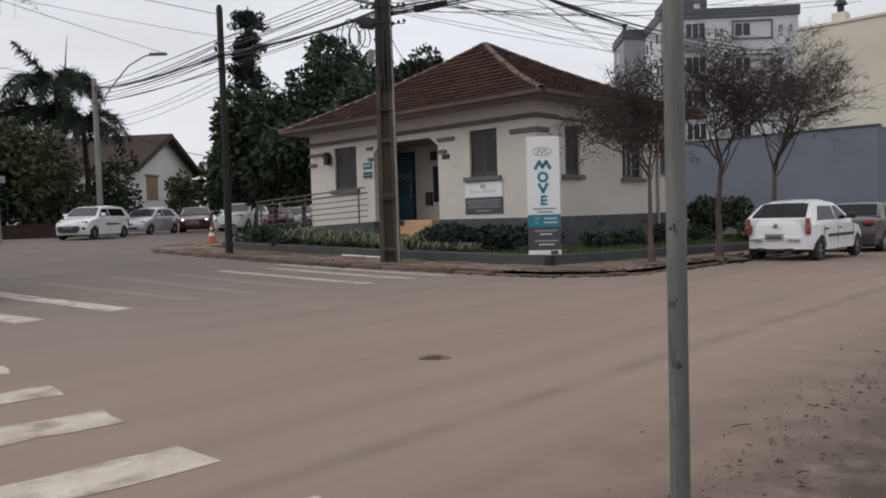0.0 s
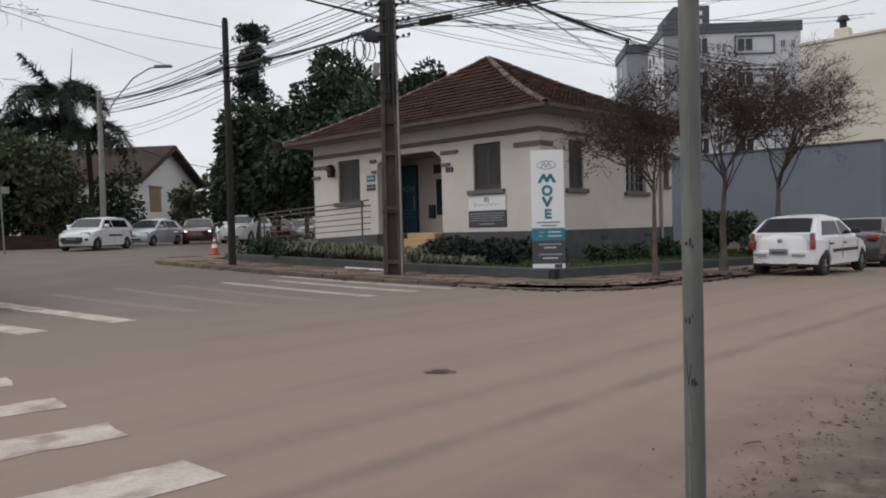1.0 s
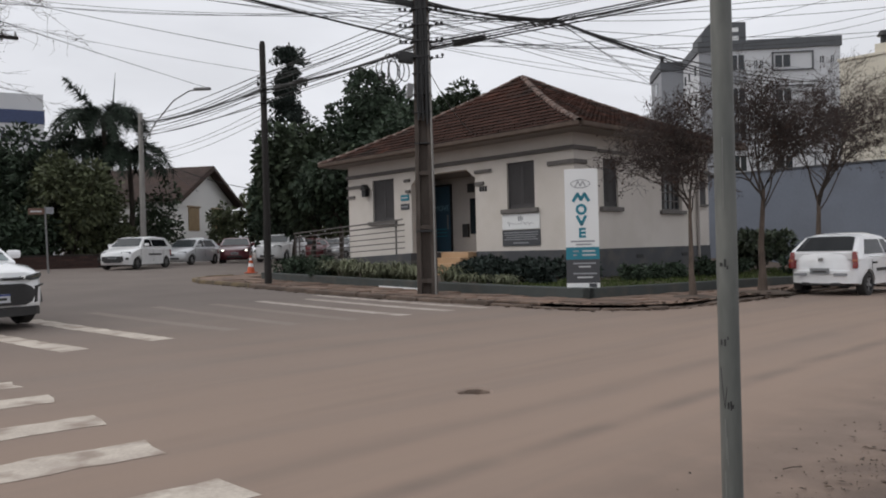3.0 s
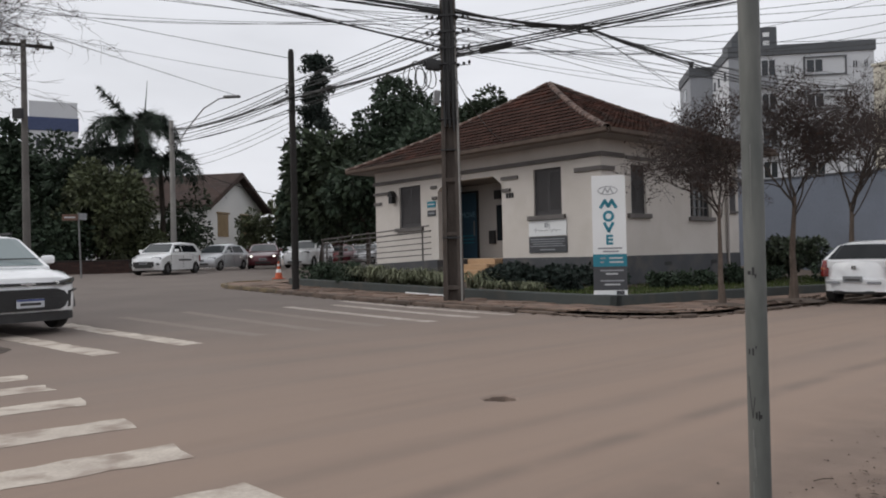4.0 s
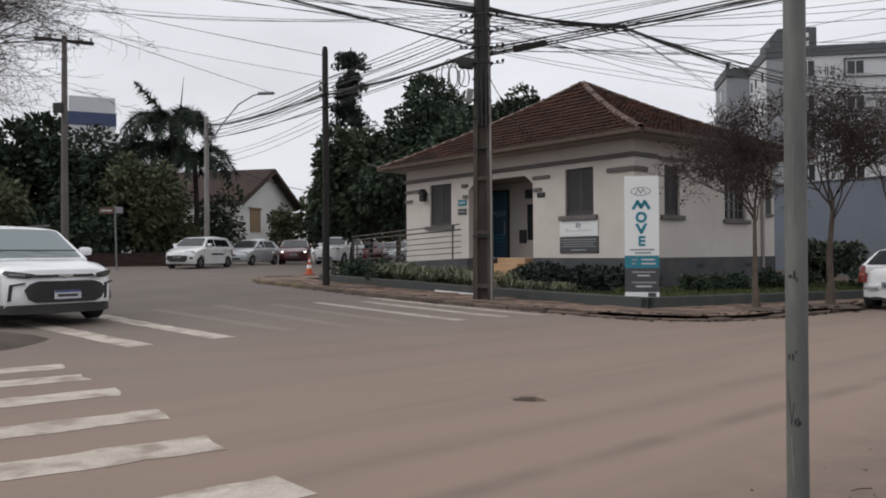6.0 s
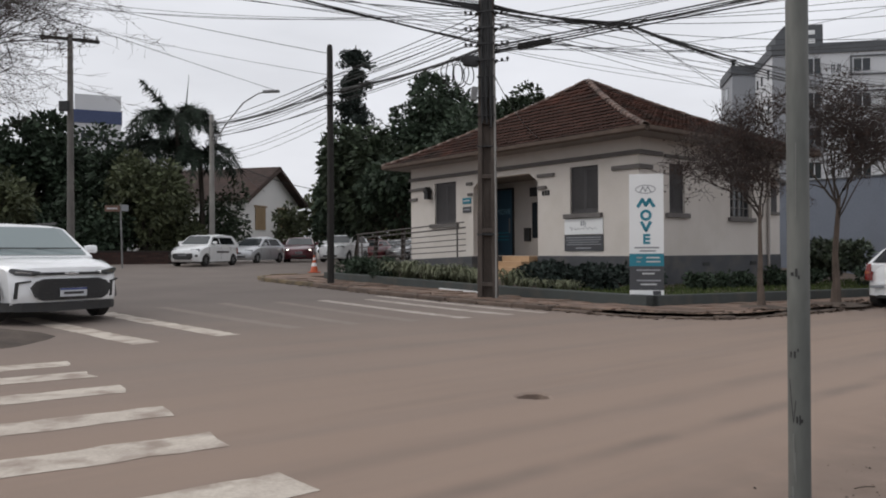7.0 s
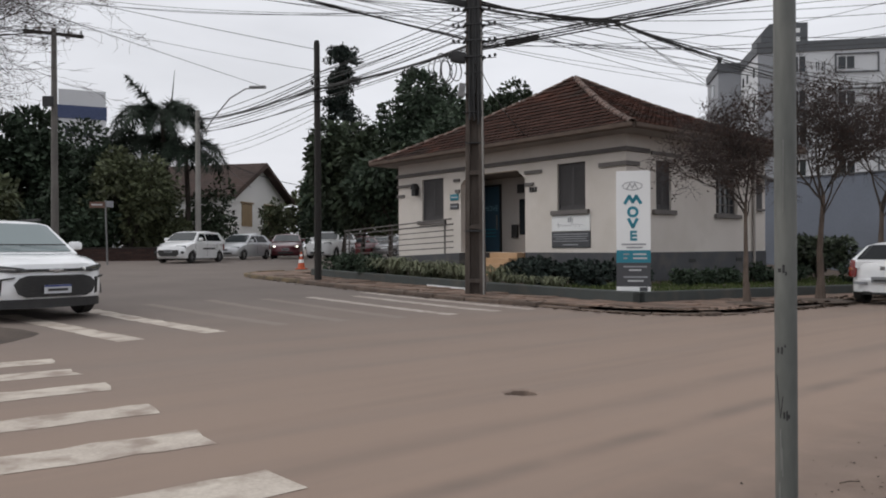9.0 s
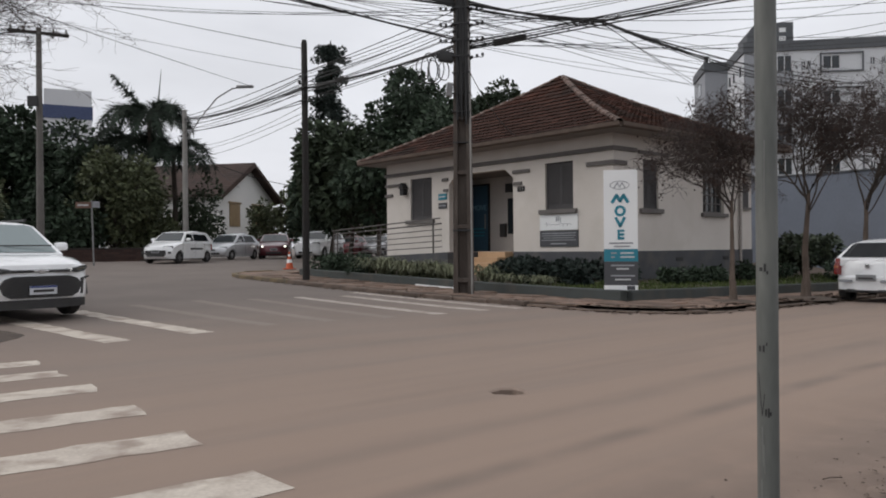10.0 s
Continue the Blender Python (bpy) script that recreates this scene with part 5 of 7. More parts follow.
def conifer(x, y, z0, height, seed):
    """A narrow conifer with tiers of short drooping boughs."""
    rnd = random.Random(seed)
    t = thing("conifer", pose(x, y, z0), "tall narrow dark conifer with tiered drooping boughs", "tree")
    v, f = [], []
    tube_data(v, f, [(0, 0, -0.1), (0.1, 0, height * 0.5), (0, 0, height)], [0.22, 0.15, 0.04], 7)
    mesh_object("trunk", v, f, BARK, t, smooth=True)
    cl = []
    z = height * 0.22
    while z < height - 0.1:
        reach = 0.5 + 1.75 * (1 - z / height) + rnd.uniform(-0.25, 0.45)
        for k in range(8):
            w = rnd.uniform(0, 2 * math.pi)
            r = reach * rnd.uniform(0.7, 1.15)
            for s in (0.35, 0.7, 1.0):
                cl.append((math.cos(w) * r * s, math.sin(w) * r * s, z - 0.16 * s + rnd.uniform(-0.12, 0.12), 0.27))
        z += rnd.uniform(0.52, 0.78)
    lv, lf = leaf_cloud(rnd, cl, 15000, 0.22, 0.6, 0.1)
    mesh_object("crown", lv, lf, LEAF_BLUE, t)


conifer(-11.9, 48.7, 0.5, 14.1, 71)


def palm(x, y, z0, height, seed, fronds=16, label="feather palm with long drooping dark fronds", spear=False):
    """A feather palm: arching fronds whose leaflets stand out on all sides and hang at the ends."""
    rnd = random.Random(seed)
    t = thing("palm_tree", pose(x, y, z0), label, "palm")
    tube("trunk", [(0, 0, -0.1), (0.15, 0, height * 0.5), (0, 0, height)], [0.2, 0.15, 0.13], BARK, t, sides=9)

    def one(d, length, lift, sag, name="frond"):
        v, f, pts = [], [], []
        n = 12
        for i in range(n + 1):
            s = i / n
            pts.append(Vector((0, 0, height)) + d * (length * (0.85 * s + 0.1 * math.sin(2.2 * s))) + Vector((0, 0, length * (lift * s - sag * s * s))))
        tube_data(v, f, pts, [0.035 * (1 - 0.8 * i / n) for i in range(n + 1)], 4, False)
        for i in range(2, n + 1):
            along = (pts[i] - pts[i - 1]).normalized()
            side = along.cross(Vector((0, 0, 1)))
            side = side.normalized() if side.length > 0.05 else Vector((1, 0, 0))
            up = side.cross(along)
            for q in range(9):
                a = pts[i - 1].lerp(pts[i], q / 9)
                env = 0.72 * math.sin(0.5 + 2.3 * (i - 1 + q / 9) / n)
                for sg in (-1, 1):
                    w = rnd.uniform(-0.75, 0.9)
                    tip = a + (side * sg * math.cos(w) + up * math.sin(w)) * env * rnd.uniform(0.75, 1.1) + along * 0.25 - Vector((0, 0, rnd.uniform(0.05, 0.4)))
                    j = len(v)
                    v += [a - along * 0.04, a + along * 0.04, tip]
                    f.append((j, j + 1, j + 2))
        mesh_object(name, v, f, LEAF_PALM, t)

    for k in range(fronds):
        w = 2 * math.pi * k / fronds + rnd.uniform(-0.25, 0.25)
        lift = rnd.choice((1.15, 0.8, 0.5, 0.2))
        one(Vector((math.cos(w), math.sin(w), 0)), rnd.uniform(2.3, 3.0), lift, lift * 0.75 + rnd.uniform(0.35, 0.7))
    if spear:
        one(Vector((-0.75, -0.3, 0)), 2.5, 1.0, 0.15, "young_frond")
        tube("spear_leaf", [(0.5, 0, height), (0.62, 0, height + 1.2), (0.75, 0, height + 2.5)], [0.05, 0.035, 0.01], LEAF_PALM, t, sides=5)
    return t


palm(-20.6, 41.4, 0.5, 8.3, 81, 17, spear=True, label="feather palm with an upright young frond above dark fronds")
palm(-22.3, 42.4, 0.5, 7.0, 82, 14)
palm(-19.6, 42.2, 0.5, 6.3, 83, 14)


def strap_clump(x, y, seed, size=0.55, mat=None, count=70, label="clump of pale green strap leaves"):
    """Arching strap leaves springing from one point of the bed."""
    rnd = random.Random(seed)
    wx, wy, z = in_block(x, y, PAVE + 0.12)
    v, f = [], []
    for k in range(count):
        w = rnd.uniform(0, 2 * math.pi)
        d = Vector((math.cos(w), math.sin(w), 0))
        s = Vector((-d.y, d.x, 0)) * 0.014
        reach, h = size * rnd.uniform(0.45, 1.0), size * rnd.uniform(0.6, 1.05)
        o = Vector((rnd.gauss(0, 0.06), rnd.gauss(0, 0.06), 0))
        i = len(v)
        for q, wd in ((0, 0.8), (0.35, 1.0), (0.7, 0.8), (1.0, 0.1)):
            p = o + d * (reach * q) + Vector((0, 0, h * (2.1 * q - 1.75 * q * q)))
            v += [p - s * wd, p + s * wd]
        for q in range(3):
            f.append((i + 2 * q, i + 2 * q + 1, i + 2 * q + 3, i + 2 * q + 2))
    ob = mesh_object("strap_leaf_plant", v, f, mat or LEAF_PALE)
    ob.matrix_world = pose(wx, wy, z)
    return tagged(ob, label, "garden plant", "strap-leaved plants in the bed")


def bush(x, y, r, h, mat, seed, label, leaves=900, leaf=0.11, name="shrub"):
    rnd = random.Random(seed)
    wx, wy, z = in_block(x, y, PAVE + 0.12)
    t = thing(name, pose(wx, wy, z), label, "shrub")
    v, f = [], []
    cl = []
    for k in range(10):
        c = Vector((rnd.uniform(-0.6, 0.6) * r, rnd.uniform(-0.6, 0.6) * r, h * rnd.uniform(0.3, 0.75)))
        cl.append((c.x, c.y, c.z, min(r, h) * 0.42))
        tube_data(v, f, [(0, 0, -0.05), c * 0.5, c], [0.02, 0.014, 0.006], 4, False)
    mesh_object("stems", v, f, BARK, t)
    lv, lf = leaf_cloud(rnd, cl, leaves, leaf)
    mesh_object("foliage", lv, lf, mat, t)
    return t


rnd = random.Random(5)
for k in range(11):
    strap_clump(-5.6 + k * 0.46 + rnd.uniform(-0.1, 0.1), LWY + 0.45 + rnd.uniform(-0.05, 0.25), 100 + k, rnd.uniform(0.66, 0.88))
for k in range(5):
    strap_clump(-5.3 + k * 0.6 + rnd.uniform(-0.1, 0.1), LWY + 0.95 + rnd.uniform(-0.05, 0.25), 130 + k, rnd.uniform(0.55, 0.72))
for k in range(4):
    strap_clump(-0.2 + k * 0.42, LWY + 0.5 + rnd.uniform(0, 0.5), 150 + k, rnd.uniform(0.35, 0.5))
for k in range(4):
    bush(-8.1 + k * 0.75, LWY + 0.6 + rnd.uniform(-0.1, 0.2), 0.5, 0.5, LEAF_DARK, 160 + k, "low clipped dark green shrub in the garden bed", 900)
for k in range(9):
    bush(-3.1 + k * 0.5, -0.75 + rnd.uniform(-0.15, 0.1), 0.34, 0.5 + rnd.uniform(-0.08, 0.1), LEAF_BLUE, 170 + k, "dark strap-leaved border plant against the plinth", 500, 0.14, "border_plant")
for k in range(6):
    bush(-1.3 + k * 0.48, -2.6 + rnd.uniform(-0.3, 0.3), 0.4, 0.42 + rnd.uniform(-0.06, 0.08), LEAF_BLUE, 210 + k, "dark strap-leaved border plant behind the low wall", 600, 0.14, "border_plant")
for k in range(6):
    bush(1.6, 0.2 + k * 1.15 + rnd.uniform(-0.2, 0.2), 0.36, 0.45 + rnd.uniform(-0.1, 0.15), LEAF_DARK, 185 + k, "small dark green border shrub on the grass", 600, 0.11)
bush(0.8, 9.4, 0.95, 1.35, LEAF_GLOSS, 190, "large rounded glossy-leaved garden shrub", 3600, 0.2)
for k in range(5):
    bush(2.9, 7.6 + k * 1.3, 0.6, 0.75, LEAF_DARK, 195 + k, "low dark green hedge shrub behind the low wall", 1100, 0.11)


def lawn():
    """Short grass on the strip beside the house."""
    rnd = random.Random(8)
    v, f = [], []
    for k in range(9000):
        x, y = rnd.uniform(0.4, LWX - 0.2), rnd.uniform(LWY + 0.3, 12)
        if x < 1.2 and y > -1 and rnd.random() < 0.5:
            continue
        wx, wy, z = in_block(x, y, PAVE + 0.12)
        w, h = rnd.uniform(0, 6.28), rnd.uniform(0.04, 0.12)
        a = Vector((math.cos(w), math.sin(w), 0)) * 0.02
        p = Vector((wx, wy, z))
        i = len(v)
        v += [p - a, p + a, p + Vector((rnd.gauss(0, 0.03), rnd.gauss(0, 0.03), h))]
        f.append((i, i + 1, i + 2))
    tagged(mesh_object("grass", v, f, GRASS), "short green grass on the garden strip", "grass", kind="stuff")


lawn()


# ---------------------------------------------------------------- parked cars
TYRE = material("tyre_rubber", (0.018, 0.018, 0.018), (0.035, 0.032, 0.03), rough=0.9, scale=6, fine=50)
RIM = material("silver_wheel_rim", (0.42, 0.42, 0.42), (0.34, 0.34, 0.34), rough=0.4, metal=0.6)
RIM_DARK = material("dull_steel_rim", (0.22, 0.22, 0.22), (0.15, 0.15, 0.15), rough=0.5, metal=0.5)
TRIM_BLACK = material("black_plastic_trim", (0.022, 0.022, 0.024), (0.032, 0.031, 0.03), rough=0.65)
CAR_GLASS = glass("car_glass", (0.012, 0.014, 0.016), 0.05, 0.14)
SCREEN_GLASS = glass("windscreen_glass", (0.045, 0.052, 0.055), 0.06)
LAMP_GLASS = material("headlamp_glass", (0.16, 0.17, 0.18), (0.08, 0.085, 0.09), rough=0.1, metal=0.3, coat=1.0)
RED_LAMP = material("red_lamp_plastic", (0.24, 0.018, 0.014), (0.18, 0.014, 0.012), rough=0.2, coat=0.6)
ORANGE_LAMP = material("amber_lamp_plastic", (0.36, 0.09, 0.035), rough=0.2, coat=0.6)
PLATE = material("number_plate", (0.55, 0.57, 0.6), rough=0.5)
PLATE_GREY = material("grey_number_plate", (0.26, 0.27, 0.28), rough=0.5)
PLATE_BLUE = material("plate_blue_band", (0.03, 0.05, 0.2), rough=0.5)
CHROME = material("chrome", (0.6, 0.6, 0.6), rough=0.15, metal=1.0)


def car_paint(name, colour, metal=0.0):
    return material(name, colour, tuple(c * 0.94 for c in colour), rough=0.28, metal=metal, scale=0.8, fine=6, coat=0.8, dirt=tuple(c * 0.72 + 0.02 for c in colour), dirt_amount=0.3, dirt_scale=1.5)


LIT = bpy.data.materials.new("lit_headlamp")
LIT.use_nodes = True
LIT.node_tree.nodes["Principled BSDF"].inputs["Emission Color"].default_value = (1, 0.95, 0.85, 1)
LIT.node_tree.nodes["Principled BSDF"].inputs["Emission Strength"].default_value = 3.0


def lathe(profile, n=28):
    """Turn a closed profile of (radius, y) about the y axis."""
    verts, faces = [], []
    k = len(profile)
    for i in range(n):
        w = 2 * math.pi * i / n
        for r, y in profile:
            verts.append((r * math.cos(w), y, r * math.sin(w)))
    for i in range(n):
        for j in range(k):
            a, b = i * k + j, i * k + (j + 1) % k
            c, d = ((i + 1) % n) * k + j, ((i + 1) % n) * k + (j + 1) % k
            faces.append((a, b, d, c))
    return verts, faces


def add_wheel(parent, x, y, r, rim_mat, spokes=5):
    s = 1 if y > 0 else -1
    w = 0.19
    prof = [(r * 0.66, 0), (r * 0.93, -0.0), (r, -s * 0.025), (r, -s * (w - 0.025)), (r * 0.93, -s * w), (r * 0.66, -s * w)]
    v, f = lathe(prof)
    wheel = mesh_object("wheel", v, f, TYRE, parent, smooth=True)
    wheel.location = (x, y, r)
    v, f = lathe([(r * 0.665, 0.004 * s), (r * 0.60, 0.004 * s), (r * 0.57, -s * 0.05), (0.001, -s * 0.06), (0.001, -s * 0.1), (r * 0.665, -s * 0.1)])
    mesh_object("rim", v, f, TRIM_BLACK, wheel, smooth=True)
    bm = bmesh.new()
    for k in range(spokes):
        add_box(bm, 0.02, r * 0.6, -0.012, 0.012, -r * 0.11, r * 0.11, 0.01, pose(0, -s * 0.022, 0, 0, 360 * k / spokes + 20, 0))
    bmesh.ops.create_cone(bm, cap_ends=True, segments=16, radius1=r * 0.2, radius2=r * 0.2, depth=0.03, matrix=pose(0, -s * 0.02, 0, 90))
    part("spokes", bm, rim_mat, wheel)
    return wheel


def build_car(name, m, label, paint, L, Wd, H, wheelbase, r, nose, cowl, roof_front, roof_rear, tail, belt=None, clearance=0.2, front="hatch", rear="hatch", rims=None,
              b_pillar=0.0, plastic_sill=False, lit=False, plates=None, group="parked cars", screen=None, doors=4, rub=False, plate_out=0.0, tail_up=0.0):
    """nose: (height of the bonnet's front edge), cowl, roof_front, roof_rear: (x, z); tail: list of (x, z) from the rear glass's foot down to the bumper."""
    car = thing(name, m, label, "car", group)
    half, hw = L / 2, Wd / 2
    zb = belt or cowl[1]
    xw = wheelbase / 2
    ra = r + 0.045
    top = [(half - 0.02, clearance + 0.08), (half, 0.42), (half - 0.015, 0.56), (half - 0.07, nose - 0.05), (half - 0.17, nose), ((half - 0.17 + cowl[0]) / 2, (nose + cowl[1]) / 2 + 0.035), cowl,
           ((cowl[0] + tail[0][0]) / 2, zb + 0.015), *tail]
    bottom = [(-half + 0.08, clearance + 0.04)]
    for xc in (-xw, xw):
        for k in range(13):
            w = math.pi - math.pi * k / 12
            zz = r + ra * math.sin(w)
            bottom.append((xc + ra * math.cos(w), max(zz, clearance) if 0 < k < 12 else clearance))
    bottom.append((half - 0.12, clearance))
    poly = top + bottom
    nt = len(top)
    slices = (-1, -0.965, -0.86, -0.55, 0, 0.55, 0.86, 0.965, 1)
    verts, faces = [], []
    for fr in slices:
        a = abs(fr)
        for i, (x, z) in enumerate(poly):
            e = max(0.0, (abs(x) - (half - 0.75)) / 0.75)
            xx = x - math.copysign(1, x) * 0.26 * e * a ** 3.5
            zz = z - (0.055 * a ** 5 if 2 < i < nt - 2 else 0) - (0.03 * a ** 8 if 2 < i < nt - 2 else 0)
            yy = fr * hw * (1 - 0.10 * e * a ** 2)
            if a == 1 and (z < clearance + 0.1):
                yy *= 0.965
            verts.append((xx, yy, zz))
    n = len(poly)
    for s in range(len(slices) - 1):
        for i in range(n):
            a, b = s * n + i, s * n + (i + 1) % n
            faces.append((a, b, b + n, a + n))
    faces.append(tuple(range(n))[::-1])
    faces.append(tuple((len(slices) - 1) * n + i for i in range(n)))
    body = mesh_object("body", verts, faces, paint, car, smooth=True)
    # the cabin
    zr = H
    gh = [(cowl[0], cowl[1] - 0.14), cowl, roof_front, ((roof_front[0] + roof_rear[0]) / 2, zr), roof_rear, tail[0], (tail[0][0], tail[0][1] - 0.14)]
    tumble = 0.17

    def cabin(x, z, fr, out=0.0):
        q = min(max((z - zb) / (zr - zb), 0), 1.1)
        yy = fr * (hw - 0.045 - tumble * q)
        drop = 0.055 * abs(fr) ** 6 if z > zb + 0.15 else 0
        return Vector((x, yy + math.copysign(out, fr) if out else yy, z - drop))

    verts, faces = [], []
    cs = (-1, -0.93, -0.75, 0, 0.75, 0.93, 1)
    for fr in cs:
        verts += [cabin(x, z, fr) for i, (x, z) in enumerate(gh)]
    n = len(gh)
    for s in range(len(cs) - 1):
        for i in range(n - 1):
            a = s * n + i
            faces.append((a, a + 1, a + 1 + n, a + n))
    faces.append(tuple(range(n))[::-1])
    faces.append(tuple((len(cs) - 1) * n + i for i in range(n)))
    mesh_object("cabin", verts, faces, paint, car, smooth=True)

    def pane(name, p0, p1, lo, hi, f0, mat, out):
        """Glass on the front or rear slope from foot p0 to head p1."""
        v, fc = [], []
        nrm = Vector((p1[1] - p0[1], 0, -(p1[0] - p0[0]))).normalized()
        if nrm.x * out < 0:
            nrm = -nrm
        cols = (-f0, -f0 * 0.8, 0, f0 * 0.8, f0)
        for fr in cols:
            for q in (lo, hi):
                x, z = p0[0] + (p1[0] - p0[0]) * q, p0[1] + (p1[1] - p0[1]) * q
                v.append(cabin(x, z, fr) + nrm * 0.012 - Vector((0, 0, 0)))
        for k in range(4):
            fc.append((2 * k, 2 * k + 2, 2 * k + 3, 2 * k + 1))
        return mesh_object(name, v, fc, mat, car)

    pane("windscreen", cowl, roof_front, 0.04, 0.93, 0.9, screen or SCREEN_GLASS, 1)
    pane("rear_window", tail[0], roof_rear, 0.1, 0.92, 0.86, CAR_GLASS, -1)
    lo, hi = zb + 0.02, zr - 0.115

    def slope_x(p0, p1, z):
        return p0[0] + (p1[0] - p0[0]) * (z - p0[1]) / (p1[1] - p0[1])

    for s in (-1, 1):
        cuts = [(slope_x(cowl, roof_front, lo) - 0.16, slope_x(cowl, roof_front, hi) - 0.10, b_pillar + 0.035, b_pillar + 0.035)]
        rear_lo, rear_hi = slope_x(tail[0], roof_rear, lo) + 0.40, slope_x(tail[0], roof_rear, hi) + 0.24
        cuts.append((b_pillar - 0.035, b_pillar - 0.035, rear_lo, rear_hi))
        for a, b, c, d in cuts:
            q = [cabin(a, lo, s, 0.008), cabin(b, hi, s, 0.008), cabin(d, hi, s, 0.008), cabin(c, lo, s, 0.008)]
            for w in q:
                w.z = min(w.z, hi)
            q[0].z = q[3].z = lo
            mesh_object("side_window", q, [(0, 1, 2, 3)], CAR_GLASS, car)
        # door seams, handles and sill
        for xs in ([b_pillar, b_pillar + 1.02, b_pillar - 0.86] if doors == 4 else [b_pillar - 0.15, b_pillar + 1.05]):
            part("door_seam", box(xs - 0.006, xs + 0.006, s * hw - 0.004, s * hw + 0.002, clearance + 0.12, zb - 0.1), TRIM_BLACK, car)
        for xs in ([b_pillar + 0.16, b_pillar - 0.66] if doors == 4 else [b_pillar + 0.05]):
            part("door_handle", box(xs - 0.09, xs + 0.09, s * hw - 0.01, s * hw + 0.03, zb - 0.2, zb - 0.16, 0.01), paint if not rub else TRIM_BLACK, car)
        if rub:
            part("rub_strip", box(-xw + r + 0.12, xw - r - 0.1, s * hw - 0.01, s * hw + 0.015, 0.53, 0.6, 0.006), TRIM_BLACK, car)
        if plastic_sill:
            part("sill_trim", box(-xw + r + 0.05, xw - r - 0.05, s * hw - 0.03, s * hw + 0.012, clearance - 0.01, clearance + 0.16, 0.015), TRIM_BLACK, car)
        mirror = part("wing_mirror", box(-0.06, 0.07, -0.11, 0.11, -0.07, 0.075, 0.055, pose(cowl[0] - 0.32, s * (hw + 0.07), zb + 0.09, 0, 0, -8 * s)), paint if not rub else TRIM_BLACK, car, smooth=True)
        # lamps
        e_in = 0.19
        if plate_out:
            lampm = Matrix.Translation((half - 0.165, s * 0.605, 0)) @ pose(0, 0, 0, 0, 0, 90 + s * 34)
            shape = [(-0.24, 0.735), (-0.2, 0.78), (0.0, 0.805), (0.19, 0.83), (0.225, 0.785), (0.13, 0.725), (-0.1, 0.71)]
            hl = part("headlight", prism([(s * a, b) for a, b in shape], -0.05, 0.045, lampm), LAMP_GLASS, car)
            part("light_strip", prism([(s * a, b) for a, b in ((-0.12, 0.75), (-0.1, 0.765), (0.12, 0.785), (0.14, 0.765))], -0.052, -0.046, lampm), CHROME, hl)
        else:
            head = part("headlight", box(-0.10, 0.055, -0.21, 0.20, -0.06, 0.06, 0.03, pose(half - 0.22, s * (hw - 0.29), nose - 0.085, 0, -12, s * 27)), LAMP_GLASS, car, smooth=True)
            if lit:
                part("bulb", box(0.03, 0.065, -0.07, 0.07, -0.035, 0.035, 0.015, pose(half - 0.22, s * (hw - 0.29), nose - 0.085, 0, -12, s * 27)), LIT, head)
        tl = tail[min(2, len(tail) - 1)]
        tz = (tail[0][1] + tl[1]) / 2 - 0.04 + tail_up
        xt = (tail[0][0] + tl[0]) / 2
        lamp_out = 0.045 if tail_up else 0.0
        if rear == "hatch":
            tailp = part("tail_light", box(-0.08, 0.12, -0.06, 0.06, -0.19, 0.18, 0.04, pose(xt + 0.135 - lamp_out, s * (hw - 0.155 + lamp_out * 0.7), tz, 0, 8, -s * 22)), RED_LAMP, car, smooth=True)
            part("indicator", box(-0.085, 0.1, -0.055, 0.055, -0.05, 0.01, 0.015, pose(xt + 0.128 - lamp_out, s * (hw - 0.153 + lamp_out * 0.7), tz, 0, 8, -s * 22)), ORANGE_LAMP, tailp)
        else:
            part("tail_light", box(-0.08, 0.14, -0.15, 0.15, -0.07, 0.07, 0.03, pose(-half + 0.12, s * (hw - 0.2), tail[0][1] - 0.14, 0, 0, -s * 20)), RED_LAMP, car, smooth=True)
        for xc in (-xw, xw):
            add_wheel(car, xc, s * (hw - 0.015), r, rims or RIM)
    # underbody, bumpers, plates
    if not plate_out:
        part("lower_intake", box(half - 0.05, half + 0.005, -0.42, 0.42, clearance + 0.10, clearance + 0.2, 0.01), TRIM_BLACK, car)
    part("underbody", box(-half + 0.25, half - 0.25, -hw + 0.22, hw - 0.22, clearance - 0.02, r + 0.3), TRIM_BLACK, car)
    part("rear_bumper_trim", box(-half + 0.02, -half + 0.25, -hw + 0.36, hw - 0.36, clearance, clearance + 0.07, 0.02), TRIM_BLACK, car)
    plate_drop = 0.075 if plate_out else 0.0
    rp = part("rear_plate", box(-half - 0.03, -half - 0.004, -0.2, 0.2, 0.50, 0.63, 0.004), plates or PLATE_GREY, car)
    fp = part("front_plate", box(half + 0.006 + plate_out, half + 0.02 + plate_out, -0.2, 0.2, 0.47 - plate_drop, 0.60 - plate_drop, 0.004), plates or PLATE_GREY, car)
    for plate, x in ((rp, -half - 0.034), (fp, half + 0.021 + plate_out)):
        part("print_bar", box(x, x + 0.003, -0.15, 0.15, 0.535 if plate is rp else 0.505 - plate_drop, 0.57 if plate is rp else 0.545 - plate_drop), TRIM_BLACK, plate)
    return car


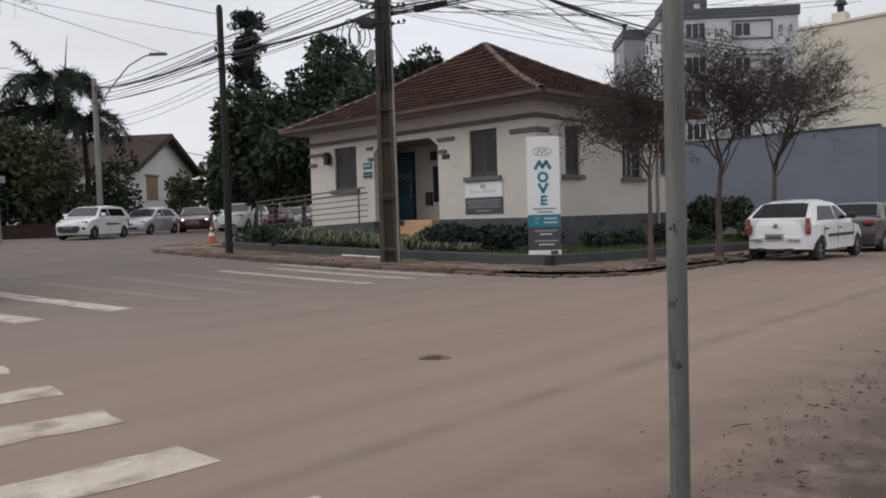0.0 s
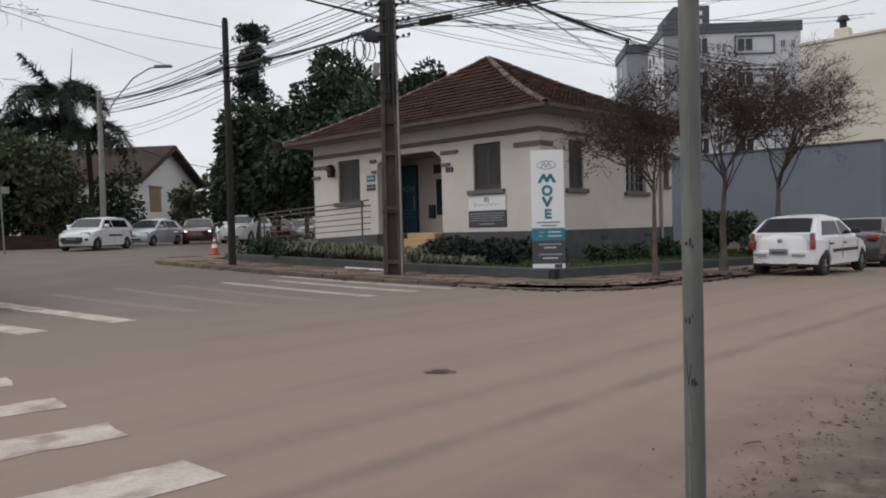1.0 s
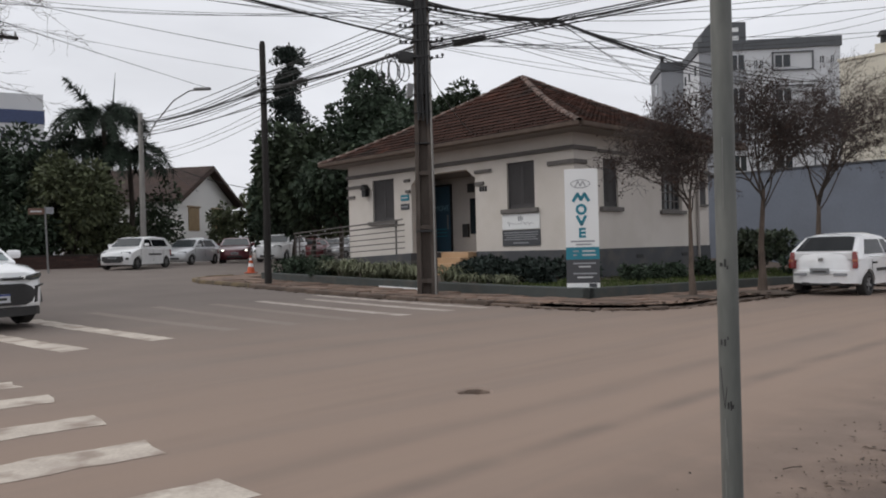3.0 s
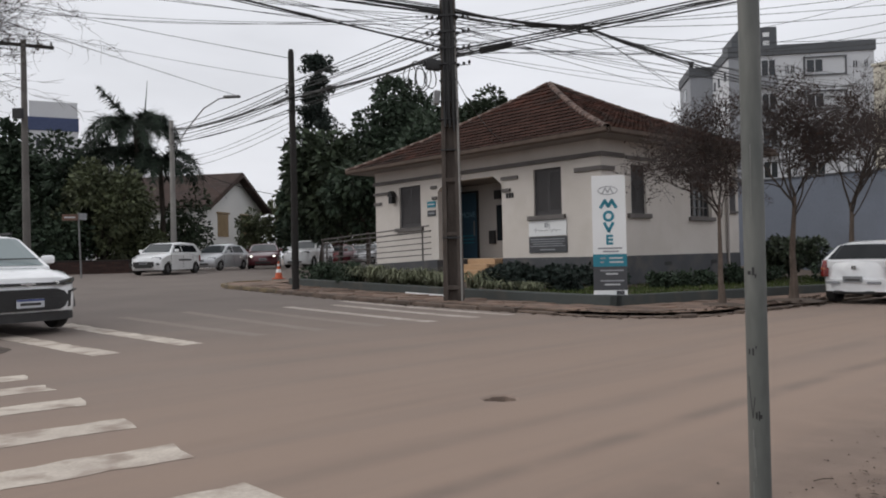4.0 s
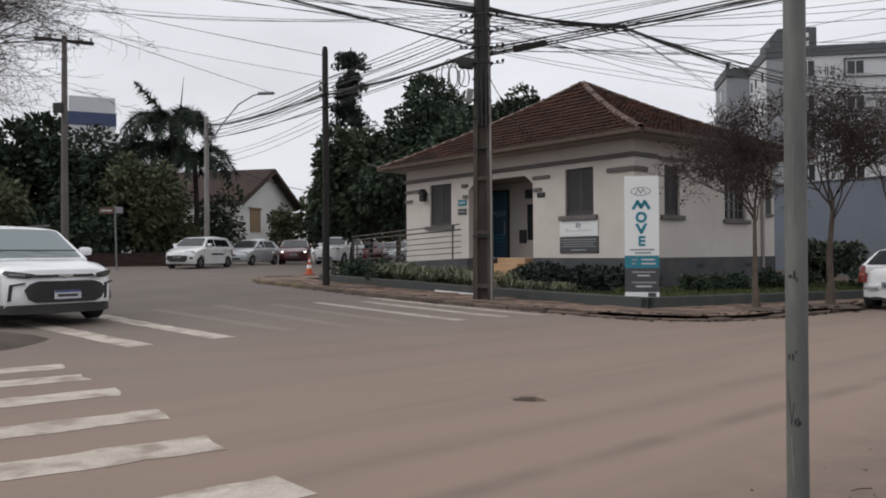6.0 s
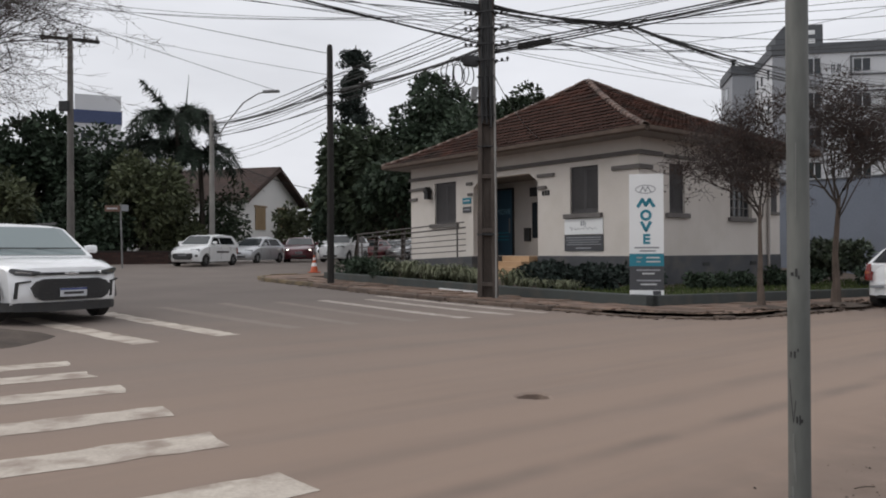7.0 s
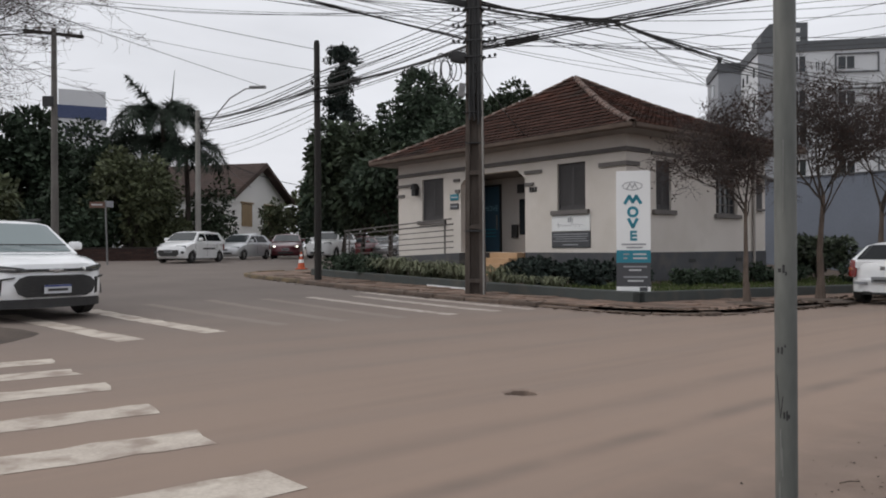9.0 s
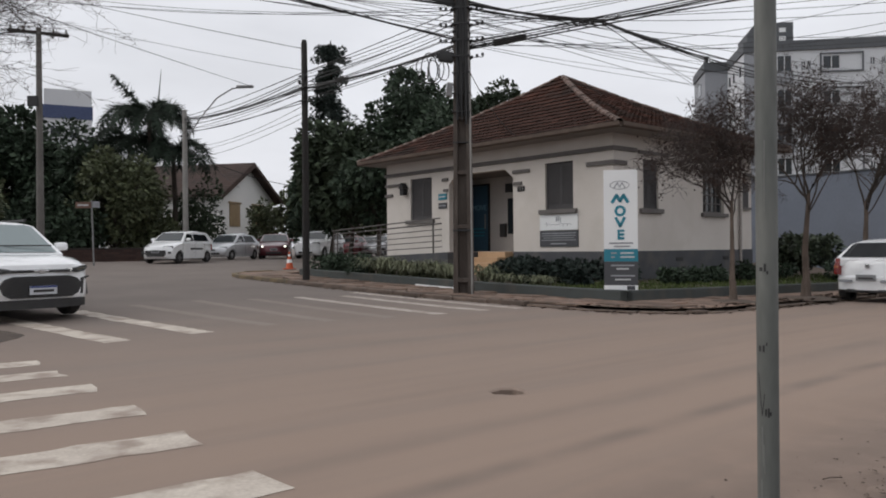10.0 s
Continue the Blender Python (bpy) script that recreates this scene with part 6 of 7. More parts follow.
WHITE_CAR = car_paint("white_car_paint", (0.70, 0.70, 0.70))
PEARL = car_paint("bright_white_car_paint", (0.87, 0.88, 0.89))
PEARL.node_tree.nodes["Principled BSDF"].inputs["Roughness"].default_value = 0.22
SILVER_CAR = car_paint("silver_car_paint", (0.55, 0.56, 0.58), 0.35)
GREY_CAR = car_paint("grey_car_paint", (0.042, 0.042, 0.046), 0.2)
MAROON = car_paint("maroon_car_paint", (0.115, 0.018, 0.026), 0.3)
RED_CAR = car_paint("red_car_paint", (0.20, 0.025, 0.03), 0.2)


def ground_pose(x, y, rz):
    return pose(x, y, ground_z(x, y), 0, 0, rz)


HATCH = dict(L=3.79, Wd=1.63, H=1.42, wheelbase=2.44, r=0.275, nose=0.72, cowl=(0.93, 0.92), roof_front=(0.28, 1.36), roof_rear=(-1.30, 1.355), tail=[(-1.73, 0.95), (-1.80, 0.86), (-1.83, 0.6), (-1.895, 0.56), (-1.89, 0.3)], b_pillar=-0.12)


def hatch(x, y, rz, label, paint, name="hatchback_car", **more):
    return build_car(name, ground_pose(x, y, rz), label, paint, **{**HATCH, **more})


# the small white hatchback at the kerb of the cross street
celta = hatch(8.74, 18.36, 44.5, "small white five-door hatchback car parked at the kerb", PEARL, rub=True, rims=RIM_DARK, b_pillar=-0.2, Wd=1.54, H=1.40, clearance=0.25, roof_front=(0.08, 1.345), roof_rear=(-1.22, 1.33), cowl=(0.80, 0.90), nose=0.68, tail_up=0.06)
part("badge", box(-1.85, -1.825, -0.05, 0.05, 0.77, 0.85, 0.01), CHROME, celta)
part("bumper_vent", box(-1.905, -1.88, 0.28, 0.56, 0.46, 0.52, 0.005), PRINT_GREY, celta)
part("bumper_vent", box(-1.905, -1.88, -0.56, -0.28, 0.46, 0.52, 0.005), PRINT_GREY, celta)
build_car("sedan_car", ground_pose(12.5, 22.55, 44.5), "dark grey sedan parked behind the small white hatchback", GREY_CAR, 4.3, 1.70, 1.42, 2.5, 0.29, 0.72, (0.95, 0.93), (0.3, 1.36), (-0.95, 1.37),
          [(-1.45, 1.0), (-1.95, 0.98), (-2.08, 0.9), (-2.13, 0.55), (-2.1, 0.3)], rear="sedan", b_pillar=-0.2)
# across the far junction
uno = hatch(-15.75, 34.5, 263.5, "white five-door hatchback car with dark lettering stripe", PEARL, L=3.82, Wd=1.64, H=1.49, nose=0.80, cowl=(0.95, 0.98), roof_front=(0.42, 1.42), roof_rear=(-1.45, 1.44), tail=[(-1.78, 1.0), (-1.86, 0.88), (-1.88, 0.6), (-1.91, 0.5), (-1.9, 0.3)], b_pillar=-0.05, rims=RIM_DARK)
part("front_grille", box(1.87, 1.919, -0.50, 0.50, 0.36, 0.58, 0.02), TRIM_BLACK, uno)
for side in (-1, 1):
    part("fog_lamp", box(1.80, 1.86, side * 0.66 - 0.07, side * 0.66 + 0.07, 0.42, 0.52, 0.02), TRIM_BLACK, uno)
part("lettering_stripe", box(-0.75, 0.35, 0.815, 0.826, 0.60, 0.68), TRIM_BLACK, uno)
hatch(-15.5, 40.4, 261.0, "silver five-door hatchback car parked in a row", SILVER_CAR, H=1.46)
build_car("sedan_car", ground_pose(-14.15, 44.0, 285), "maroon sedan with lit headlights waiting in the side street", MAROON, 4.6, 1.79, 1.48, 2.7, 0.31, 0.78, (1.05, 0.98), (0.25, 1.42), (-1.0, 1.42),
          [(-1.75, 1.08), (-2.1, 1.05), (-2.25, 0.95), (-2.29, 0.55), (-2.26, 0.3)], rear="sedan", b_pillar=-0.25, lit=True, group="")
hatch(-11.6, 44.4, 262, "white sport utility car parked beyond the hedge", PEARL, name="utility_car", L=4.2, Wd=1.75, H=1.62, r=0.33, wheelbase=2.55, nose=0.95, cowl=(1.0, 1.08), roof_front=(0.4, 1.55), roof_rear=(-1.7, 1.55), tail=[(-1.95, 1.08), (-2.03, 0.95), (-2.07, 0.7), (-2.1, 0.55), (-2.08, 0.35)])
hatch(-10.9, 48.6, 262, "red hatchback car parked beyond the hedge", RED_CAR)
hatch(-9.9, 52.5, 262, "white hatchback car parked beyond the hedge", WHITE_CAR)
hatch(-8.6, 50.0, 240, "pale silver hatchback car parked beyond the hedge", SILVER_CAR)


def white_suv():
    """The white sport utility car that waits at the crosswalk, with its open-mouthed grille."""
    m = pose(-8.9, 12.2, ground_z(-8.9, 12.2), 0, 0, -33)
    # the screen's pale base colour has the sky's reflection painted in
    car = build_car("utility_car", m, "white sport utility car with black grille waiting at the crosswalk", PEARL, 4.27, 1.79, 1.60, 2.57, 0.345, 0.89, (0.98, 1.00), (0.22, 1.53), (-1.75, 1.54),
                    [(-1.95, 1.12), (-2.03, 1.0), (-2.08, 0.75), (-2.13, 0.6), (-2.1, 0.35)], clearance=0.24, b_pillar=-0.15, plastic_sill=True, plates=PLATE, group="", belt=1.03, plate_out=0.045, screen=glass("sky_toned_windscreen", (0.21, 0.255, 0.26), 0.06))
    x = 2.135
    grille = part("grille", prism([(-0.60, 0.54), (-0.52, 0.63), (-0.40, 0.67), (0.40, 0.67), (0.52, 0.63), (0.60, 0.54), (0.54, 0.40), (0.44, 0.345), (-0.44, 0.345), (-0.54, 0.40)], -0.03, 0.022, Matrix.Translation((x, 0, 0)) @ pose(0, 0, 0, 0, 0, 90)), TRIM_BLACK, car, "black hexagonal mesh grille")
    for k in range(6):
        z = 0.385 + 0.048 * k
        w = 0.50 if k < 4 else 0.45
        part("grille_slat", box(x + 0.022, x + 0.04, -w, w, z, z + 0.014), DARK_METAL, grille)
    part("upper_grille", box(x - 0.12, x - 0.012, -0.56, 0.56, 0.725, 0.765, 0.012), TRIM_BLACK, car)
    badge = bmesh.new()
    add_box(badge, x - 0.015, x + 0.006, -0.11, 0.11, 0.732, 0.758, 0.008)
    add_box(badge, x - 0.015, x + 0.008, -0.035, 0.035, 0.715, 0.775, 0.008)
    part("badge", badge, CHROME, car)
    part("lower_bumper_trim", prism([(x - 0.5, -0.872), (x - 0.34, -0.825), (x - 0.22, -0.755), (x - 0.13, -0.67), (x - 0.045, -0.48), (x + 0.006, -0.2), (x + 0.006, 0.2), (x - 0.045, 0.48), (x - 0.13, 0.67), (x - 0.22, 0.755), (x - 0.34, 0.825), (x - 0.5, 0.872)], 0.18, 0.315, pose(0, 0, 0, 90)), TRIM_BLACK, car)
    for s in (-1, 1):
        part("fog_lamp_bezel", prism([(-0.075, 0.37), (-0.02, 0.38), (0.0, 0.60), (0.16, 0.63), (0.16, 0.65), (-0.045, 0.62)], -0.02, 0.03, Matrix.Translation((x - 0.165, s * 0.70, 0)) @ pose(0, 0, 0, 0, 0, 90 + s * 36)), TRIM_BLACK, car)
        part("roof_rail", box(-1.5, 0.15, s * 0.60 - 0.02, s * 0.60 + 0.02, 1.56, 1.60, 0.012), TRIM_BLACK, car)
        part("wiper", box(-0.35, 0.35, -0.008, 0.008, 0, 0.02, 0, Matrix.Translation((0.86, s * 0.35, 1.13)) @ pose(0, 0, 0, 0, 0, 84)), TRIM_BLACK, car)
        part("wheel_arch_trim", prism([(math.cos(math.pi * k / 12) * 0.44, 0.345 + math.sin(math.pi * k / 12) * 0.44) for k in range(13)] + [(math.cos(math.pi * k / 12) * 0.385, 0.345 + math.sin(math.pi * k / 12) * 0.385) for k in range(12, -1, -1)],
                                         s * 0.86, s * 0.905, Matrix.Translation((1.285, 0, 0))), TRIM_BLACK, car)
    part("plate_band", box(x + 0.0655, x + 0.068, -0.2, 0.2, 0.495, 0.523), PLATE_BLUE, car)


white_suv()


# ---------------------------------------------------------------- the clinic board at the garden's corner
def disc_ring(cx, cz, rx, rz, t, y0, y1, n=36):
    bm = bmesh.new()
    loops = []
    for y in (y0, y1):
        for k in (1.0, 0.0):
            loops.append([bm.verts.new((cx + (rx - t * (1 - k)) * math.cos(2 * math.pi * i / n), y, cz + (rz - t * (1 - k)) * math.sin(2 * math.pi * i / n))) for i in range(n)])
    a, b, c, d = loops
    for p, q in ((a, b), (b, d), (d, c), (c, a)):
        for i in range(n):
            bm.faces.new((p[i], p[(i + 1) % n], q[(i + 1) % n], q[i]))
    return bm


def stroke(bm, pts, w, y0, y1):
    """A flat band of width w through pts in x and z."""
    for (x0, z0), (x1, z1) in zip(pts, pts[1:]):
        length = math.hypot(x1 - x0, z1 - z0)
        ang = math.degrees(math.atan2(z1 - z0, x1 - x0))
        add_box(bm, -w * 0.3, length + w * 0.3, y0, y1, -w / 2, w / 2, 0, pose(x0, 0, z0, 0, -ang, 0))
    return bm


def corner_board():
    x, y = 2.07, 15.28
    b = thing("sign_board", pose(x, y, 0.255, 0, 0, -7.5), "tall white sign board with teal shapes and dark foot", "sign")
    Wb, Hb = 0.645, 2.34
    h = Wb / 2
    k = Hb / 630.0

    def zz(p):
        return (655 - p) * k

    def xx(p):
        return (p - 162.5) / 185.0 * Wb

    part("panel", box(-h, h, -0.03, 0.03, zz(440), Hb, 0.004), SIGN_WHITE, b)
    part("teal_panel", box(-h, h, -0.03, 0.03, zz(505), zz(440) - 0.001), TEAL, b)
    part("dark_panel", box(-h, h, -0.03, 0.03, zz(630), zz(505) - 0.001), SIGN_DARK, b)
    part("foot_panel", box(-h, h, -0.03, 0.03, 0, zz(630) - 0.001), SIGN_WHITE, b)
    part("foot_mark", box(xx(195), xx(238), -0.036, -0.031, zz(653), zz(633)), SIGN_DARK, b)
    part("ring_mark", disc_ring(xx(158), zz(105), 0.19, 0.085, 0.014, -0.036, -0.031), PRINT_GREY, b)
    part("arch_mark", stroke(bmesh.new(), [(xx(128), zz(120)), (xx(145), zz(92)), (xx(158), zz(116)), (xx(171), zz(92)), (xx(188), zz(120))], 0.018, -0.036, -0.031), PRINT_GREY, b)
    part("zigzag_mark", stroke(bmesh.new(), [(xx(118), zz(194)), (xx(141), zz(158)), (xx(160), zz(188)), (xx(179), zz(158)), (xx(202), zz(194))], 0.062, -0.037, -0.031), TEAL, b)
    part("hoop_mark", disc_ring(xx(160), zz(240), 0.108, 0.108, 0.052, -0.037, -0.031), TEAL, b)
    part("wedge_mark", stroke(bmesh.new(), [(xx(137), zz(277)), (xx(160), zz(320)), (xx(183), zz(277))], 0.056, -0.037, -0.031), TEAL, b)
    bars = bmesh.new()
    add_box(bars, xx(145), xx(157), -0.037, -0.031, zz(390), zz(338))
    for p in (338, 358, 378):
        add_box(bars, xx(157), xx(182), -0.037, -0.031, zz(p + 12), zz(p))
    part("comb_mark", bars, TEAL, b)
    for p, a, c, mat in ((409, 98, 230, PRINT_GREY), (426, 125, 212, PRINT_GREY), (461, 160, 232, PRINT_LIGHT), (482, 160, 236, PRINT_LIGHT), (461, 108, 140, PRINT_GREY), (482, 108, 130, PRINT_GREY), (526, 108, 235, PRINT_GREY), (544, 138, 205, PRINT_LIGHT), (580, 108, 238, PRINT_GREY), (600, 130, 216, PRINT_LIGHT)):
        part("print_bar", box(xx(a), xx(c), -0.036, -0.031, zz(p + 4), zz(p - 4)), mat, b)
    for s in (-1, 1):
        part("post", box(s * 0.26 - 0.025, s * 0.26 + 0.025, 0.031, 0.08, 0.0, 2.2, 0.004), GREY_METAL, b)


corner_board()


# plates fixed to the front wall
def wall_plate(x0, x1, z0, z1, mat, label, bars=(), bar_mat=None):
    p = thing("wall_sign", HOUSE, label, "sign")
    part("plate", box(x0, x1, -0.03, -0.002, z0, z1, 0.004), mat, p)
    for a, b, c, d in bars:
        part("print_bar", box(x0 + (x1 - x0) * a, x0 + (x1 - x0) * b, -0.036, -0.031, z0 + (z1 - z0) * c, z0 + (z1 - z0) * d), bar_mat or PRINT_GREY, p)
    return p


plate = wall_plate(-2.62, -1.21, 1.585, 2.03, SIGN_WHITE, "white name board with a dark script flourish under the window", ((0.44, 0.48, 0.55, 0.85), (0.50, 0.53, 0.55, 0.88), (0.55, 0.57, 0.6, 0.8)))
pen = []
for k in range(64):
    u = k / 63
    pen.append((-2.42 + 0.98 * u + 0.022 * math.sin(40 * u), -0.033, 1.735 + 0.042 * math.cos(40 * u) * (0.55 + 0.45 * math.sin(9 * u + 1.0)) + (0.07 if 0.02 < u < 0.06 or 0.58 < u < 0.62 else 0)))
tube("flourish", pen, 0.006, PRINT_GREY, plate, sides=4)
wall_plate(-2.62, -1.20, 1.11, 1.57, SIGN_DARK, "charcoal board with small pale print under the window", ((0.05, 0.95, 0.80, 0.86), (0.05, 0.95, 0.66, 0.71), (0.1, 0.9, 0.52, 0.57), (0.05, 0.95, 0.38, 0.43), (0.3, 0.7, 0.14, 0.22)), PRINT_GREY)
wall_plate(-7.22, -6.80, 2.72, 2.92, TEAL, "small teal plate beside the porch", ((0.1, 0.9, 0.4, 0.6),), PRINT_LIGHT)
wall_plate(-7.22, -6.80, 2.42, 2.62, SIGN_DARK, "small charcoal plate beside the porch", ((0.1, 0.9, 0.4, 0.6),), PRINT_GREY)
num = thing("house_number", HOUSE, "dark metal numerals as plain bars on the wall", "house number")
for k in range(3):
    part("numeral", box(-3.52 + 0.11 * k, -3.45 + 0.11 * k, -0.03, -0.002, 2.78, 2.93, 0.006), DARK_METAL, num)
lantern = thing("wall_lantern", HOUSE, "small black wall lantern beside the shuttered window", "lamp")
part("bracket", box(-9.08, -8.98, -0.05, -0.002, 3.0, 3.12, 0.01), BLACK, lantern)
part("cage", box(-9.14, -8.92, -0.22, -0.05, 2.98, 3.22, 0.02), DARK_METAL, lantern)
part("hood", prism([(-9.18, 3.22), (-8.88, 3.22), (-9.03, 3.42)], -0.25, -0.02), BLACK, lantern)


# ---------------------------------------------------------------- access ramp and rail along the front
def ramp_z(x):
    return 0.70 + (x + 12.3) / 7.0 * 0.26


ramp = thing("access_ramp", HOUSE, "sloping concrete access ramp with dark painted side", "ramp")
v, f = [], []
for x in (-12.3, -5.05):
    for y, z in ((-1.5, -0.1), (-1.5, ramp_z(x)), (-0.06, ramp_z(x)), (-0.06, -0.1)):
        v.append((x, y, z))
f = [(0, 1, 5, 4), (1, 2, 6, 5), (2, 3, 7, 6), (0, 3, 2, 1), (4, 5, 6, 7)]
mesh_object("slab", v, f, PLINTH_GREY, ramp)
rail = thing("ramp_railing", HOUSE, "grey steel tube railing with five bars beside the ramp", "railing")
RAIL = material("grey_brown_rail_paint", (0.10, 0.088, 0.082), (0.075, 0.066, 0.062), rough=0.6, scale=3, fine=30)
for x in (-11.55, -11.3, -8.6, -5.8):
    tube("post", [(x, -1.45, ramp_z(x) - 0.05), (x, -1.45, ramp_z(x) + 1.0)], 0.028, RAIL, rail)
for h in (0.18, 0.36, 0.54, 0.72, 0.90):
    tube("bar", [(-11.55, -1.45, ramp_z(-11.55) + h), (-5.4, -1.45, ramp_z(-5.4) + h)], 0.016 if h < 0.9 else 0.024, RAIL, rail)
tube("handrail", [(-11.55, -1.52, ramp_z(-11.55) + 1.03), (-5.4, -1.52, ramp_z(-5.4) + 1.06)], 0.022, RAIL, rail)

# ---------------------------------------------------------------- overhead cables
P1 = (HOUSE @ Vector((POLE_X, POLE_Y, 0))).xy
P2 = (HOUSE @ Vector((-6.2, -5.75, 0))).xy
rnd = random.Random(77)


def cable(a, b, sag, r, group="overhead cables", label="sagging black overhead cable"):
    a, b = Vector(a), Vector(b)
    v, f = [], []
    n = 20
    pts = []
    for i in range(n + 1):
        s = i / n
        p = a.lerp(b, s)
        p.z -= sag * 4 * s * (1 - s)
        pts.append(p)
    tube_data(v, f, pts, r, 5)
    ob = mesh_object("cable", v, f, BLACK, smooth=True)
    return tagged(ob, label, "cable", group)


def jitter(p, z, s=0.1):
    return (p[0] + rnd.uniform(-s, s), p[1] + rnd.uniform(-s, s), z)


def near(p, s, sz=None):
    """A point scattered about p."""
    sz = s if sz is None else sz
    return (p[0] + rnd.uniform(-s, s), p[1] + rnd.uniform(-s, s), p[2] + rnd.uniform(-sz, sz))


LAMP = (-17.2, 38.5)
MAST = (-18.1, 27.75)
CORNER_POLE = (-12.47, 6.18, 6.38)        # on the camera's side of the side street
SIDE_POLE = (-16.27, 7.33, 6.93)          # further along that street
KNOT = (1.88, 16.26, 5.75)                # where two bundles are tied together over the crossing
FAR_POLE = (17.81, 40.41, 9.09)          # down the cross street
CROSS = (15.35, 10.48, 6.51)              # on the camera's side of the cross street
# along the house front, from pole to pole: one heavy bundle and a fan of single lines
for k in range(3):
    cable(jitter(P1, 5.52 + 0.04 * k, 0.05), jitter(P2, 5.58 + 0.04 * k, 0.06), 0.06 + 0.03 * k, 0.017)
    cable(jitter(P2, 5.58 + 0.04 * k, 0.06), jitter(LAMP, 7.9 + 0.05 * k), 0.10 + 0.08 * k, 0.022)
for k in range(11):
    z1, z2 = 5.5 + 0.075 * k + rnd.uniform(-0.05, 0.05), 5.3 + 0.07 * k + rnd.uniform(-0.08, 0.08)
    cable(jitter(P1, z1), jitter(P2, z2, 0.08), 0.02 + 0.10 * rnd.random(), rnd.choice((0.006, 0.007, 0.009, 0.011)))
    cable(jitter(P2, z2, 0.08), jitter(LAMP, 7.2 + 0.09 * k), 0.05 + 0.3 * rnd.random(), rnd.choice((0.008, 0.011, 0.014)))
cable(jitter(P1, 6.35, 0.05), jitter(P2, 6.05, 0.05), 0.02, 0.011)
for k in range(3):
    cable(jitter(P2, 5.1 - 0.15 * k, 0.06), jitter(LAMP, 6.5 - 0.3 * k), 0.15 + 0.2 * rnd.random(), 0.008)
# over the side street to the camera's side
cable((P1[0] - 0.1, P1[1], 5.66), CORNER_POLE, 0.05, 0.022)
cable((P1[0] - 0.1, P1[1], 5.71), near(CORNER_POLE, 0.1), 0.12, 0.012)
for k in range(3):
    cable(jitter(P1, 5.75 + 0.12 * k, 0.05), near(CORNER_POLE, 0.5, 0.4), 0.1 + 0.1 * rnd.random(), 0.006)
for k in range(6):
    cable((P1[0], P1[1], 6.44 - 0.05 + 0.035 * k), near(SIDE_POLE, 0.35, 0.2), 0.05 + 0.12 * rnd.random(), rnd.choice((0.012, 0.02, 0.026)))
for k in range(6):
    cable(jitter(P1, 5.9 + 0.12 * k, 0.05), near(SIDE_POLE, 1.0, 0.8), 0.1 + 0.4 * rnd.random(), 0.006)
# to the knot over the crossing and on down the cross street
for k in range(6):
    cable((P1[0], P1[1], 6.44 - 0.06 + 0.035 * k), near(KNOT, 0.06, 0.06), 0.02 + 0.08 * rnd.random(), rnd.choice((0.009, 0.012, 0.018)))
for k in range(5):
    cable(near(KNOT, 0.05, 0.04), near(FAR_POLE, 0.6, 0.45), 0.2 + 0.4 * rnd.random(), rnd.choice((0.009, 0.013, 0.02)))
for k in range(6):
    cable(jitter(P1, 5.9 + 0.12 * k, 0.06), near(FAR_POLE, 0.8, 0.9), 0.1 + 0.5 * rnd.random(), rnd.choice((0.007, 0.009)))
# the heavy bundle from the joint box across to the camera's side
for k in range(7):
    cable((P1[0] + 0.05, P1[1], 5.48 - 0.05 + 0.03 * k), near(CROSS, 0.2, 0.16), 0.03 + 0.1 * rnd.random(), rnd.choice((0.008, 0.011, 0.016)))
for k in range(5):
    cable(jitter(P1, 5.7 + 0.12 * k, 0.06), near(CROSS, 0.6, 0.5), 0.05 + 0.2 * rnd.random(), 0.006)
# thin lines fanning out over the cross street
for k, end in enumerate(((12.71, 22.86, 8.67), (12.71, 22.87, 8.26), (12.70, 22.87, 7.84), (12.69, 22.88, 7.43))):
    cable(jitter(P1, 6.0 + 0.1 * k, 0.06), near(end, 0.3), 0.1 + 0.4 * rnd.random(), 0.008)
    cable(jitter(P1, 5.55 + 0.1 * k, 0.06), near(end, 0.8), 0.2 + 0.5 * rnd.random(), 0.007)
for k, end in enumerate(((6.11, 26.47, 6.51), (6.79, 29.39, 7.53))):
    cable(jitter(P1, 6.15, 0.06), near(end, 0.1), 0.08 + 0.06 * k, 0.008, label="thin service cable to a building")
    cable(jitter(P1, 5.6, 0.06), near(end, 0.2), 0.1, 0.006, label="thin service cable to a building")
for k in range(2):
    cable(near(KNOT, 0.05), near((5.83, 25.51, 6.35), 0.1), 0.02, 0.008, label="thin service cable to a building")
# from the crossarm pole
for k, d in enumerate((-0.95, -0.5, 0.5, 0.95)):
    a = (MAST[0] + d * 0.84, MAST[1] + d * 0.54, 9.4)
    cable(a, jitter((-26, 14), 9.6, 0.3), 0.4, 0.009)
def beyond(a, b, k):
    """The point k times as far from b as a is, on their line."""
    return Vector(b).lerp(Vector(a), k)


for a, b, sag, r in (((-16.07, 25.46, 10.13), (P2[0], P2[1], 6.7), 0.1, 0.010), ((-16.07, 25.46, 9.27), (-13.46, 37.8, 9.45), 0.05, 0.012), ((-16.07, 25.46, 9.52), (P2[0], P2[1], 6.1), 0.3, 0.007)):
    cable(beyond(a, b, 1.9), b, sag, r, label="thin black cable across the street")
for k in range(3):
    b = (P1[0], P1[1], 6.2 + 0.1 * k)
    cable(beyond(near((-11.82, 21.02, 8.52), 0.3), b, 1.8), b, 0.3 + 0.2 * k, 0.007, label="thin black cable across the street")
cable((LAMP[0], LAMP[1], 7.0), (-21.5, 60, 5.6), 0.3, 0.012)
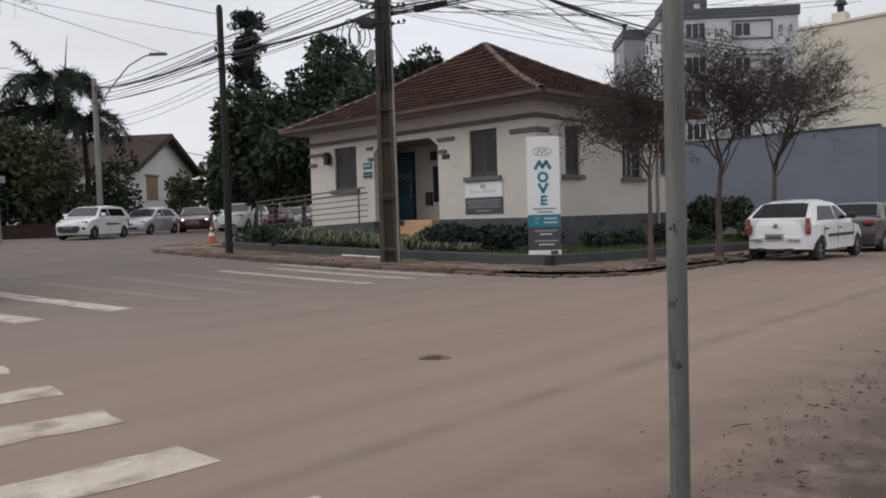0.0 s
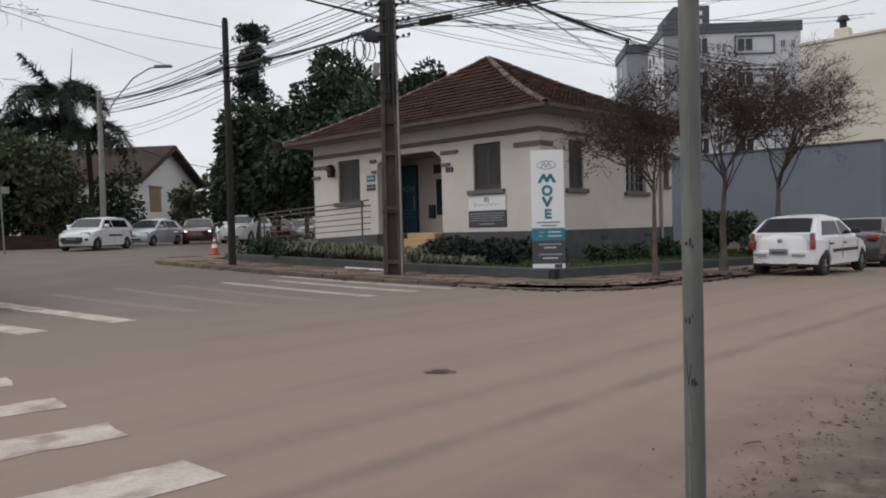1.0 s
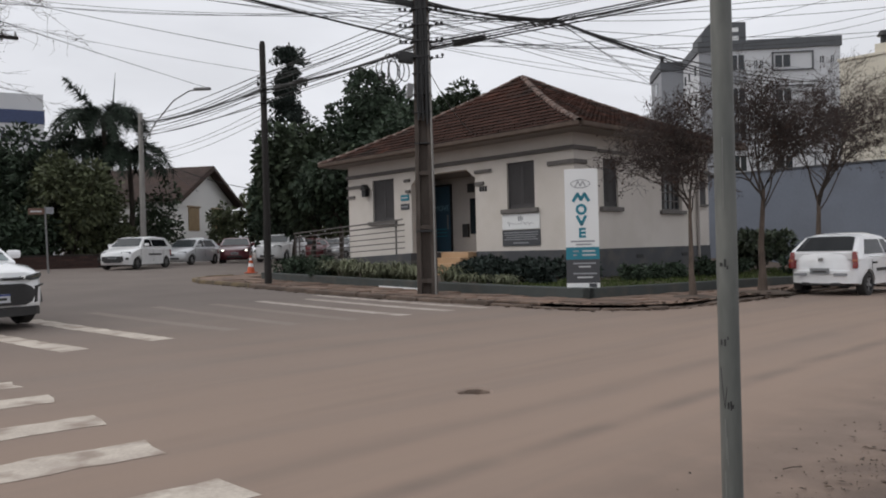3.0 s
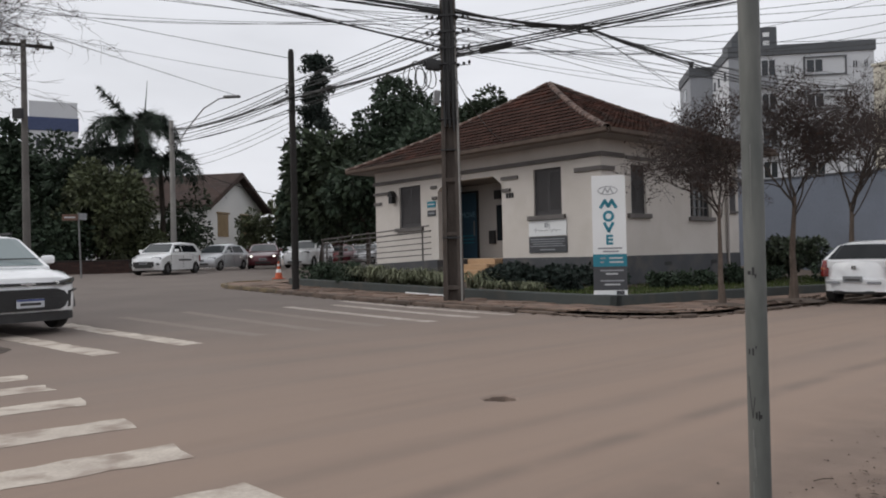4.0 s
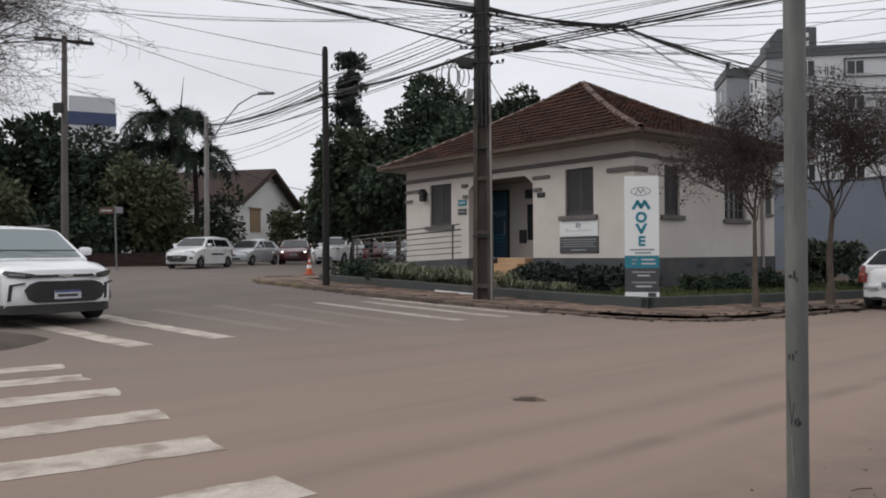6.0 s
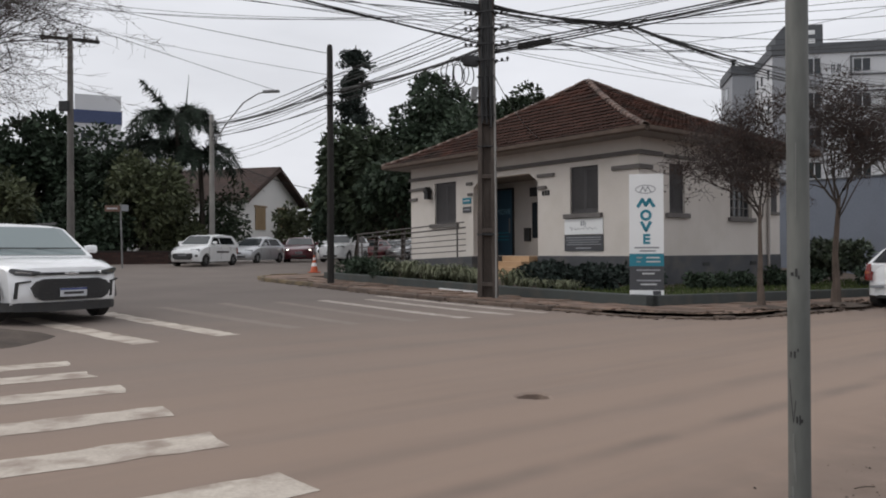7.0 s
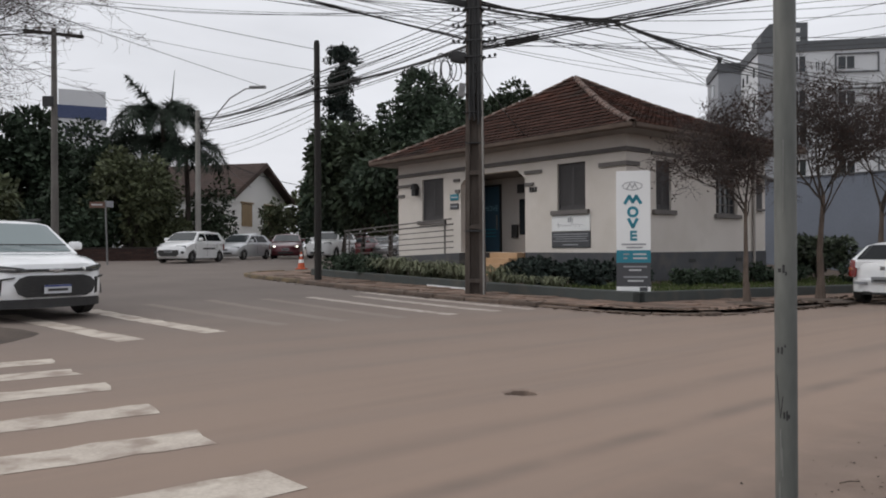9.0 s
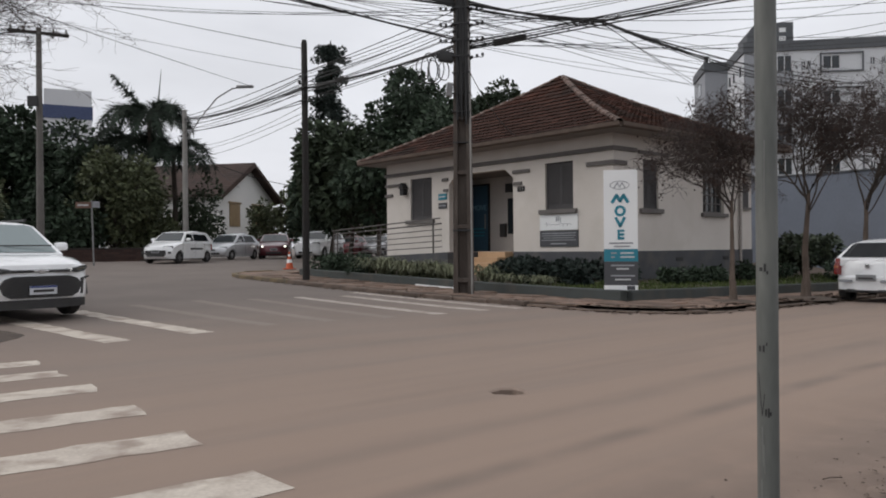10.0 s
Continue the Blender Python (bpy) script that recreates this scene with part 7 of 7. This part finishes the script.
cable((LAMP[0] + 0.3, LAMP[1], 6.2), (-13.5, 50, 5.2), 0.4, 0.02)
cable((P1[0], P1[1], 5.3), HOUSE @ Vector((-3.0, -0.6, 4.35)), 0.25, 0.009, label="thin service cable to the house eave")

# hardware on the concrete pole
gear = thing("cable_joint_box", pose(P1[0] - 0.33, P1[1] - 0.1, 5.27, 0, 8, 10), "black cable joint box hung beside the pole", "cable box")
part("case", box(-0.18, 0.16, -0.08, 0.08, -0.12, 0.12, 0.04), BLACK, gear, smooth=True)
part("end_cap", box(-0.24, -0.18, -0.05, 0.05, -0.06, 0.06, 0.02), DARK_METAL, gear)
sl = thing("cable_splice", pose(-0.07, 16.53, 5.54, 0, -4, -21.4), "long black cable splice sleeve in the bundle", "cable box")
part("sleeve", box(-0.38, 0.38, -0.06, 0.06, -0.065, 0.065, 0.035), BLACK, sl, smooth=True)
mb = thing("meter_box", pose(P1[0] - 0.27, P1[1] - 0.12, 4.55, 0, 6, 20), "pale grey metal box strapped to the pole", "cable box")
part("case", box(-0.065, 0.065, -0.06, 0.06, -0.15, 0.15, 0.015), GREY_METAL, mb)
part("door_panel", box(-0.045, 0.045, -0.066, -0.061, -0.12, 0.1), GREY_METAL, mb)
for k, (dx, z, r) in enumerate(((-0.55, 5.0, 0.30), (-0.62, 4.95, 0.24), (-0.72, 5.02, 0.33), (-0.40, 4.98, 0.22), (-0.85, 5.05, 0.26))):
    pts = []
    for i in range(19):
        w = 2 * math.pi * i / 18
        pts.append((P1[0] + dx + r * 0.55 * math.cos(w), P1[1] - 0.1 + 0.1 * math.sin(w * 2 + k), z + r * math.sin(w)))
    tagged(tube("cable_coil", pts, 0.012, BLACK, sides=5), "loose coil of black cable by the pole", "cable", "cable coils by the pole")
for z in (5.25, 5.6, 5.95, 6.3):
    band = thing("pole_clamp", pose(P1[0], P1[1], z, 0, 0, -4), "dark steel clamp with insulators round the pole", "pole clamp", "pole clamps")
    part("strap", box(-0.19, 0.19, -0.2, 0.17, 0, 0.04, 0.006), DARK_METAL, band)
    for s in (-1, 1):
        for d in (0.0, 0.12, 0.24):
            part("insulator", box(s * (0.22 + d) - 0.03, s * (0.22 + d) + 0.03, -0.06, 0.0, -0.02 + d * 0.2, 0.05 + d * 0.2, 0.02), BLACK, band)
        part("arm", box(min(s * 0.19, s * 0.48), max(s * 0.19, s * 0.48), -0.04, -0.02, 0.0, 0.014), DARK_METAL, band)

# scratches and scribbles on the near post
MARK = material("dark_scratch", (0.03, 0.03, 0.03), rough=0.8)
front_post = bpy.data.objects["steel_post"]
for z, a0, w, h in ((0.575, -118, 0.006, 0.022), (0.575, -104, 0.005, 0.030), (0.572, -96, 0.008, 0.012), (0.78, -150, 0.006, 0.018), (0.78, -128, 0.006, 0.022), (0.795, -112, 0.004, 0.010), (1.035, -140, 0.010, 0.012), (1.04, -118, 0.007, 0.026), (1.025, -106, 0.005, 0.012)):
    part("scratch", box(0.0330, 0.0343, -w / 2, w / 2, -h / 2, h / 2, 0, pose(0, 0, z, 0, 0, a0)), MARK, front_post)
SCUFF = material("pale_scuffed_paint", (0.20, 0.205, 0.19), (0.155, 0.16, 0.15), rough=0.7)
for pts, mat, w in (((-160, 0.70, -138, 0.565), MARK, 0.005), ((-138, 0.565, -124, 0.635), MARK, 0.005), ((-138, 0.53, -134, 0.40), SCUFF, 0.010), ((-130, 0.47, -126, 0.38), SCUFF, 0.008), ((-144, 0.36, -138, 0.12), SCUFF, 0.012), ((-120, 1.22, -117, 1.45), SCUFF, 0.008)):
    a0, z0, a1, z1 = pts
    row = []
    for k in range(9):
        a, z = radians(a0 + (a1 - a0) * k / 8), z0 + (z1 - z0) * k / 8
        row.append((0.0337 * math.cos(a), 0.0337 * math.sin(a), z))
    tube("scratch", row, w / 4, mat, front_post, sides=4)


# ---------------------------------------------------------------- clay verge on the camera's side
def verge():
    o, d, nrm = Vector((1.0, 3.15, 0)), Vector((0.677, 0.736, 0)), Vector((0.736, -0.677, 0))
    verts, faces = [], []
    cols = [0, 0.06, 0.14, 0.25, 0.4, 0.6, 0.85, 1.15, 1.5, 2.0, 2.6, 3.4, 5.0, 8.0]
    n = 640
    for i in range(n + 1):
        s = -9 + 40 * (i / n)
        for j, c in enumerate(cols):
            wob = 0.22 * noise.noise(Vector((s * 0.9, 0, 3))) + 0.12 * noise.noise(Vector((s * 4, 1, 3))) + 0.07 * noise.noise(Vector((s * 15, 2, 3)))
            p = o + d * s + nrm * (c + wob)
            z = 0.002 + min(c, 1.2) * 0.032 + (0.024 * noise.noise(Vector((p.x * 3, p.y * 3, 0))) + 0.014 * noise.noise(Vector((p.x * 11, p.y * 11, 2))) + 0.006 * noise.noise(Vector((p.x * 26, p.y * 26, 5)))) * min(c * 3, 1)
            if j == 0:
                z = -0.01
            verts.append((p.x, p.y, z))
    m = len(cols)
    for i in range(n):
        for j in range(m - 1):
            a = i * m + j
            faces.append((a, a + m, a + m + 1, a + 1))
    tagged(mesh_object("verge", verts, faces, ASPHALT, smooth=True), "trodden clay verge with damp dark patches", "verge", kind="structure")
    r = random.Random(12)
    v, f = [], []
    for k in range(3600):
        s, c = r.uniform(-3, 9), r.choice((r.uniform(-0.5, 3.2), r.gauss(0.05, 0.16)))
        p = o + d * s + nrm * c
        q = r.uniform(0.002, 0.007) * (1.7 if r.random() < 0.06 else 1)
        if c < 0.02 and r.random() < 0.75:
            continue
        z = 0.006 + min(max(c, 0), 1.2) * 0.035
        i = len(v)
        for a in range(5):
            w = a * 1.2566 + r.uniform(-0.3, 0.3)
            v.append((p.x + q * math.cos(w) * r.uniform(0.7, 1.4), p.y + q * math.sin(w) * r.uniform(0.7, 1.4), z - q * 0.4))
        v.append((p.x, p.y, z + q * r.uniform(0.3, 0.8)))
        for a in range(5):
            f.append((i + a, i + (a + 1) % 5, i + 5))
    tagged(mesh_object("gravel", v, f, material("brown_gravel", (0.15, 0.112, 0.09), (0.09, 0.07, 0.058), rough=0.9, per_island=0.5)), "scattered dark pebbles and leaf litter on the verge", "gravel", kind="stuff")

    v, f = [], []
    for k in range(900):
        s, c = r.uniform(-1.5, 8), abs(r.gauss(0.7, 0.55)) - 0.12
        p = o + d * s + nrm * c
        q, w = r.uniform(0.005, 0.017), r.uniform(0, 6.28)
        z = 0.012 + min(max(c, 0), 1.2) * 0.034
        a, b = Vector((math.cos(w), math.sin(w), 0)) * q * 1.6, Vector((-math.sin(w), math.cos(w), 0)) * q * 0.8
        i = len(v)
        e = Vector((p.x, p.y, z))
        v += [e + a, e + b + Vector((0, 0, q * r.uniform(0.1, 0.5))), e - a, e - b + Vector((0, 0, q * r.uniform(0.1, 0.5)))]
        f += [(i, i + 1, i + 2), (i, i + 2, i + 3)]
    tagged(mesh_object("verge_litter", v, f, LITTER), "dark dead leaves and clods strewn on the verge", "leaf litter", kind="stuff")
    for s, c, w, n in ((0.9, -0.12, 20, 0.11), (2.4, 0.5, -30, 0.09), (3.6, 0.1, 60, 0.13), (0.35, 0.35, 10, 0.06)):
        p = o + d * s + nrm * c
        z = 0.014 + max(c, 0) * 0.034
        e = Vector((math.cos(radians(w)), math.sin(radians(w)), 0)) * n / 2
        tagged(tube("stick", [(p.x - e.x, p.y - e.y, z), (p.x, p.y + 0.006, z + 0.003), (p.x + e.x, p.y + e.y, z)], 0.003, STREET_BARK, sides=5), "thin dry brown stick lying on the clay", "stick", "sticks on the verge")


verge()


def earth_corner():
    """The unpaved corner beside the waiting car."""
    n, rings = 40, 6
    verts, faces = [], []
    cx, cy = -8.6, 8.7
    for k in range(rings + 1):
        for i in range(n):
            w = 2 * math.pi * i / n
            rr = (2.25 + 0.25 * noise.noise(Vector((math.cos(w) * 2, math.sin(w) * 2, 7)))) * k / rings
            x, y = cx + rr * math.cos(w) * 1.15, cy + rr * math.sin(w) * 0.8
            verts.append((x, y, ground_z(x, y) + (0.09 * (1 - (k / rings) ** 4) + 0.02 * noise.noise(Vector((x * 4, y * 4, 0))) if k < rings else -0.02)))
    for k in range(rings):
        for i in range(n):
            a, b = k * n + i, k * n + (i + 1) % n
            faces.append((a, b, b + n, a + n))
    tagged(mesh_object("earth_island", verts, faces, WET_SOIL, smooth=True), "bare dark earth corner beside the crosswalk", "soil", kind="structure")


earth_corner()


# ---------------------------------------------------------------- roof tiles
def tile_mesh(mat, name):
    """An interlocking clay tile: two shallow rolls, thick at the lower edge. x across, y up the slope."""
    prof = [(-0.11, 0.0), (-0.08, 0.022), (-0.045, 0.006), (-0.005, 0.006), (0.03, 0.028), (0.075, 0.028), (0.11, 0.004)]
    v, f = [], []
    for y, lift in ((-0.20, 0.048), (0.19, 0.0)):
        v += [(x, y, z + lift) for x, z in prof]
    v += [(x, -0.20, z + 0.008) for x, z in prof]
    n = len(prof)
    for i in range(n - 1):
        f.append((i, i + 1, n + i + 1, n + i))
        f.append((2 * n + i, 2 * n + i + 1, i + 1, i))
    me = bpy.data.meshes.new(name)
    me.from_pydata(v, [], f)
    me.materials.append(mat)
    return me, v, f


def lay_tiles():
    me, tv, tf = tile_mesh(TILE, "roof_tile")
    r = random.Random(31)
    spots = []
    for face in range(4):
        p, q = CORNERS[face], CORNERS[(face + 1) % 4]
        along = (q - p).normalized()
        inward = Vector((-along.y, along.x, 0))
        a0, width = (Vector((APEX.x, APEX.y, 0)) - p).dot(along), (q - p).length
        run = (Vector((APEX.x, APEX.y, 0)) - p).dot(inward)
        slope_len = math.hypot(run, APEX.z - ZE)
        rows = int(slope_len / 0.345)
        for k in range(rows + 1):
            t = min((k + 0.35) * 0.345 / slope_len, 1)
            lo, hi = a0 * t, width - (width - a0) * t
            x = lo + 0.06 + r.uniform(0, 0.03)
            dz = (rise(t + 0.01) - rise(t)) / (0.01 * run)
            while x < hi - 0.04:
                o = p + along * x + inward * (run * t)
                spots.append((face, o, rise(t), along, math.degrees(math.atan(dz)), k))
                x += 0.212
    # the nearest, over the porch and the corner, are single pieces
    picked = [s for s in spots if s[0] == 0 and s[1].x > -7.2 and s[5] < 12][:300]
    ids = {id(s) for s in picked}
    v, f = [], []
    for s in spots:
        face, o, z, along, tilt, k = s
        rz = math.degrees(math.atan2(along.y, along.x))
        m = pose(o.x, o.y, z + 0.0 + r.uniform(-0.006, 0.008), 0, 0, rz + r.uniform(-1.5, 1.5)) @ pose(0, 0, 0, tilt + r.uniform(-1, 1.5))
        if id(s) in ids:
            ob = new("roof_tile", me)
            ob.parent = roof
            ob.matrix_local = m
        else:
            i = len(v)
            v += [m @ Vector(c) for c in tv]
            f += [tuple(i + a for a in q) for q in tf]
    rest = mesh_object("roof_tiles", v, f, TILE_MASS, roof)
    tagged(rest, kind="stuff")
    # capping tiles along the hips
    cap_me = bpy.data.meshes.new("hip_tile")
    cv, cf = [], []
    for y, rad in ((-0.2, 0.115), (0.2, 0.09)):
        for i in range(7):
            w = math.pi * i / 6
            cv.append((rad * math.cos(w), y, rad * math.sin(w) * 0.75))
        for i in range(7):
            w = math.pi * i / 6
            cv.append(((rad - 0.02) * math.cos(w), y, (rad - 0.02) * math.sin(w) * 0.75))
    for i in range(6):
        cf.append((i, i + 1, 14 + i + 1, 14 + i))
        cf.append((7 + i, 7 + i + 1, i + 1, i))
    cap_me.from_pydata(cv, [], cf)
    cap_me.materials.append(RIDGE)
    for c in CORNERS:
        flat = Vector((APEX.x - c.x, APEX.y - c.y, 0))
        n = int(flat.length / 0.34)
        for k in range(n):
            t = (k + 0.3) / n
            q = c + flat * t
            dz = (rise(min(t + 0.01, 1)) - rise(t - 0.01)) / (0.02 * flat.length)
            ob = new("hip_tile", cap_me)
            ob.parent = roof
            ob.matrix_local = pose(q.x, q.y, rise(t) + 0.02 + r.uniform(-0.01, 0.012), 0, 0, math.degrees(math.atan2(flat.y, flat.x)) - 90 + r.uniform(-4, 4)) @ pose(0, 0, 0, math.degrees(math.atan(dz)))


lay_tiles()
